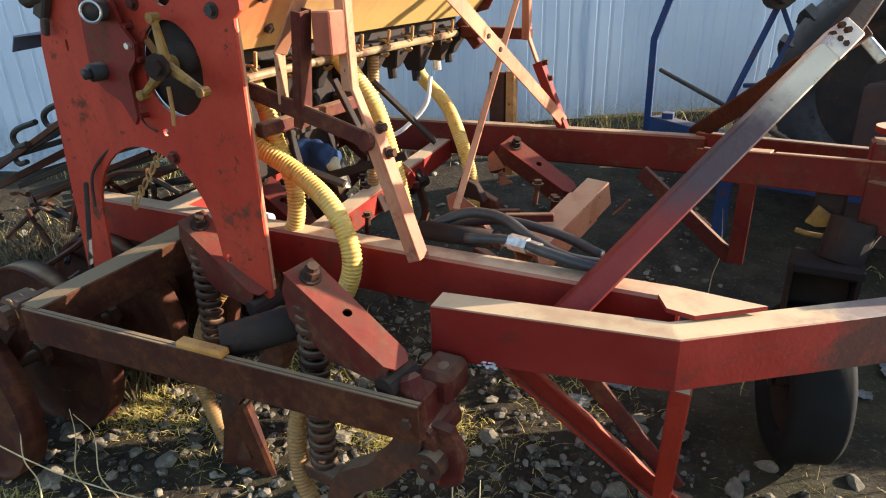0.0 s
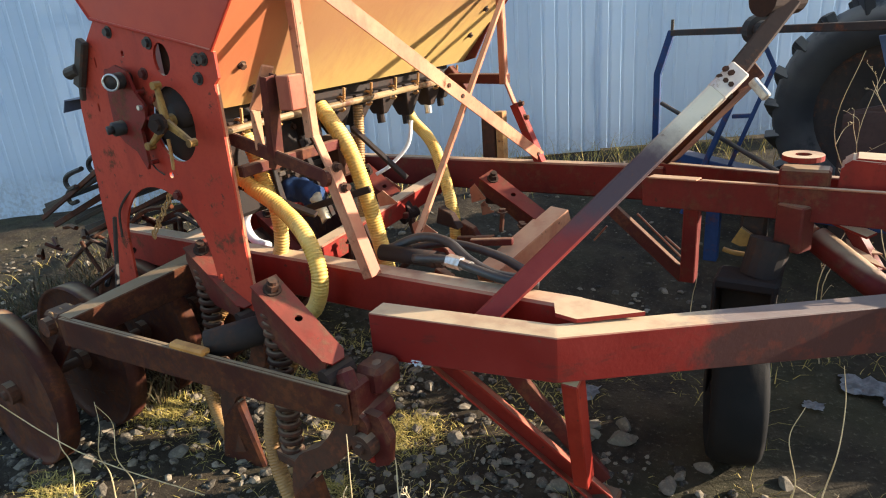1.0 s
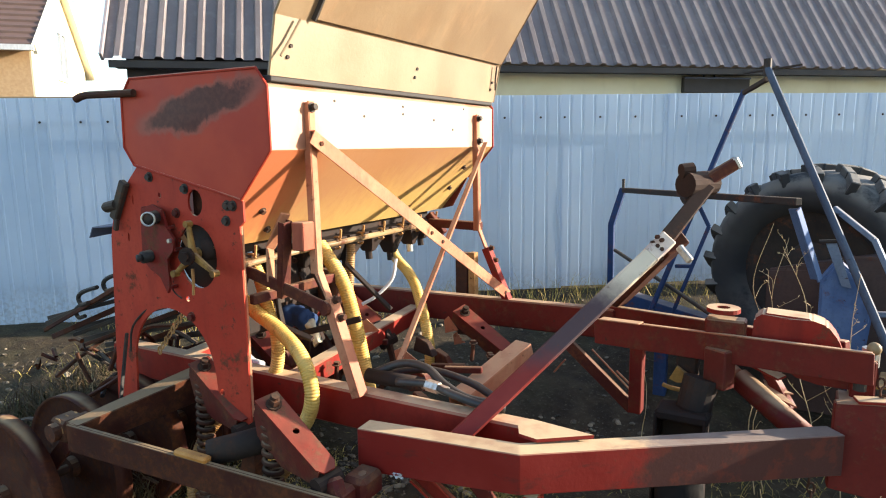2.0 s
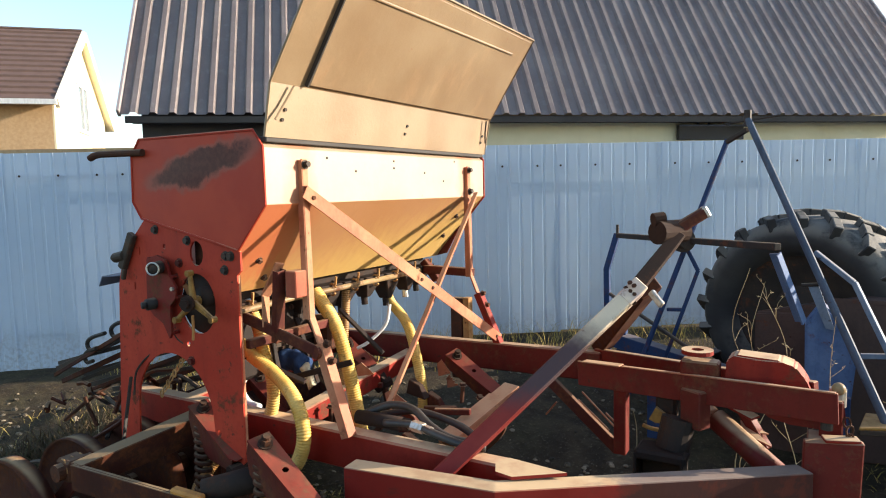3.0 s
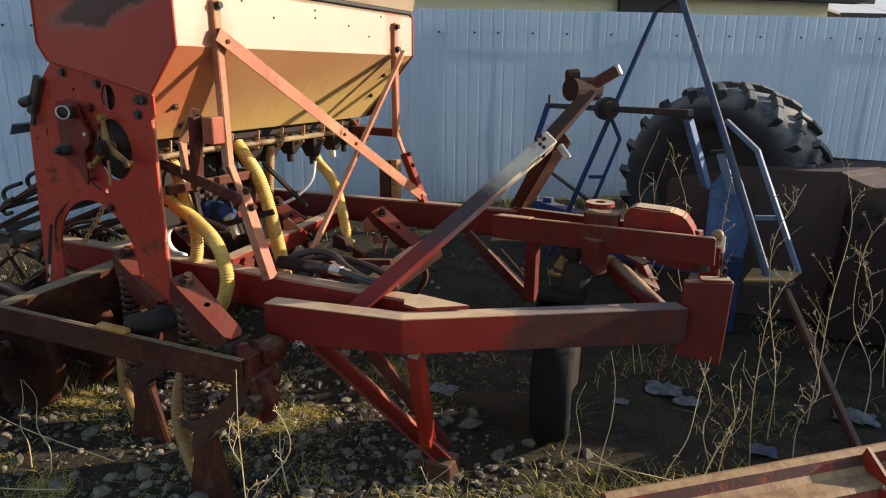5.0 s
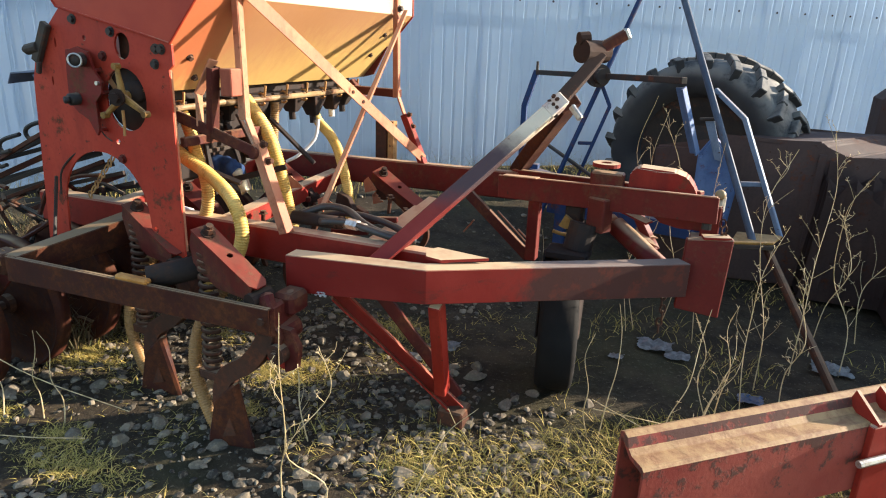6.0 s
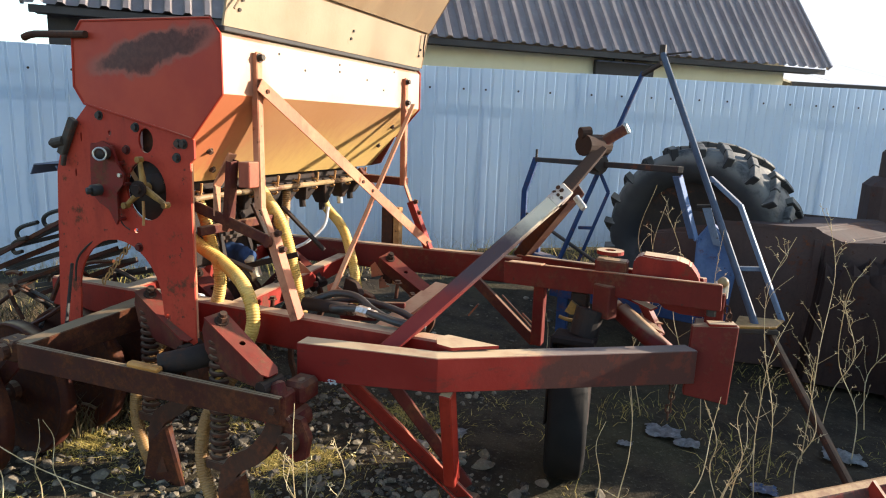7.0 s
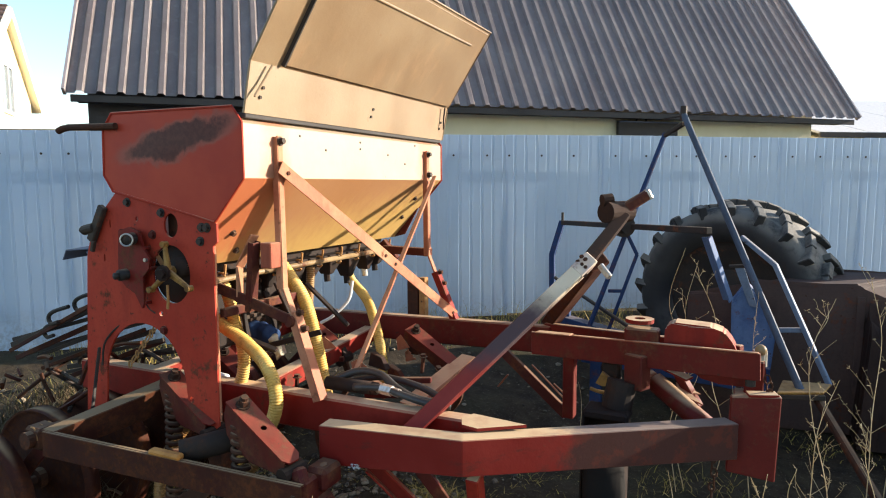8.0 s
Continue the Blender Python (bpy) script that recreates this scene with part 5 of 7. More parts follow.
def build_castor():
    """The castor: a square post with a ring lug above, a fork of three plates and a small worn tyre."""
    bm = beam(B(), (1.485, 3.06, 0.80), (1.485, 3.06, 0.965), 0.10, 0.075, (0.48, 0.87, 0), 0.006)
    part("castor_post", bm, RED_DARK, drill, "red square castor post")
    bm = box(B(), (1.26, 2.92, 0.665), (1.47, 3.06, 0.712), 0.012)
    box(bm, (1.27, 3.02, 0.40), (1.455, 3.05, 0.67), 0.01)
    rod(bm, (1.40, 3.02, 0.70), (1.42, 3.05, 0.83), 0.07, 16)
    hold = part("fork_plate", bm, BLACK, drill, "black grimy castor fork plate")
    for x in (1.265, 1.455):
        part("fork_cheek", beam(B(), (x, 2.985, 0.69), (x, 2.945, 0.25), 0.012, 0.13, (0, 1, 0)), BLACK, hold)
    build_wheel(hold, (1.36, 2.93, 0.272), (0.97, 0.22, 0.0), 0.272, 0.185, RUBBER, DARK_RUST)
    bm = B()
    sheet(bm, oval(1.485, 3.10, 0.065, 0.065, 22), [oval(1.485, 3.10, 0.026, 0.026, 14)], 0.018, lambda x, y, d: (x, y, 1.128 - d))
    part("ring_lug", bm, RED, drill, "dusty ring lug")
    bm = box(B(), (1.42, 3.06, 0.95), (1.575, 3.14, 1.085), 0.008)
    part("ring_block", bm, RED_SHADED, drill, "dark red block under the ring lug")
    bm = box(B(), (1.305, 3.12, 0.79), (1.395, 3.19, 0.895), 0.012)
    blk = part("latch_block", bm, BLACK, drill, "dark greasy latch block")
    rnd = random.Random(31)
    bm = B()
    for k in range(9):
        c = Vector((1.31 + 0.085 * rnd.random(), 3.12 + 0.06 * rnd.random(), 0.893))
        hexa(bm, [c + Vector(v) * 0.011 for v in ((-1, -1, 0), (1, -1, 0), (1, 1, 0), (-1, 1, 0), (-0.6, -0.5, 0.9), (0.5, -0.6, 1.1), (0.6, 0.5, 0.8), (-0.5, 0.6, 1))])
    part("crumbs", bm, STRAP, blk, "dry crumbs on the block")
    bm = sheet(B(), [(0, 0), (0.03, 0.06), (0.075, 0.03), (0.095, -0.005), (0.03, -0.012)], [], 0.02, lambda a, b, d: (1.285 + a, 3.09 + d, 0.79 + b))
    part("latch_tongue", bm, OCHRE, blk, "pale ochre latch tongue")
    bm = tube(B(), curve([(1.26, 3.09, 0.76), (1.30, 3.085, 0.752), (1.35, 3.085, 0.75), (1.39, 3.09, 0.752)], 5), 0.010, 8)
    part("latch_lever", bm, OCHRE, blk, "ochre latch lever", True)
    for p, q, w in (((1.515, 3.27, 0.885), (1.715, 3.10, 0.862), 0.045),):
        part("stay_plate", beam(B(), p, q, w, 0.010, (0.3, -0.5, 0.8), 0.002), RED, drill, "small dusty stay plate")
    # chain below the drawbar
    for k in range(8):
        c = Vector((1.835 + 0.006 * math.sin(k * 1.7), 2.93, 0.64 - 0.033 * k))
        bm = tube(B(), [c + Vector((0.012 * math.cos(t) * (1 - k % 2), 0.012 * math.cos(t) * (k % 2), 0.022 * math.sin(t))) for t in [2 * math.pi * j / 10 for j in range(11)]], 0.0045, 5)
        part("chain_link", bm, RUST, drill)


build_castor()


def build_tine(x, y, zb=0.80, full=True, roll=0.3):
    """A sprung tine: rocker channel on the frame, coil spring below it, bowed shank and a coulter boot, with its seed tube."""
    a, b = Vector((x - 0.19, y + 0.035, zb + 0.055)), Vector((x + 0.15, y - 0.025, zb - 0.125))
    d, s, u = frame_of(a, b)
    s, u = s * math.cos(roll) - u * math.sin(roll), u * math.cos(roll) + s * math.sin(roll)
    bm = B()
    top = [(-0.048, 0.0), (0.048, 0.0), (0.040, 0.36), (0.022, 0.385), (-0.022, 0.385), (-0.040, 0.36)]
    holes = [[(0.013 * math.cos(t), 0.19 + 0.013 * math.sin(t)) for t in [2 * math.pi * k / 10 for k in range(10)]]]
    sheet(bm, top, holes, 0.007, lambda p, q, e: a + s * p + d * q + u * (0.045 - e))
    tine = part("tine", bm, RED_WORN, drill, "sprung tine with rusty shank and coulter boot")
    drop = -0.115 if full else -0.05
    for sg in (-1, 1):
        bm = sheet(B(), [(0.0, 0.040), (0.37, 0.040), (0.375, -0.03), (0.31, -0.06), (0.20, drop), (0.05, drop), (0.0, -0.03)], [], 0.006, lambda p, q, e: a + d * p + u * q + s * (sg * (0.041 - 0.006 * p / 0.37) - e * sg))
        part("cheek", bm, RED_DARK, tine, "dark red rocker cheek")
    bm = B()
    rod(bm, b + s * 0.050 - u * 0.01, b - s * 0.050 - u * 0.01, 0.032, 14)
    part("pivot", bm, DARK_RUST, tine, "dark rocker pivot")
    bm = B()
    p = a + d * 0.05 + u * 0.045
    rod(bm, p - u * 0.002, p + u * 0.006, 0.029, 14)
    rod(bm, p + u * 0.006, p + u * 0.032, 0.022, 6)
    rod(bm, p + u * 0.032, p + u * 0.046, 0.015, 10)
    part("spring_bolt", bm, DARK_RUST, tine)
    if full:
        bm = coil(B(), p - u * 0.06, (x - 0.13, y - 0.01, 0.285), 0.031, 0.0105, 17)
        part("spring", bm, RUST, tine, "rusty coil spring", True)
    line = curve([(x + 0.16, y - 0.03, zb - 0.15), (x + 0.185, y - 0.03, zb - 0.28), (x + 0.10, y - 0.035, 0.40), (x - 0.02, y - 0.04, 0.31), (x - 0.045, y - 0.05, 0.18), (x + 0.0, y - 0.06, 0.05)], 7)
    bm = B()
    rings = []
    wide = 0.029 if full else 0.012
    for k, c in enumerate(line):
        t = (line[min(k + 1, len(line) - 1)] - line[max(k - 1, 0)]).normalized()
        side = Vector((0, 1, 0))
        o = t.cross(side).normalized()
        rings.append([bm.verts.new(c + side * e * wide + o * f * wide * 1.3) for e, f in ((-1, -1), (1, -1), (1, 1), (-1, 1))])
    for r0, r1 in zip(rings, rings[1:]):
        for k in range(4):
            bm.faces.new((r0[k], r0[(k + 1) % 4], r1[(k + 1) % 4], r1[k]))
    bm.faces.new(rings[0][::-1])
    bm.faces.new(rings[-1])
    bmesh.ops.recalc_face_normals(bm, faces=bm.faces[:])
    part("shank", bm, RUST, tine, "rusty bowed shank")
    if not full:
        return tine
    bm = channel(B(), (x - 0.18, y - 0.005, 0.275), (x - 0.01, y - 0.04, 0.30), 0.06, 0.04, 0.006)
    part("spring_seat", bm, RUST, tine)
    zg = ground_z(x, y)
    bm = B()
    hexa(bm, [(x - 0.12, y - 0.10, zg - 0.03), (x + 0.12, y - 0.07, zg - 0.03), (x + 0.12, y - 0.05, zg - 0.03), (x - 0.12, y - 0.02, zg - 0.03),
              (x - 0.075, y - 0.085, zg + 0.20), (x + 0.03, y - 0.08, zg + 0.30), (x + 0.03, y - 0.035, zg + 0.30), (x - 0.075, y - 0.03, zg + 0.20)], 0.010)
    part("boot", bm, RUST_RED, tine, "rusty coulter boot")
    bm = ribbed(B(), [(x - 0.13, y + 0.16, 0.66), (x - 0.205, y + 0.06, 0.52), (x - 0.235, y + 0.01, 0.38), (x - 0.215, y - 0.02, 0.24), (x - 0.14, y - 0.045, 0.11), (x - 0.08, y - 0.055, 0.03)], 0.027, depth=0.0022, pitch=0.011)
    part("lower_hose", bm, HOSE_OLD, tine, "brown ribbed seed hose", True)
    return tine


build_tine(0.262, 1.885, zb=0.815, roll=0.10)
build_tine(-0.33, 2.08, zb=0.80, roll=0.15)
for x, y, z in ((-0.62, 2.70, 0.74), (0.25, 3.40, 0.80), (-0.45, 3.28, 0.82), (-0.85, 3.55, 0.84)):
    build_tine(x, y, zb=z, full=False)


def build_side_bar():
    """The low angle-iron bar outside the near wheel track, with its return and the hub block at its front."""
    bm = B()
    hexa(bm, [(-0.775, 1.665, 0.60), (0.50, 1.79, 0.565), (0.50, 1.80, 0.565), (-0.775, 1.675, 0.60), (-0.775, 1.665, 0.712), (0.50, 1.79, 0.672), (0.50, 1.80, 0.672), (-0.775, 1.675, 0.712)], 0.002)
    hexa(bm, [(-0.775, 1.674, 0.704), (0.50, 1.80, 0.664), (0.50, 1.815, 0.664), (-0.775, 1.69, 0.704), (-0.775, 1.674, 0.713), (0.50, 1.80, 0.673), (0.50, 1.815, 0.673), (-0.775, 1.69, 0.713)], 0.002)
    bar = part("side_bar", bm, RUST_RED, drill, "rusty dark red angle-iron side bar")
    bm = B()
    hexa(bm, [(-0.80, 1.68, 0.60), (-0.74, 1.68, 0.60), (-0.60, 2.30, 0.66), (-0.70, 2.30, 0.66), (-0.80, 1.68, 0.713), (-0.72, 1.68, 0.713), (-0.58, 2.30, 0.80), (-0.70, 2.30, 0.80)], 0.004)
    part("return_bar", bm, RUST_RED, bar, "")
    bm = B()
    rod(bm, (-0.10, 1.80, 0.69), (0.10, 1.98, 0.735), 0.050, 18)
    part("cross_tube", bm, BLACK, bar, "thick dark cross tube", True)
    bm = B()
    beam(bm, (-0.045, 1.752, 0.698), (-0.20, 1.738, 0.704), 0.040, 0.024, (0, 0, 1), 0.008)
    part("bare_lug", bm, ORANGE_RUST, bar, "orange rusted lug")
    bm = B()
    box(bm, (0.415, 1.822, 0.535), (0.495, 1.98, 0.672), 0.012)
    box(bm, (0.43, 1.90, 0.60), (0.53, 2.02, 0.69), 0.016)
    rod(bm, (0.47, 1.84, 0.53), (0.48, 1.97, 0.54), 0.050, 16)
    beam(bm, (0.47, 1.84, 0.63), (0.43, 1.86, 0.70), 0.07, 0.05, (0, -1, 0), 0.012)
    part("hub_block", bm, MAROON, bar, "dark rusty hub casting")
    bm = sheet(B(), [(0.42, 0.58), (0.55, 0.57), (0.585, 0.50), (0.57, 0.41), (0.52, 0.385), (0.50, 0.44), (0.47, 0.50)], [], 0.03, lambda a, b, d: (a, 1.855 + d, b))
    part("hub_arm", bm, MAROON, bar, "dark red curved hub arm")
    bm = B()
    rod(bm, (0.50, 1.82, 0.47), (0.51, 1.93, 0.475), 0.042, 16)
    part("hub_boss", bm, RUST, bar, "rusty hub boss")
    for p, ax in (((0.49, 1.95, 0.676), (0, -0.2, 1)), ((0.47, 1.795, 0.62), (0, -1, 0)), ((0.50, 1.82, 0.47), (0, -1, 0))):
        part("hub_bolt", bolt(B(), p, ax, 0.016, 0.014), RUST, bar)
    bm = B()
    hexa(bm, [(0.36, 1.845, 0.575), (0.50, 1.845, 0.575), (0.50, 1.87, 0.575), (0.36, 1.87, 0.575), (0.43, 1.845, 0.43), (0.52, 1.845, 0.40), (0.52, 1.87, 0.40), (0.43, 1.87, 0.43)], 0.004)
    part("hub_bracket", bm, RED, bar, "red bracket")


build_side_bar()


def build_feed():
    """Feed shaft under the hopper with clips, metering cups, funnels and the yellow seed hoses."""
    bm = rod(B(), (-0.285, 2.12, 1.325), (-0.285, 3.66, 1.325), 0.015, 12)
    shaft = part("feed_shaft", bm, TARNISHED, drill, "worn brassy feed shaft", True)
    # Trough coloured black to read as the shadow gap under the hopper.
    bm = B()
    beam(bm, (-0.43, 2.1, 1.372), (-0.43, 3.84, 1.372), 0.12, 0.05, bevel=0.004)
    part("feed_trough", bm, BLACK, drill, "metering trough coloured black for the shadowed gap")
    n = 9
    for k in range(n):
        y = 2.24 + k * 0.19
        bm = tube(B(), [Vector((-0.285 + 0.026 * math.cos(t), y, 1.325 + 0.030 * math.sin(t))) for t in [0.4 + 5.2 * j / 12 for j in range(13)]], 0.006, 6)
        rod(bm, (-0.262, y, 1.35), (-0.256, y, 1.395), 0.006, 6)
        part("clip", bm, BRASS, shaft, "rusty spring clip")
        bm = B()
        zl, sk, wd = 1.185 + 0.02 * ((k * 7) % 3), 0.02 * ((k * 5) % 4 - 1.5), 0.09 if k > 2 else 0.05
        hexa(bm, [(-0.40, y - 0.02 + sk, zl), (-0.33, y - 0.02 + sk, zl), (-0.33, y + 0.02 + sk, zl), (-0.40, y + 0.02 + sk, zl), (-0.44, y - wd, 1.35), (-0.28, y - wd, 1.35), (-0.28, y + wd, 1.35), (-0.44, y + wd, 1.35)], 0.006)
        cup = part("seed_cup", bm, BLACK, drill, "dark funnel-shaped seed cup")
        part("spout", rod(B(), (-0.365, y + sk, zl + 0.01), (-0.36, y + sk, zl - 0.045), 0.020, 10), STEEL if k == 7 else BLACK, cup)
    # Dark box added in place of the dim clutter between plate and post.
    bm = box(B(), (-0.52, 2.20, 0.96), (-0.37, 2.78, 1.30), 0.02)
    case = part("clutter_box", bm, BLACK, drill, "dark box filling in for the clutter under the hopper")
    for k in range(5):
        part("case_bolt", bolt(B(), (-0.37, 2.26 + 0.11 * k, 1.265), (1, 0, 0), 0.011, 0.010), RUST, case)
    part("case_rib", box(B(), (-0.372, 2.22, 1.08), (-0.355, 2.76, 1.10), 0.003), DARK, case)
    bm = box(B(), (-0.36, 2.72, 1.02), (-0.24, 2.84, 1.20), 0.015)
    part("linkage_case", bm, RUST, drill, "rusty linkage case")
    # lever rods under the hopper
    bm = B()
    rod(bm, (-0.20, 2.09, 1.335), (-0.19, 2.42, 1.345), 0.012, 8)
    part("lever_rod", bm, TARNISHED, drill)
    bm = B()
    box(bm, (0.012, 2.17, 1.40), (0.072, 2.24, 1.512), 0.004)
    part("lever_box", bm, RED_FADED, drill, "faded red square lever box")
    bm = B()
    channel(bm, (-0.012, 2.165, 1.515), (-0.075, 2.20, 1.20), 0.05, 0.03, 0.006, (1, 0, 0))
    part("lever_arm", bm, RED_DARK, drill)
    bm = B()
    beam(bm, (-0.105, 2.17, 1.405), (-0.115, 2.175, 1.265), 0.045, 0.008, (1, 0, 0))
    beam(bm, (-0.02, 2.18, 1.545), (-0.105, 2.17, 1.40), 0.045, 0.008, (1, -0.3, 0))
    part("strap", bm, STRAP, drill, "faded strap")
    bm = B()
    beam(bm, (-0.26, 2.12, 1.33), (0.12, 2.235, 1.165), 0.014, 0.048, (0, 0, 1), 0.004)
    rod(bm, (0.115, 2.22, 1.167), (0.125, 2.25, 1.163), 0.030, 14)
    part("tie_link", bm, RED_DARK, drill, "dark red tie link")
    bm = B()
    beam(bm, (-0.15, 2.10, 1.20), (-0.14, 2.62, 1.20), 0.03, 0.04)
    part("lift_shaft", bm, RED_DARK, drill)
    for p, q in (((-0.10, 2.40, 1.30), (0.02, 2.46, 0.98)), ((-0.24, 2.30, 1.28), (-0.20, 2.34, 0.92)), ((-0.30, 2.55, 1.22), (-0.24, 2.62, 0.88)), ((-0.18, 2.74, 1.24), (0.04, 2.80, 1.02)), ((-0.34, 2.24, 1.10), (-0.02, 2.30, 1.00)), ((-0.30, 2.36, 0.94), (0.10, 2.48, 1.06))):
        part("linkage_rod", beam(B(), p, q, 0.026, 0.014, (1, 0, 0.2), 0.002), BLACK, drill, "dark flat linkage rod")

    def hose(pts, r=0.026, mat=HOSE, label="yellow ribbed plastic seed hose"):
        part("seed_hose", ribbed(B(), pts, r), mat, drill, label, True)

    hose([(-0.42, 2.26, 1.17), (-0.31, 2.26, 1.10), (-0.15, 2.26, 1.02), (-0.005, 2.22, 0.935), (0.062, 2.19, 0.81), (0.03, 2.18, 0.69), (-0.05, 2.17, 0.62), (-0.12, 2.12, 0.52)], 0.030)
    hose([(-0.34, 2.30, 1.30), (-0.30, 2.30, 1.22), (-0.27, 2.30, 1.10), (-0.225, 2.30, 0.99), (-0.23, 2.30, 0.86), (-0.30, 2.31, 0.74)], 0.028)
    hose([(-0.26, 2.65, 1.34), (-0.20, 2.64, 1.28), (-0.10, 2.62, 1.17), (-0.05, 2.63, 0.99), (-0.02, 2.64, 0.82), (0.0, 2.66, 0.64)], 0.033)
    hose([(-0.30, 2.94, 1.30), (-0.30, 2.93, 1.20), (-0.30, 2.91, 1.05), (-0.31, 2.90, 0.85), (-0.32, 2.9, 0.70)], 0.023, HOSE_OLD, "brown ribbed seed hose")
    hose([(-0.40, 3.46, 1.20), (-0.36, 3.45, 1.14), (-0.255, 3.42, 1.065), (-0.165, 3.36, 0.99), (-0.055, 3.26, 0.85), (0.0, 3.22, 0.70), (0.01, 3.20, 0.58)], 0.029)
    bm = tube(B(), curve([(-0.30, 3.02, 0.96), (-0.24, 3.06, 1.0), (-0.17, 3.12, 1.09), (-0.16, 3.15, 1.20)], 6), 0.009, 8)
    part("breather_pipe", bm, WHITE, drill, "pale thin pipe")


build_feed()


def build_hydraulics():
    """Black hydraulic hoses and the cylinder lying on the frame."""
    for pts, r in (([(0.22, 2.40, 0.86), (0.32, 2.46, 0.90), (0.44, 2.46, 0.90), (0.56, 2.40, 0.87), (0.68, 2.36, 0.85), (0.80, 2.38, 0.84)], 0.017),
                   ([(0.36, 2.36, 0.86), (0.50, 2.37, 0.87), (0.62, 2.34, 0.865), (0.74, 2.33, 0.85), (0.84, 2.36, 0.84)], 0.016),
                   ([(0.24, 2.50, 0.83), (0.40, 2.54, 0.86), (0.60, 2.52, 0.85), (0.75, 2.46, 0.83)], 0.016)):
        bm = tube(B(), even(curve(pts, 8), 0.02), r, 10)
        part("hydraulic_hose", bm, BLACK_HOSE, drill, "black rubber hydraulic hose", True)
    bm = B()
    rod(bm, (0.20, 2.385, 0.852), (0.44, 2.385, 0.858), 0.030, 16)
    rod(bm, (0.44, 2.385, 0.858), (0.47, 2.385, 0.858), 0.028, 6)
    part("hydraulic_cylinder", bm, BLACK, drill, "dark hydraulic cylinder", True)
    bm = B()
    rod(bm, (0.50, 2.37, 0.868), (0.56, 2.36, 0.867), 0.024, 6)
    rod(bm, (0.56, 2.36, 0.867), (0.60, 2.35, 0.866), 0.019, 10)
    rod(bm, (0.47, 2.385, 0.858), (0.50, 2.37, 0.868), 0.018, 10)
    part("hose_fitting", bm, STEEL, drill, "steel hose fitting")
    # a blue rag bunched round a valve, and its pale torn end
    for nm, mt, lab, p, q, r, seed in (("rag", CLOTH, "bunched dark blue rag", (-0.42, 2.50, 1.0), (-0.22, 2.52, 0.99), 0.058, 1.0), ("rag_end", CLOTH_PALE, "pale torn rag end", (-0.23, 2.50, 1.0), (-0.17, 2.50, 0.90), 0.028, 5.0)):
        line = even(curve([p, Vector(p).lerp(Vector(q), 0.5) + Vector((0, 0, 0.02)), q], 10), 0.012)
        bm = tube(B(), line, r, 20, [r * (0.85 + 0.35 * noise.noise(Vector((k * 0.35, seed, 0)))) for k in range(len(line))])
        for v in bm.verts:
            v.co += Vector((noise.noise(v.co * 22), noise.noise(v.co * 22 + Vector((9, 0, 0))), noise.noise(v.co * 22 + Vector((0, 9, 0))))) * 0.018
        part(nm, bm, mt, drill, lab, True)
    # small red brackets and pins crowded on the frame
    rnd = random.Random(5)
    for k in range(24):
        x, y = rnd.uniform(-0.7, 0.40), rnd.uniform(2.42, 3.30)
        z = 0.76 + rnd.uniform(-0.10, 0.06)
        bm = B()
        if k % 3 == 0:
            hexa(bm, [(x, y, z - 0.06), (x + 0.14, y - 0.03, z - 0.07), (x + 0.14, y + 0.03, z - 0.07), (x, y + 0.05, z - 0.06), (x + 0.02, y, z + 0.02), (x + 0.10, y - 0.02, z), (x + 0.10, y + 0.02, z), (x + 0.02, y + 0.05, z + 0.02)], 0.004)
            part("frame_bracket", bm, RED_DARK if k % 2 else DARK_RUST, drill)
        elif k % 3 == 1:
            rod(bm, (x, y, z - 0.08), (x + 0.01, y, z + 0.01), 0.011, 8)
            bolt(bm, (x + 0.01, y, z + 0.01), (0, 0, 1), 0.016, 0.014)
            part("frame_bolt", bm, RUST, drill)
        else:
            beam(bm, (x - 0.08, y, z - 0.04), (x + 0.10, y + 0.05, z - 0.03), 0.03, 0.03)
            part("frame_rod", bm, RED_DARK, drill)


build_hydraulics()


# ---- other machines in the yard ----
PALE_BLUE = painted("pale_blue_paint", (0.12, 0.16, 0.23), (0.19, 0.24, 0.31), rust_lo=0.6, rust_hi=0.74, dust_sun_amount=0.4, rough=0.58)
BLUE_GREY = painted("grey_blue_paint", (0.045, 0.060, 0.088), (0.08, 0.10, 0.135), rust_lo=0.6, rust_hi=0.75, dust_sun_amount=0.4, rough=0.58)


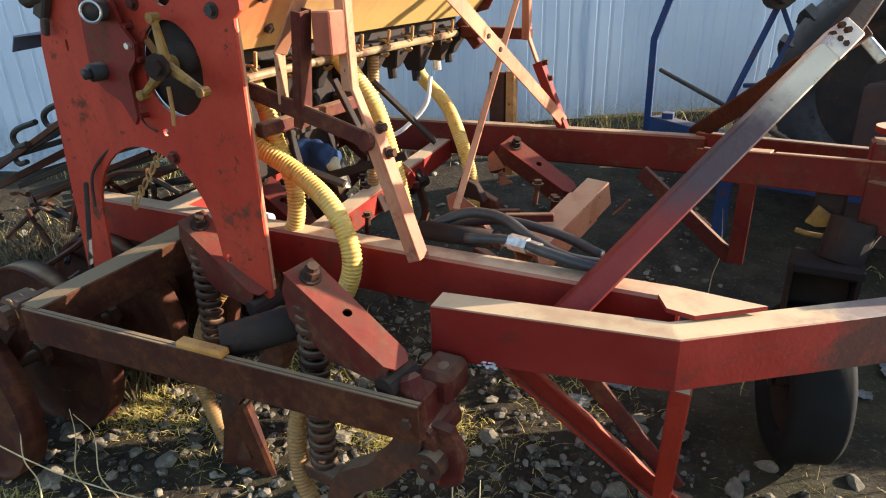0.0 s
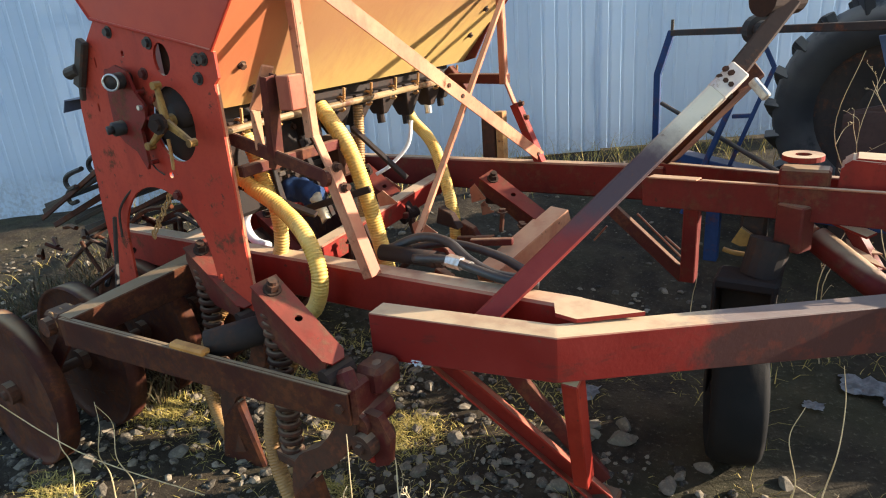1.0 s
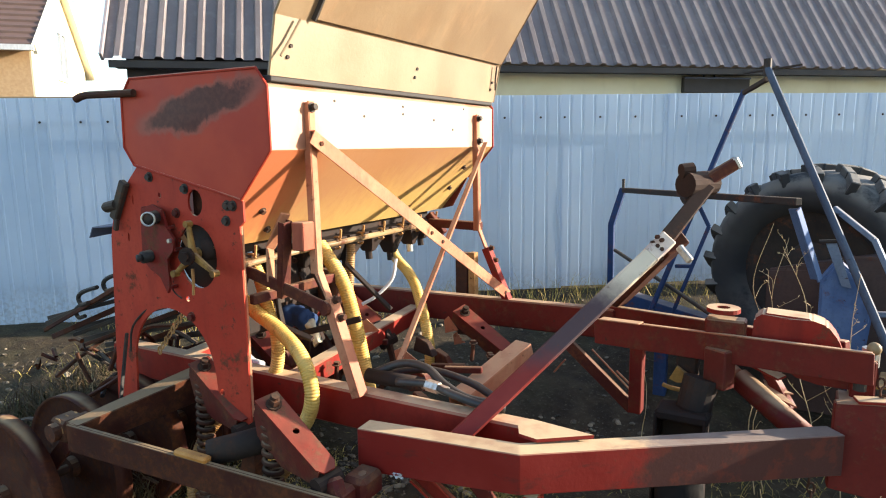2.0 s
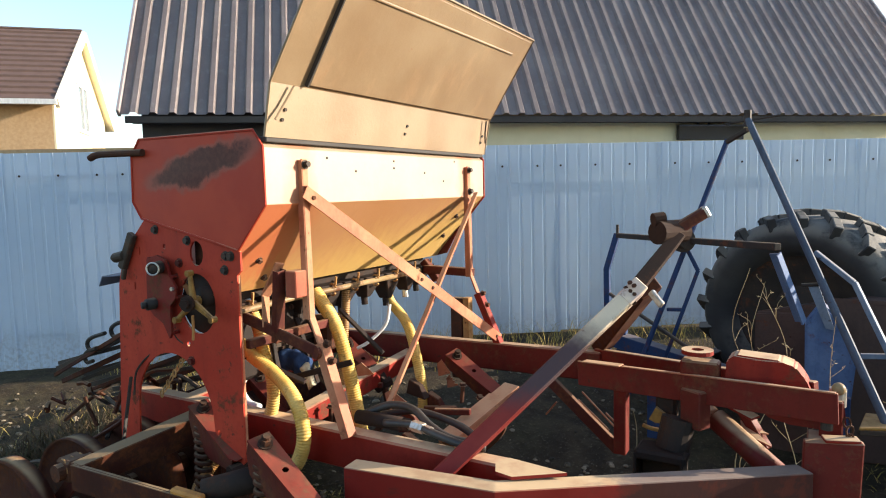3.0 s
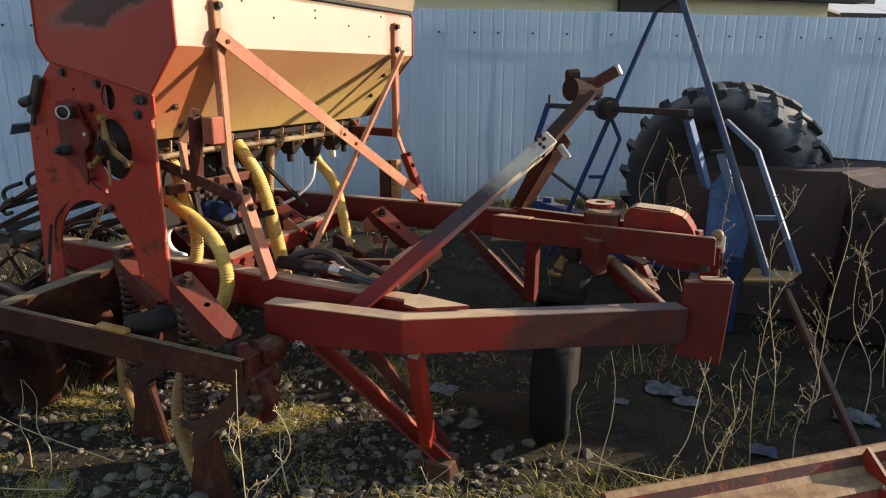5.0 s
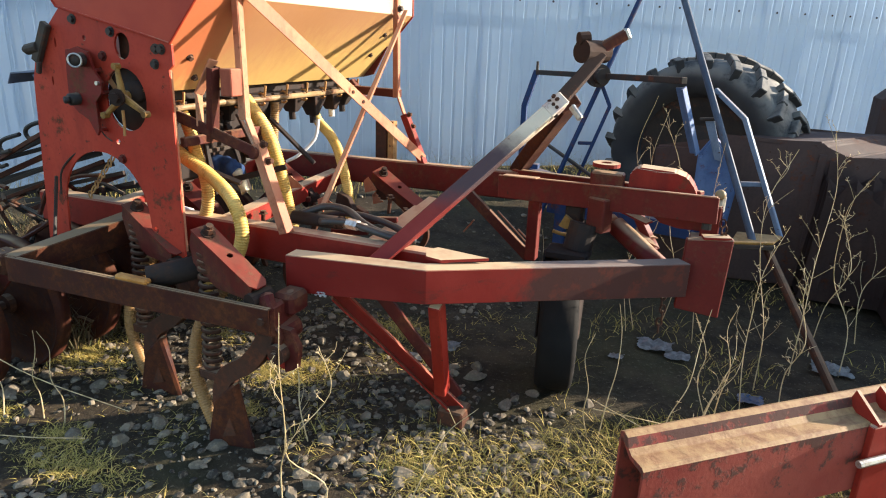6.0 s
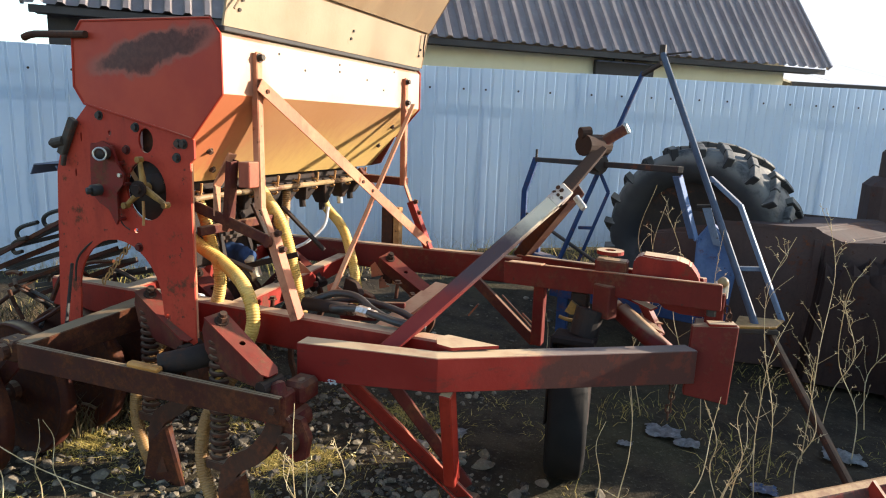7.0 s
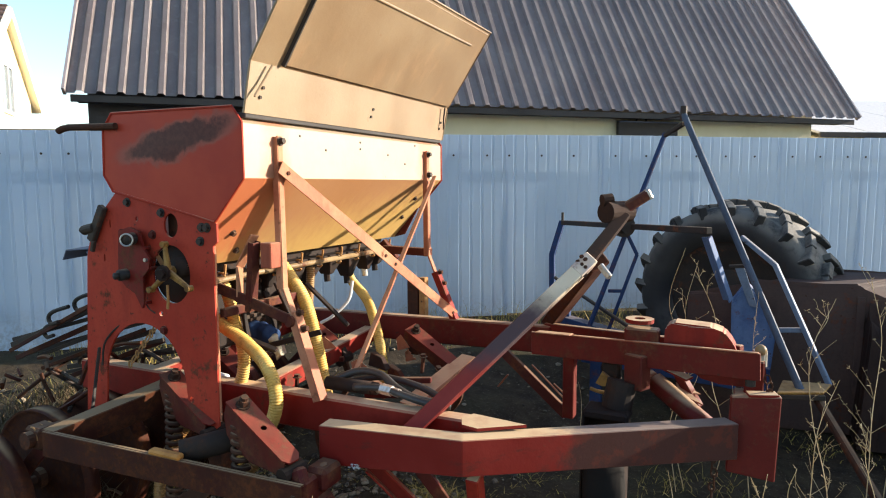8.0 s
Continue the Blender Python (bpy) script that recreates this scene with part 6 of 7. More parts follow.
def build_blue_machine():
    """A blue implement standing behind the drill: a tall mast of two tubes, a cross bar, a panel and a narrow ladder."""
    root = thing("blue_implement", (1.5, 4.6, 0.1), "blue painted farm implement with a tall pipe mast and ladder", "farm implement")
    def bar(nm, p, q, w, mat, label="", round_=False, up=(0, 0, 1)):
        bm = B()
        if round_:
            rod(bm, p, q, w / 2, 12)
        else:
            beam(bm, p, q, w, w, up, 0.004)
        return part(nm, bm, mat, root, label)
    top = (1.472, 5.10, 2.27)
    bar("mast_tube", (2.262, 4.20, 0.52), top, 0.046, BLUE_GREY, "long grey-blue mast tube", True)
    bar("mast_tube", (0.72, 4.92, 0.30), (1.324, 5.30, 2.15), 0.038, BLUE_DARK, "dark blue mast tube", True)
    head = part("mast_arm", beam(B(), (1.315, 5.30, 2.13), (1.472, 5.10, 2.20), 0.03, 0.03), DARK, root, "short dark arm between the mast tubes")
    bm = B()
    rod(bm, (1.33, 5.10, 2.245), (1.67, 5.11, 2.28), 0.007, 6)
    rod(bm, (1.472, 5.10, 2.22), (1.472, 5.10, 2.33), 0.024, 8)
    part("mast_bolt", bm, DARK, head)
    cr = bar("cross_bar", (0.372, 5.87, 1.405), (1.715, 4.33, 1.468), 0.042, DARK, "dark rusty cross bar")
    bar("upright", (0.372, 5.87, 1.42), (0.275, 5.88, 1.10), 0.05, BLUE_DARK, "bent blue upright")
    bar("upright", (0.275, 5.88, 1.11), (0.285, 5.88, 0.30), 0.05, BLUE_DARK, "")
    part("bar_pin", rod(B(), (0.372, 5.87, 1.41), (0.372, 5.87, 1.50), 0.012, 8), DARK, cr)
    bm = rod(B(), (1.045, 5.07, 1.44), (1.085, 5.01, 1.44), 0.085, 18)
    rod(bm, (1.09, 5.00, 1.44), (1.12, 4.95, 1.44), 0.055, 14)
    part("pulley", bm, DARK, cr, "dark pulley on the cross bar")
    # narrow second rail with one rung beside the dark mast tube
    for p, q in (((1.09, 5.1, 1.37), (1.167, 5.1, 1.215)), ((1.167, 5.1, 1.22), (0.90, 5.1, 0.42))):
        bar("ladder_rail", p, q, 0.026, BLUE_DARK)
    bar("ladder_rung", (0.95, 5.12, 0.915), (1.06, 5.1, 0.925), 0.026, BLUE_DARK)
    # upright with a lit edge, a pale plate and the blue panel behind the mast
    bm = beam(B(), (1.712, 4.42, 1.42), (1.85, 4.60, 0.99), 0.05, 0.012, (0.9, -0.4, 0), 0.002)
    beam(bm, (1.690, 4.44, 1.42), (1.828, 4.62, 0.99), 0.008, 0.06, (0.9, -0.4, 0), 0.002)
    part("panel_post", bm, BLUE, root, "pale blue angle-iron panel post")
    bm = sheet(B(), [(1.852, 0.977), (1.935, 1.105), (2.04, 1.014), (2.125, 0.782), (2.10, 0.50), (1.86, 0.50)], [], 0.14, lambda x, z, d: (x, 4.66 + d, z))
    bmesh.ops.bevel(bm, geom=[e for e in bm.edges if e.calc_length() > 0.05], offset=0.012, segments=2, affect="EDGES")
    part("side_panel", bm, BLUE, root, "bright blue side panel")
    bm = sheet(B(), [(1.862, 1.212), (1.918, 1.217), (2.01, 0.95), (1.96, 0.96)], [], 0.02, lambda x, z, d: (x, 4.63 + d, z))
    part("panel_plate", bm, PALE_BLUE, root, "pale worn blue plate")
    part("panel_handle", rod(B(), (1.83, 4.62, 1.215), (1.93, 4.62, 1.225), 0.012, 8), DARK, root)
    bar("chassis_beam", (0.35, 5.80, 0.50), (2.05, 4.62, 0.46), 0.12, BLUE_DARK, "dark blue chassis beam")
    bar("chassis_beam", (0.85, 4.75, 0.48), (1.9, 4.55, 0.47), 0.10, BLUE_DARK)
    bar("chassis_leg", (2.06, 4.66, 0.55), (2.06, 4.66, 0.02), 0.08, BLUE_DARK)
    bar("chassis_leg", (0.45, 5.74, 0.60), (0.45, 5.74, 0.2), 0.08, BLUE_DARK)
    bar("chassis_leg", (0.95, 4.72, 0.55), (0.95, 4.72, 0.08), 0.08, BLUE_DARK)
    bar("stay_rod", (0.38, 5.62, 0.92), (1.45, 4.55, 0.62), 0.03, DARK, "", True)
    # access ladder
    for p, q in (((1.895, 4.75, 1.405), (2.097, 4.62, 1.242)), ((2.097, 4.62, 1.246), (2.42, 4.46, 0.53))):
        bar("step_rail", p, q, 0.030, PALE_BLUE, "pale blue step rail")
    bar("step_rung", (2.135, 4.55, 0.83), (2.285, 4.56, 0.842), 0.03, PALE_BLUE)
    bm = B()
    hexa(bm, [(2.12, 4.10, 0.540), (2.36, 4.16, 0.555), (2.42, 4.36, 0.555), (2.16, 4.36, 0.545), (2.12, 4.10, 0.555), (2.36, 4.16, 0.570), (2.42, 4.36, 0.570), (2.16, 4.36, 0.560)], 0.004)
    part("step_plate", bm, OCHRE, root, "dusty ochre step plate")
    part("step_edge", beam(B(), (2.12, 4.12, 0.525), (2.37, 4.17, 0.537), 0.03, 0.03), DARK, root)
    bar("prop_tube", (2.33, 4.22, 0.52), (2.70, 3.41, 0.01), 0.05, RUST, "brown prop tube", True)


build_blue_machine()


def mat_dusty_lit_rubber():
    n = Nodes("dusty_lit_tyre_rubber")
    cloud, fine = n.noise(4.0, 5.0), n.noise(40.0, 5.0, 0.7)
    col = n.mix(n.ramp(cloud, 0.35, 0.7), (0.020, 0.019, 0.019), (0.036, 0.034, 0.032))
    # Up-facing tread painted pale: dust, and the sunlit look of the lugs.
    up = n.math("MULTIPLY", n.ramp(n.normal("Z"), -0.1, 0.5), n.ramp(n.noise(6.0, 6.0, 0.65), 0.3, 0.55))
    col = n.mix(n.math("MULTIPLY", up, 0.45), col, (0.30, 0.27, 0.225))
    n.bump(fine, 0.3, 0.004)
    return n.done(col, 0.8)


DUSTY_LIT_RUBBER = mat_dusty_lit_rubber()


def build_big_tyre():
    root = thing("tractor_wheel", (1.85, 5.75, 0.15), "large worn tractor wheel with chevron lugs leaning at the fence", "tractor wheel")
    build_wheel(root, (1.85, 5.72, 0.855), (0.36, 0.93, 0.06), 0.735, 0.52, DUSTY_LIT_RUBBER, DARK, lugs=40)


build_big_tyre()


def build_dark_body():
    """The dark rusty sheet-steel body of a parked trailer, running out of sight past the tyre, with heaps added to
    shade the yard.
    """
    root = thing("trailer_body", (3.4, 5.4, 0.1), "dark brown rusty sheet-steel trailer body parked at the fence", "trailer")
    prof = [(1.55, 0.98), (2.0, 1.07), (2.36, 1.075), (2.62, 1.085), (2.645, 1.06), (2.80, 0.99), (2.95, 1.0), (4.6, 1.02), (4.6, 0.03), (1.55, 0.03)]
    bm = sheet(B(), prof, [], 1.0, lambda x, z, d: (x + 0.55 * d, 4.98 + d * 0.85 + (x - 2.0) * 0.12, z))
    bmesh.ops.bevel(bm, geom=[e for e in bm.edges if e.calc_length() > 0.2], offset=0.012, segments=2, affect="EDGES")
    body = part("body_sheet", bm, BROWN, root)
    for x in (2.0, 2.64, 3.4, 4.1):
        bm = beam(B(), (x, 4.972 + (x - 2.0) * 0.12, 0.32), (x, 4.972 + (x - 2.0) * 0.12, 1.0), 0.05, 0.012, (0, -1, 0))
        part("stake", bm, BROWN, body)
    bm = B()
    box(bm, (3.10, 6.0, 0.35), (3.62, 6.5, 1.40), 0.07)
    box(bm, (3.20, 6.02, 1.30), (3.56, 6.45, 1.66), 0.06)
    part("hood", bm, BROWN, root, "dark rounded steel hood")
    # Heaps, mostly out of view, added to shade the ground right of the drawbar.
    for x0, x1, y0, y1, z1, sd in ((2.62, 3.5, 4.75, 5.3, 0.98, 1.0), (3.1, 4.3, 4.35, 5.1, 0.80, 4.0), (4.1, 5.6, 4.4, 5.2, 0.90, 8.0)):
        bm = B()
        nx, ny = 16, 10
        top = [[bm.verts.new((x0 + (x1 - x0) * i / nx, y0 + (y1 - y0) * j / ny,
                              0.05 if i in (0, nx) or j in (0, ny) else z1 * (0.72 + 0.45 * abs(noise.noise(Vector((i * 0.55 + sd, j * 0.6, sd))))))) for i in range(nx + 1)] for j in range(ny + 1)]
        for j in range(ny):
            for i in range(nx):
                bm.faces.new((top[j][i], top[j][i + 1], top[j + 1][i + 1], top[j + 1][i]))
        bmesh.ops.solidify(bm, geom=bm.faces[:], thickness=0.01)
        part("scrap_cover", bm, BROWN, root, "crumpled dark brown heap, mostly unseen, added to shade the ground")
    for x, y in ((1.9, 5.2), (4.2, 5.5)):
        bm = box(B(), (x, y, 0.0), (x + 0.12, y + 0.12, 0.34), 0.01)
        part("leg", bm, RUST, root)


BROWN = painted("dark_brown_steel", (0.065, 0.042, 0.036), (0.09, 0.056, 0.046), rust_lo=0.55, rust_hi=0.7, dust_sun_amount=0.0, rough=0.85)
build_dark_body()


def build_shed():
    root = thing("shed", fence_at(10, 4.5, 0), "distant low shed with a pale grey sheet roof", "shed")
    def blk(nm, mat, a, b, o0, o1, z00, z01, z10, z11, lab=""):
        bm = B()
        hexa(bm, [fence_at(a, o0, z00), fence_at(b, o0, z00), fence_at(b, o1, z01), fence_at(a, o1, z01), fence_at(a, o0, z10), fence_at(b, o0, z10), fence_at(b, o1, z11), fence_at(a, o1, z11)])
        part(nm, bm, mat, root, lab)
    blk("wall", CREAM, 7.2, 19.5, 4.3, 8.0, 0, 0, 2.62, 3.4)
    for k in range(12):
        blk("roof_sheet", PALE_ROOF, 7.0 + k * 1.05, 8.04 + k * 1.05, 4.0, 8.4, 2.66 + 0.004 * (k % 2), 3.85, 2.70 + 0.004 * (k % 2), 3.9)
    blk("eaves_board", BOARDS_AND_GAPS, 6.98, 19.6, 3.96, 4.0, 2.60, 2.60, 2.69, 2.69)


def build_outbuilding():
    root = thing("outbuilding", fence_at(-7.0, 6.5, 0), "distant low tan outbuilding behind the fence", "outbuilding")
    for nm, mat, a, b, o0, o1, z0, z1, lab in (("wall", BRICK, -9.6, -5.2, 6.4, 9.0, 0.0, 2.72, "tan brick wall"), ("flat_roof", BRICK, -9.7, -5.1, 6.3, 9.1, 2.72, 2.79, "tan flat roof")):
        bm = B()
        hexa(bm, [fence_at(a, o0, z0), fence_at(b, o0, z0), fence_at(b, o1, z0), fence_at(a, o1, z0), fence_at(a, o0, z1), fence_at(b, o0, z1), fence_at(b, o1, z1), fence_at(a, o1, z1)])
        part(nm, bm, mat, root, lab)


build_outbuilding()
PALE_ROOF = mat_weathered("pale_grey_roof", (0.50, 0.49, 0.49), (0.58, 0.57, 0.57))
build_shed()


def mat_bare_topped():
    """Flaking red paint, darkened on its shaded flanks, worn to tan rust and painted sunlit on every face that looks
    up.
    """
    n = Nodes("bare_topped_red_paint")
    cloud, fine = n.noise(3.0, 5.0, 0.6), n.noise(45.0, 6.0, 0.7)
    col = n.mix(n.ramp(cloud, 0.3, 0.7), (0.20, 0.028, 0.019), (0.26, 0.052, 0.034))
    flake = n.ramp(n.math("ADD", n.math("MULTIPLY", n.noise(10.0, 6.0, 0.7), 0.6), n.math("MULTIPLY", n.axis("Z"), 0.45)), 0.44, 0.50)
    col = n.mix(n.math("MULTIPLY", flake, 0.85), col, (0.055, 0.03, 0.022))
    col = n.mix(n.math("MULTIPLY", n.ramp(fine, 0.6, 0.7), 0.7), col, (0.07, 0.03, 0.02))
    tan = n.mix(n.ramp(n.noise(16.0, 6.0, 0.7), 0.4, 0.65), (0.36, 0.215, 0.095), (0.23, 0.11, 0.05))
    # Up-facing faces take the tan: bare rust plus the sunlit look.
    up = n.ramp(n.math("ADD", n.normal("Z"), n.math("MULTIPLY", n.math("SUBTRACT", fine, 0.5), 0.3)), 0.35, 0.7)
    col = n.mix(up, col, tan)
    n.bump(n.math("ADD", fine, n.math("MULTIPLY", flake, 0.5)), 0.3, 0.005)
    return n.done(col, 0.7, 0.0, 0.3)


def build_red_beam():
    """A red channel beam of another implement lying across the foreground, with a bright ribbed casting bolted on."""
    root = thing("channel_beam", (2.2, 2.1, 0.0), "heavy red rusted steel channel beam with a bright red casting", "beam")
    p, q = Vector((1.835, 1.915, 0.0)), Vector((3.4, 3.30, 0.0))
    d = (q - p).normalized()
    s = Vector((d.y, -d.x, 0))
    # section across (outer side positive), height
    sec = [(-0.055, 0.10), (-0.055, 0.435), (-0.035, 0.445), (-0.012, 0.435), (0.0, 0.40), (0.02, 0.385), (0.075, 0.382), (0.088, 0.372), (0.088, 0.10), (0.078, 0.10), (0.078, 0.36), (0.01, 0.37), (-0.045, 0.42), (-0.045, 0.10)]
    bm = B()
    rings = [[bm.verts.new(p + d * f + s * a + Vector((0, 0, z))) for a, z in sec] for f in (0.0, 0.6, 1.2, 1.85)]
    for a, b in zip(rings, rings[1:]):
        for k in range(len(sec)):
            bm.faces.new((a[k], a[(k + 1) % len(sec)], b[(k + 1) % len(sec)], b[k]))
    bm.faces.new(rings[0])
    bm.faces.new(rings[-1][::-1])
    bmesh.ops.recalc_face_normals(bm, faces=bm.faces[:])
    body = part("beam_body", bm, mat_bare_topped(), root, "red channel with a bare rusty top")
    bm = B()
    for f in (0.05, 1.65):
        c = p + d * f
        hexa(bm, [c + s * -0.05 + Vector((0, 0, -0.03)), c + s * 0.085 + Vector((0, 0, -0.03)), c + d * 0.12 + s * 0.085 + Vector((0, 0, -0.03)), c + d * 0.12 + s * -0.05 + Vector((0, 0, -0.03)),
                  c + s * -0.05 + Vector((0, 0, 0.11)), c + s * 0.085 + Vector((0, 0, 0.11)), c + d * 0.12 + s * 0.085 + Vector((0, 0, 0.11)), c + d * 0.12 + s * -0.05 + Vector((0, 0, 0.11))])
    part("support_block", bm, RUST, root)
    # casting: a plate on the flank with two pointed gussets above
    c = p + d * 0.96
    o = s * 0.10
    bm = beam(B(), c + o + Vector((0, 0, 0.20)), c + d * 0.42 + o + Vector((0, 0, 0.20)), 0.026, 0.36)
    cast = part("casting", bm, RED_BRIGHT, root, "bright red ribbed casting")
    for k in range(3):
        e = c + d * (0.02 + 0.12 * k)
        bm = B()
        hexa(bm, [e + s * -0.03 + Vector((0, 0, 0.38)), e + d * 0.014 + s * -0.03 + Vector((0, 0, 0.38)), e + d * 0.014 + s * 0.113 + Vector((0, 0, 0.38)), e + s * 0.113 + Vector((0, 0, 0.38)),
                  e + s * 0.0 + Vector((0, 0, 0.47)), e + d * 0.014 + s * 0.0 + Vector((0, 0, 0.47)), e + d * 0.014 + s * 0.113 + Vector((0, 0, 0.39)), e + s * 0.113 + Vector((0, 0, 0.39))])
        part("gusset", bm, RED_BRIGHT, cast)
    bm = B()
    rod(bm, c - d * 0.06 + s * 0.13 + Vector((0, 0, 0.25)), c + d * 0.4 + s * 0.14 + Vector((0, 0, 0.27)), 0.014, 8)
    part("link_rod", bm, STEEL, cast)


build_red_beam()


def build_press_wheels():
    """The gang of rusty press wheels trailing behind the frame: a rim, a flat web and a hub each, on one axle."""
    r, x, z = 0.34, -1.165, 0.335
    axle = part("press_axle", rod(B(), (x, 1.55, z), (x, 3.75, z), 0.022, 12), RUST, drill, "rusty press wheel axle", True)
    prof = ((1.0, -0.040), (1.0, 0.040), (0.955, 0.036), (0.94, 0.012), (0.55, 0.016), (0.16, 0.020), (0.12, 0.020), (0.12, -0.026), (0.16, -0.026), (0.55, -0.022), (0.90, -0.020), (0.965, -0.030))
    bm = B()
    rings = [[bm.verts.new((r * f * math.cos(2 * math.pi * k / 40), o, r * f * math.sin(2 * math.pi * k / 40))) for f, o in prof] for k in range(40)]
    for k in range(40):
        p, q = rings[k], rings[(k + 1) % 40]
        for j in range(len(prof)):
            bm.faces.new((p[j], p[(j + 1) % len(prof)], q[(j + 1) % len(prof)], q[j]))
    bmesh.ops.recalc_face_normals(bm, faces=bm.faces[:])
    wheel = part("press_wheel", bm, RUST_RED, axle, "rusty red-brown flat press wheel", True)
    hub = part("hub", rod(B(), (0, -0.06, 0), (0, 0.06, 0), 0.05, 14), RUST, axle)
    for k in range(7):
        m = Matrix.Translation((x, 1.62 + 0.30 * k, z)) @ Matrix.Rotation(0.7 * k, 4, "Y")
        for src in (wheel, hub):
            ob = src if k == 0 else new(src.name.split(".")[0], src.data)
            ob.parent = axle
            ob.matrix_basis = m
    for y in (1.74, 3.66):
        bm = beam(B(), (x, y, z), (-0.80, y, 0.68), 0.014, 0.075, (0, 0, 1), 0.004)
        part("wheel_arm", bm, RED_DARK, drill, "dark red press wheel arm")
    bm = box(B(), (-0.94, 1.69, 0.60), (-0.83, 1.79, 0.70), 0.012)
    rod(bm, (-0.89, 1.66, 0.65), (-0.89, 1.82, 0.65), 0.038, 14)
    bear = part("bearing_block", bm, RUST, drill, "rusty bearing block")
    bm = tube(B(), [Vector((-0.89 + 0.045 * math.cos(t), 1.69 + 0.006 * t, 0.65 + 0.05 * math.sin(t))) for t in [0.35 * k for k in range(42)]], 0.004, 5)
    part("binding_wire", bm, BRASS, bear, "rusty orange binding wire")


build_press_wheels()


def build_harrow():
    """Folded harrow behind the drill: a fan of dark flat bars, hooked ends, hanging tines and a crumpled brown tangle."""
    root = thing("harrow", (-1.7, 2.5, 0.1), "folded dark steel harrow bars tangled behind the drill", "harrow")
    rnd = random.Random(11)
    for k in range(13):
        y = 2.14 + 0.04 * k
        a = Vector((-0.98 + 0.02 * (k % 3), y, 1.20 - 0.035 * k + 0.02 * (k % 2)))
        b = Vector((-1.95 - 0.05 * (k % 4), y + 0.10, 0.80 - 0.03 * k + 0.05 * (k % 3)))
        bm = beam(B(), a, b, 0.012, 0.030 if k % 2 else 0.022, (0, 0, 1), 0.002)
        part("harrow_bar", bm, DARK if k % 3 else RUST_RED, root)
    for k in range(70):
        a = Vector((rnd.uniform(-2.0, -0.98), rnd.uniform(2.10, 2.7), rnd.uniform(0.12, 0.95)))
        a.z = min(a.z, 1.02 - 0.42 * (-0.98 - a.x))
        b = a + Vector((rnd.uniform(-0.35, 0.1), rnd.uniform(-0.12, 0.2), rnd.uniform(-0.30, 0.06)))
        b.z = max(b.z, 0.03)
        bm = tube(B(), curve([a, a.lerp(b, 0.5) + Vector((rnd.uniform(-0.04, 0.04), 0, rnd.uniform(-0.03, 0.05))), b], 4), 0.012, 6)
        part("harrow_rod", bm, (DARK, RUST, RUST_RED)[k % 3], root)
    for x, y, z in ((-1.28, 2.16, 1.13), (-1.42, 2.22, 1.03), (-1.12, 2.2, 1.21)):
        bm = tube(B(), curve([(x, y, z), (x - 0.12, y, z - 0.035), (x - 0.17, y, z - 0.07), (x - 0.15, y, z - 0.105), (x - 0.09, y, z - 0.09)], 5), 0.011, 7)
        part("hook", bm, DARK, root, "hooked rod end")


build_harrow()


def build_plate_clutter():
    """A chain and a bright hanging strap in the arch of the end plate."""
    root = thing("hanging_strap", (-0.86, 1.95, 0.7), "worn steel strap and wire hanging in the plate arch", "strap")
    bm = beam(B(), (-0.86, 2.02, 0.99), (-0.80, 1.90, 0.60), 0.018, 0.006, (1, 0, 0))
    part("strap", bm, DARK, root)
    bm = tube(B(), curve([(-0.86, 2.03, 0.90), (-0.84, 2.04, 1.02), (-0.72, 2.06, 1.12), (-0.60, 2.06, 1.13)], 6), 0.005, 5)
    part("wire", bm, DARK, root)
    chain = thing("chain", (-0.6, 2.15, 0.9), "rusty drive chain seen through the arch", "chain")
    for k in range(11):
        c = Vector((-0.52 - 0.026 * k, 2.12, 1.17 - 0.028 * k))
        bm = tube(B(), [c + Vector((0.010 * math.cos(t), 0.010 * math.sin(t) * (k % 2), 0.018 * math.sin(t))) for t in [2 * math.pi * j / 8 for j in range(9)]], 0.004, 5)
        part("link", bm, BRASS, chain)


build_plate_clutter()


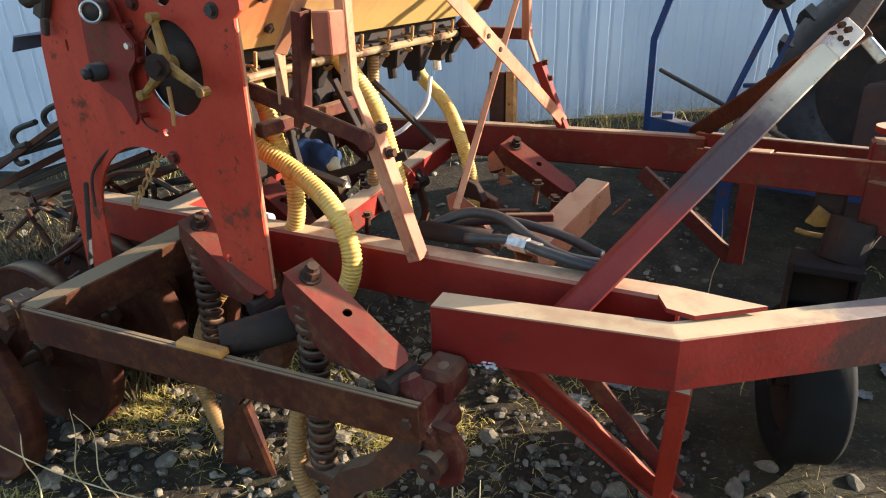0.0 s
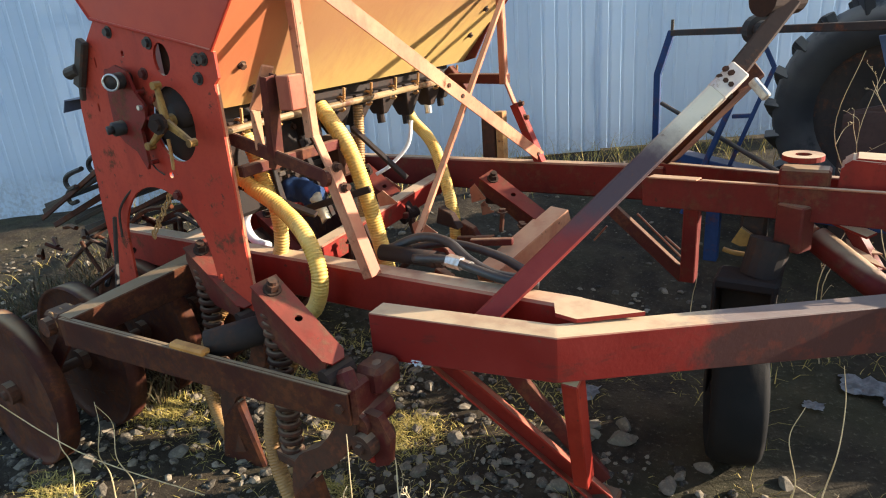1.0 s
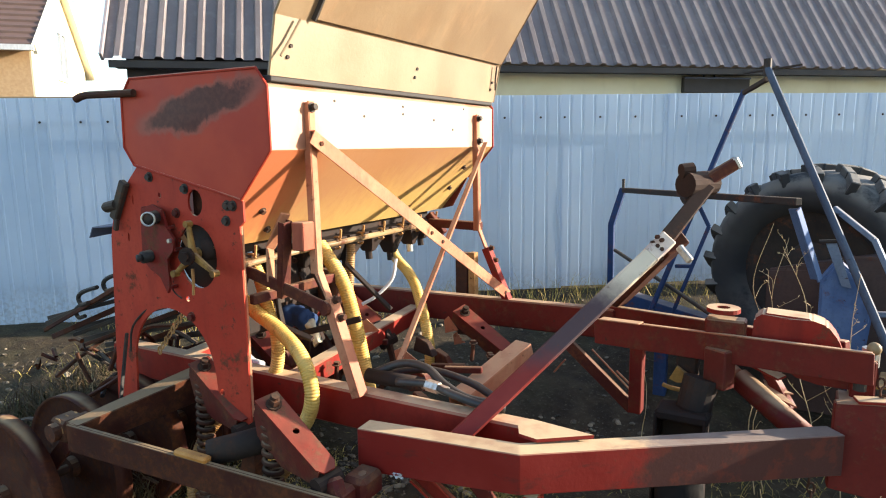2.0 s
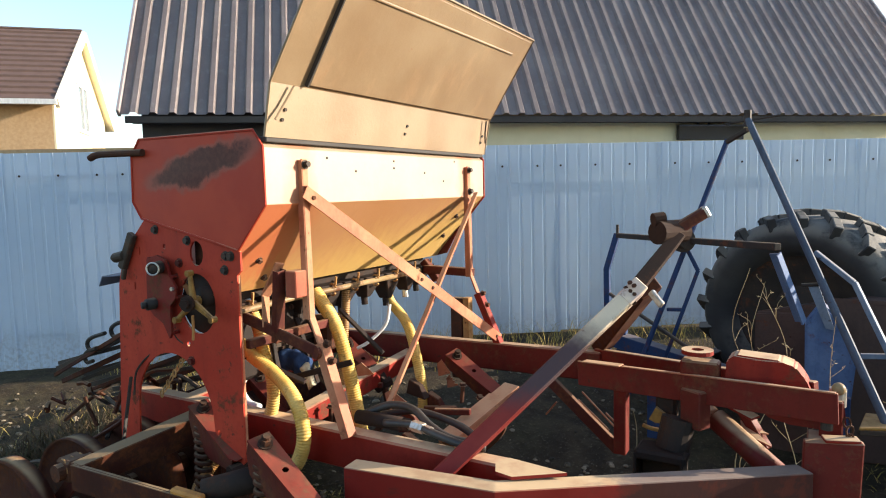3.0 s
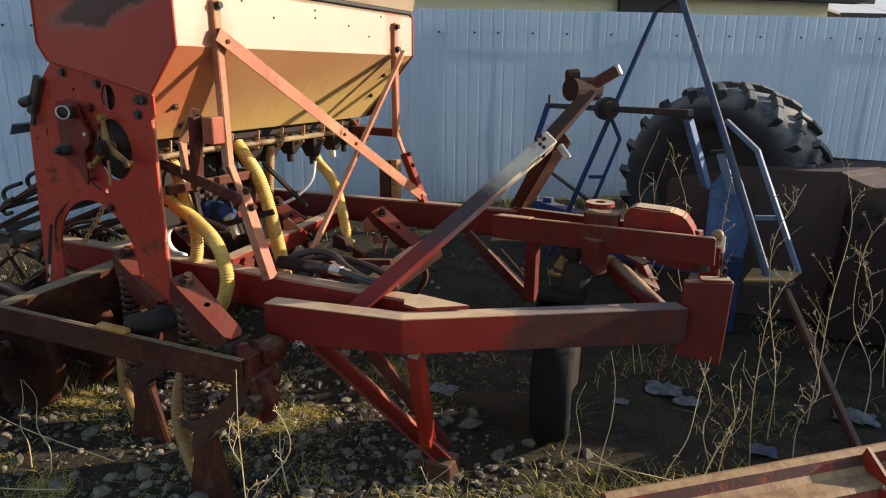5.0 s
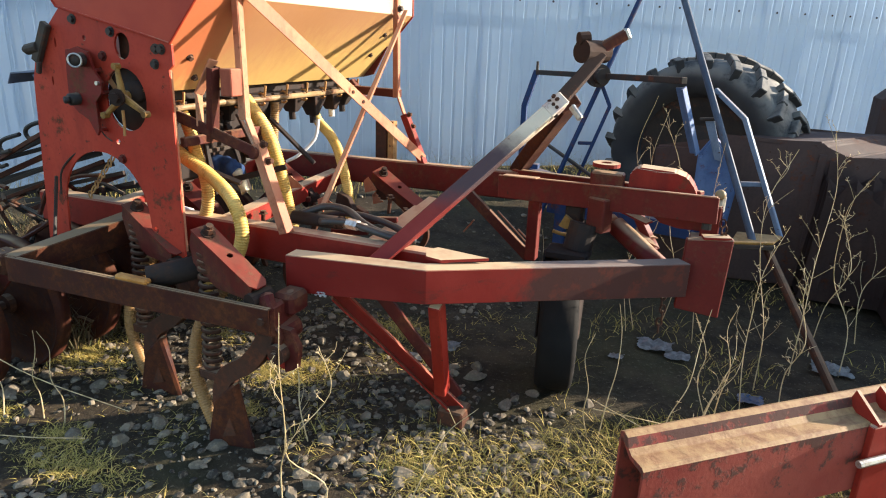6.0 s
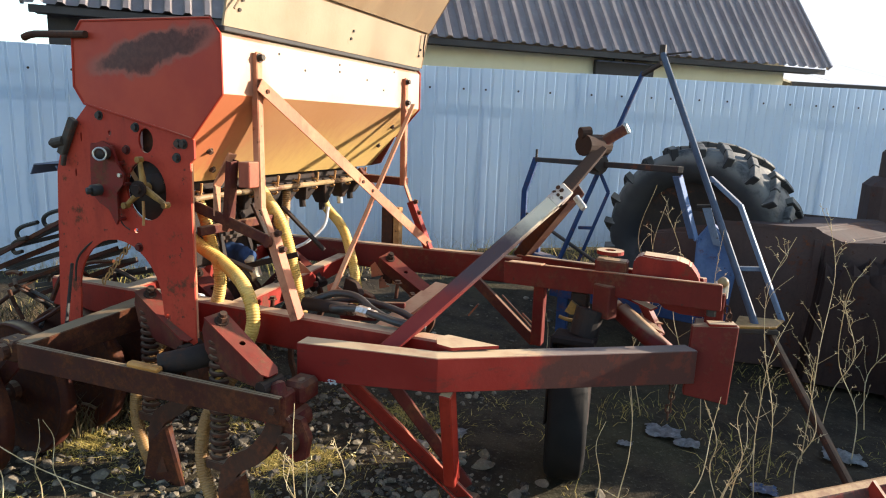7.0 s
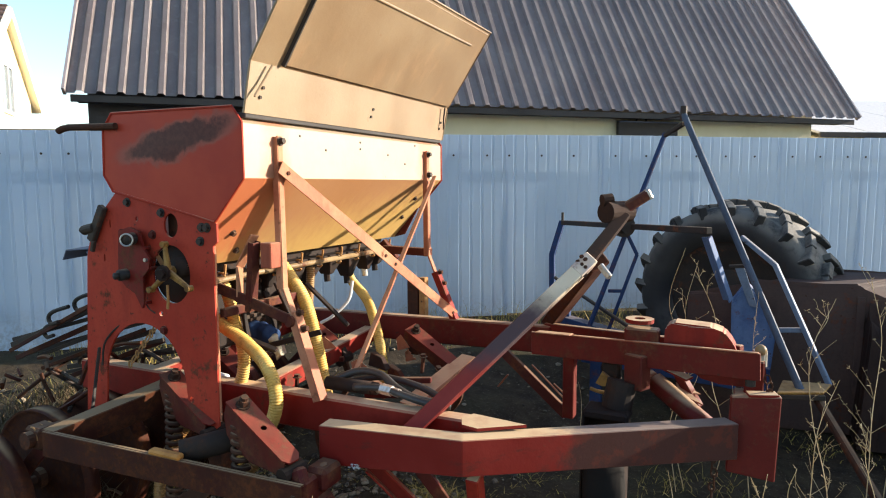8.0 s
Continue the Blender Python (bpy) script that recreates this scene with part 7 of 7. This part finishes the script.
# ---- plants, stones and litter ----
def stalk(name, foot, lean, height, twigs, seed, label, mat=STALK, r=0.0030, bend=0.1):
    """A dry weed stalk: a tapered bent stem with side twigs and seed heads."""
    rnd = random.Random(seed)
    f = Vector((foot[0], foot[1], ground_z(foot[0], foot[1]) - 0.02))
    tip = f + Vector((lean[0], lean[1], height))
    way = [f]
    for u in (0.28, 0.52, 0.78):
        way.append(f.lerp(tip, u) + Vector((rnd.uniform(-bend, bend), rnd.uniform(-bend, bend), 0)) * height * 0.55)
    line = curve(way + [tip], 6)
    bm = B()
    n = len(line)
    tube(bm, line, r, 6, [r * (1 - 0.7 * k / n) for k in range(n)])
    root = thing(name, f, label, "weed", "dry weeds")
    part("stem", bm, mat, root)
    for k in range(twigs):
        u = rnd.uniform(0.22, 0.99)
        a = line[int(u * (n - 1))]
        l = height * rnd.uniform(0.05, 0.19) * (1.3 - u * 0.7)
        ang = rnd.uniform(0, 2 * math.pi)
        b = a + Vector((math.cos(ang) * l * 0.55, math.sin(ang) * l * 0.55, l * rnd.uniform(0.4, 1.1)))
        bm = B()
        c = a.lerp(b, 0.5) + Vector((rnd.uniform(-1, 1), rnd.uniform(-1, 1), rnd.uniform(-0.3, 1))) * l * 0.2
        tl = curve([a, c, b], 4)
        tube(bm, tl, r * 0.4, 5, [r * 0.4 * (1 - 0.5 * j / len(tl)) for j in range(len(tl))])
        for j in range(rnd.randint(2, 5)):
            e = tl[rnd.randint(len(tl) // 2, len(tl) - 1)]
            g = e + Vector((rnd.uniform(-1, 1), rnd.uniform(-1, 1), rnd.uniform(-0.2, 1))) * 0.014
            rod(bm, e, g, r * 0.2, 4, r * 0.5)
        part("twig", bm, mat, root)
    return root


STALKS = (
    ((0.80, 1.45), (0.0, 0.02), 0.86, 6, 1), ((0.84, 1.47), (0.10, 0.0), 0.78, 4, 2), ((0.55, 1.95), (-0.1, 0.05), 0.6, 3, 3), ((1.62, 2.55), (-0.02, 0.0), 0.52, 0, 4),
    ((1.66, 2.57), (0.02, 0.02), 0.66, 1, 5), ((1.05, 1.55), (0.28, 0.3), 0.46, 2, 6), ((1.92, 2.55), (0.12, 0.25), 0.62, 3, 7), ((2.25, 3.05), (0.06, 0.1), 0.95, 10, 8),
    ((2.32, 3.35), (0.0, 0.15), 1.25, 14, 9), ((2.5, 3.6), (0.0, 0.2), 1.3, 16, 10), ((2.42, 3.15), (0.02, 0.1), 0.72, 12, 11), ((2.62, 3.9), (0.15, 0.1), 1.1, 14, 12),
    ((1.62, 3.75), (0.0, 0.05), 1.42, 6, 13), ((1.66, 3.8), (0.03, 0.0), 1.36, 5, 14), ((1.80, 3.95), (-0.14, 0.1), 1.28, 8, 15), ((2.0, 3.8), (0.0, 0.1), 1.2, 8, 16),
    ((-0.75, 1.52), (-0.18, 0.1), 0.46, 1, 17), ((-0.6, 1.60), (-0.05, 0.05), 0.42, 1, 18), ((-0.5, 1.62), (-0.08, 0.0), 0.45, 0, 19), ((-1.3, 2.2), (-0.1, 0.1), 0.55, 4, 20),
    ((-1.6, 2.3), (0.08, 0.0), 0.6, 5, 21), ((-2.2, 2.9), (0.1, 0.0), 0.7, 5, 22), ((-1.9, 2.5), (-0.1, 0.0), 0.6, 4, 23), ((2.75, 3.7), (-0.1, 0.1), 1.0, 8, 24), ((2.9, 4.2), (0.05, 0.1), 1.15, 10, 25),
    ((0.98, 4.02), (0.01, -0.03), 0.52, 0, 33),
    ((2.06, 2.78), (0.10, 0.12), 0.50, 4, 34), ((2.12, 2.80), (0.03, 0.10), 0.62, 7, 35), ((2.10, 2.95), (-0.16, 0.08), 0.58, 5, 36), ((2.0, 2.7), (0.2, 0.15), 0.42, 4, 37), ((1.02, 1.52), (0.0, 0.0), 0.2, 0, 26), ((1.12, 1.6), (0.02, 0.0), 0.24, 0, 27), ((1.3, 1.75), (0.02, 0.0), 0.22, 0, 28), ((0.9, 1.35), (0.12, 0.05), 0.36, 4, 29),
)
for foot, lean, hgt, tw, sd in STALKS:
    stalk("dry_weed", foot, lean, hgt, tw + tw // 3, sd, "dry straw-coloured weed stalk standing in the yard" if tw > 1 else "bare dry weed stem standing in the yard", bend=0.14)
for p, q, sd in (((1.60, 2.70), (2.15, 2.45), 1), ((1.62, 2.62), (1.95, 2.75), 2), ((-0.95, 1.35), (-0.25, 1.75), 3), ((-0.5, 1.35), (-0.28, 1.55), 4)):
    a, b = Vector((*p, ground_z(*p) + 0.10)), Vector((*q, ground_z(*q) + 0.03))
    if sd == 3:
        a.z, b.z = 0.62, 0.05
    bm = tube(B(), curve([a, a.lerp(b, 0.5) + Vector((0.02, -0.03, -0.045 if sd == 3 else 0.02)), b], 6), 0.0021, 6)
    lone("fallen_stalk", bm, STALK, "dry broken stalk lying on the ground", "stalk", "fallen stalks")


def stone_mesh(rnd, r, sub=1):
    """A flat broken stone: a ball flattened and cut by a few planes."""
    bm = bmesh.new()
    bmesh.ops.create_icosphere(bm, subdivisions=sub, radius=r)
    cuts = [(Vector((rnd.uniform(-1, 1), rnd.uniform(-1, 1), rnd.uniform(-0.3, 1))).normalized(), rnd.uniform(0.48, 0.78) * r) for _ in range(9)]
    sx, sy, sz = rnd.uniform(0.8, 1.35), rnd.uniform(0.65, 1.1), rnd.uniform(0.35, 0.6)
    for v in bm.verts:
        for n, lim in cuts:
            over = v.co.dot(n) - lim
            if over > 0:
                v.co -= n * over
        k = 1.0 + rnd.uniform(-0.05, 0.05)
        v.co = Vector((v.co.x * sx * k, v.co.y * sy * k, v.co.z * sz * k))
    return bm


def build_stones():
    rnd = random.Random(3)
    protos = []
    for k in range(24):
        bm = stone_mesh(rnd, 1.0)
        bm.verts.ensure_lookup_table()
        protos.append(([v.co.copy() for v in bm.verts], [[v.index for v in f.verts] for f in bm.faces]))
        bm.free()
    verts, faces = [], []

    def put(x, y, r, sink=0.25):
        vs, fs = protos[rnd.randrange(len(protos))]
        m = Euler((rnd.uniform(-0.4, 0.4), rnd.uniform(-0.4, 0.4), rnd.uniform(0, 6.28))).to_matrix()
        o = Vector((x, y, ground_z(x, y) + r * 0.3 * (1 - sink)))
        n = len(verts)
        verts.extend([o + (m @ v) * r for v in vs])
        faces.extend([[i + n for i in f] for f in fs])

    for k in range(16000):
        x, y = rnd.gauss(0.3, 1.9), rnd.gauss(2.2, 1.5)
        dense = 0.5 + 0.8 * noise.noise(Vector((x * 1.1, y * 1.1, 7.0))) - 0.62 * smooth(0.7, 1.3, x) * smooth(2.0, 2.5, y) - 0.3 * smooth(1.0, 2.0, x) - 0.45 * smooth(2.6, 3.6, y)
        if rnd.random() > dense + 0.25:
            continue
        put(x, y, rnd.choice((0.008, 0.010, 0.013, 0.017, 0.023, 0.031)) * rnd.uniform(0.8, 1.25))
    me = bpy.data.meshes.new("gravel")
    me.from_pydata([tuple(v) for v in verts], [], faces)
    me.materials.append(STONE)
    tagged(new("gravel", me), "loose pale limestone gravel strewn over dark earth", "gravel", kind="stuff")
    # larger stones, one by one
    spots = [(-0.12, 1.80, 0.05), (-0.17, 1.62, 0.05), (0.985, 2.80, 0.06), (-0.37, 1.56, 0.045), (0.72, 1.72, 0.04), (0.50, 1.50, 0.04), (1.02, 1.95, 0.045), (0.62, 1.98, 0.035)]
    for k in range(64):
        spots.append((rnd.uniform(-1.2, 1.6), rnd.uniform(1.15, 2.9), rnd.uniform(0.028, 0.046)))
    for x, y, r in spots:
        bm = stone_mesh(rnd, r * 1.15, 3)
        ob = lone("stone", bm, STONE, "pale angular limestone lying on the earth", "stone", "yard stones")
        ob.matrix_basis = Matrix.Translation((x, y, ground_z(x, y) + r * 0.22)) @ Euler((rnd.uniform(-0.3, 0.3), rnd.uniform(-0.3, 0.3), rnd.uniform(0, 6.28))).to_matrix().to_4x4()


build_stones()


def build_grass():
    rnd = random.Random(9)
    verts, faces = [], []

    def blade(x, y, h, w, lean):
        z = ground_z(x, y) - 0.005
        a = rnd.uniform(0, 6.283)
        dx, dy = math.cos(a) * w, math.sin(a) * w
        b = rnd.uniform(0, 6.283)
        lx, ly = math.cos(b) * lean * h, math.sin(b) * lean * h
        n = len(verts)
        verts.extend([(x - dx, y - dy, z), (x + dx, y + dy, z), (x + lx * 0.35 + dx * 0.7, y + ly * 0.35 + dy * 0.7, z + h * 0.6), (x + lx * 0.35 - dx * 0.7, y + ly * 0.35 - dy * 0.7, z + h * 0.6), (x + lx, y + ly, z + h * 0.9)])
        faces.extend([(n, n + 1, n + 2, n + 3), (n + 3, n + 2, n + 4)])

    def field(n, x0, x1, y0, y1, dens, hmin, hmax, lean):
        for _ in range(n):
            x, y = rnd.uniform(x0, x1), rnd.uniform(y0, y1)
            if rnd.random() < dens(x, y):
                h = rnd.uniform(hmin, hmax)
                blade(x, y, h, rnd.uniform(0.0012, 0.003), lean * rnd.uniform(0.4, 1.6))

    clump = lambda x, y, s=2.0, o=0.0: noise.noise(Vector((x * s + o, y * s, 4.0)))
    # matted dry grass in the foreground, thin tufts between the stones, rough grass at the bank and the harrow
    field(90000, 0.6, 5.5, -1.5, 3.1, lambda x, y: smooth(0.75, 1.15, x + clump(x, y) * 0.5) * smooth(2.55, 2.2, y - (x - 1.3) * 0.6 + clump(x, y, 4.0) * 0.25) * (1.0 - smooth(0.6, 2.6, math.hypot(x - 1.5, y - 1.7) + clump(x, y, 1.2) * 0.9)), 0.02, 0.065, 1.7)
    field(17000, -1.6, 1.2, 0.7, 3.6, lambda x, y: smooth(0.0, 0.4, clump(x, y, 2.6, 5.0)), 0.012, 0.045, 2.0)
    field(30000, -1.8, 1.3, 0.7, 3.8, lambda x, y: 0.12 + 0.6 * clump(x, y, 1.3, 2.0), 0.006, 0.02, 4.0)
    field(6000, -3.4, -0.9, 1.9, 4.4, lambda x, y: 0.12, 0.03, 0.13, 1.0)
    field(12000, -4.5, 3.5, 3.6, 9.2, lambda x, y: smooth(-1.1, -0.35, (Vector((x, y, 0)) - FA).dot(FN)) * (1 if (Vector((x, y, 0)) - FA).dot(FN) < -0.03 else 0), 0.06, 0.26, 0.7)
    field(7000, 1.4, 3.6, 2.4, 5.0, lambda x, y: 0.1 + clump(x, y), 0.02, 0.09, 1.3)
    # straw tufts among the stones, placed on the sun patches so these look brighter
    for cx, cy, rx, ry, n in ((-0.20, 1.42, 0.26, 0.10, 1300), (-0.95, 2.07, 0.22, 0.12, 1500), (0.06, 2.36, 0.24, 0.10, 1800), (0.18, 2.52, 0.16, 0.08, 900), (-0.87, 1.52, 0.14, 0.08, 700), (0.12, 2.05, 0.10, 0.06, 400), (-0.40, 1.55, 0.12, 0.06, 500), (0.40, 3.14, 0.22, 0.12, 900), (-0.5, 2.65, 0.2, 0.1, 600), (1.05, 1.97, 0.16, 0.1, 900)):
        for _ in range(n):
            x, y = rnd.gauss(cx, rx * 0.55), rnd.gauss(cy, ry * 0.55)
            blade(x, y, rnd.uniform(0.008, 0.034), rnd.uniform(0.0012, 0.003), rnd.uniform(0.8, 3.0))
    me = bpy.data.meshes.new("grass")
    me.from_pydata(verts, [], faces)
    me.materials.append(STRAW)
    tagged(new("grass", me), "matted dry yellow-green grass on the yard", "grass", kind="stuff")


build_grass()


def build_brush():
    """Dead brown weeds grown up through the harrow."""
    rnd = random.Random(17)
    verts, faces = [], []
    for _ in range(5200):
        x, y = rnd.uniform(-2.7, -0.98), rnd.uniform(1.98, 3.1)
        h = rnd.uniform(0.08, 0.42) * (0.6 + 0.6 * abs(noise.noise(Vector((x * 3, y * 3, 1)))))
        a, b, w = rnd.uniform(0, 6.28), rnd.uniform(0, 6.28), rnd.uniform(0.002, 0.006)
        dx, dy, l = math.cos(a) * w, math.sin(a) * w, h * rnd.uniform(0.2, 1.1)
        z, n = ground_z(x, y), len(verts)
        mx, my = x + math.cos(b) * l * 0.4, y + math.sin(b) * l * 0.4
        verts.extend([(x - dx, y - dy, z), (x + dx, y + dy, z), (mx + dx * 0.7, my + dy * 0.7, z + h * 0.65), (mx - dx * 0.7, my - dy * 0.7, z + h * 0.65), (x + math.cos(b) * l, y + math.sin(b) * l, z + h)])
        faces.extend([(n, n + 1, n + 2, n + 3), (n + 3, n + 2, n + 4)])
    me = bpy.data.meshes.new("dead_brush")
    me.from_pydata(verts, [], faces)
    me.materials.append(mat_blades("dead_brown_weeds", (0.075, 0.050, 0.030), (0.12, 0.085, 0.045), (0.05, 0.055, 0.022)))
    tagged(new("dead_brush", me), "dead brown weeds grown through the harrow", "weeds", kind="stuff")


build_brush()


def build_litter():
    rnd = random.Random(21)
    spots = ((1.80, 3.60, 0.10, SCRAP), (1.93, 3.52, 0.07, SCRAP), (1.62, 3.35, 0.04, SCRAP), (2.72, 3.75, 0.10, SCRAP), (2.55, 3.05, 0.07, GREY_BLUE), (0.72, 3.05, 0.08, SCRAP), (0.62, 2.85, 0.05, SCRAP), (2.3, 3.2, 0.06, BLUE))
    for x, y, r, mat in spots:
        bm = B()
        n = 7
        vs = [[bm.verts.new((x + (i / n - 0.5) * 2 * r * rnd.uniform(0.85, 1.1), y + (j / n - 0.5) * 1.5 * r * rnd.uniform(0.85, 1.1), ground_z(x, y) + 0.012 + r * 0.35 * abs(noise.noise(Vector((i * 0.7 + x, j * 0.7 + y, 1.0)))))) for i in range(n + 1)] for j in range(n + 1)]
        for j in range(n):
            for i in range(n):
                bm.faces.new((vs[j][i], vs[j][i + 1], vs[j + 1][i + 1], vs[j + 1][i]))
        bmesh.ops.solidify(bm, geom=bm.faces[:], thickness=0.002)
        lone("plastic_scrap", bm, mat, "crumpled scrap of pale plastic on the ground", "scrap", "yard litter")


build_litter()
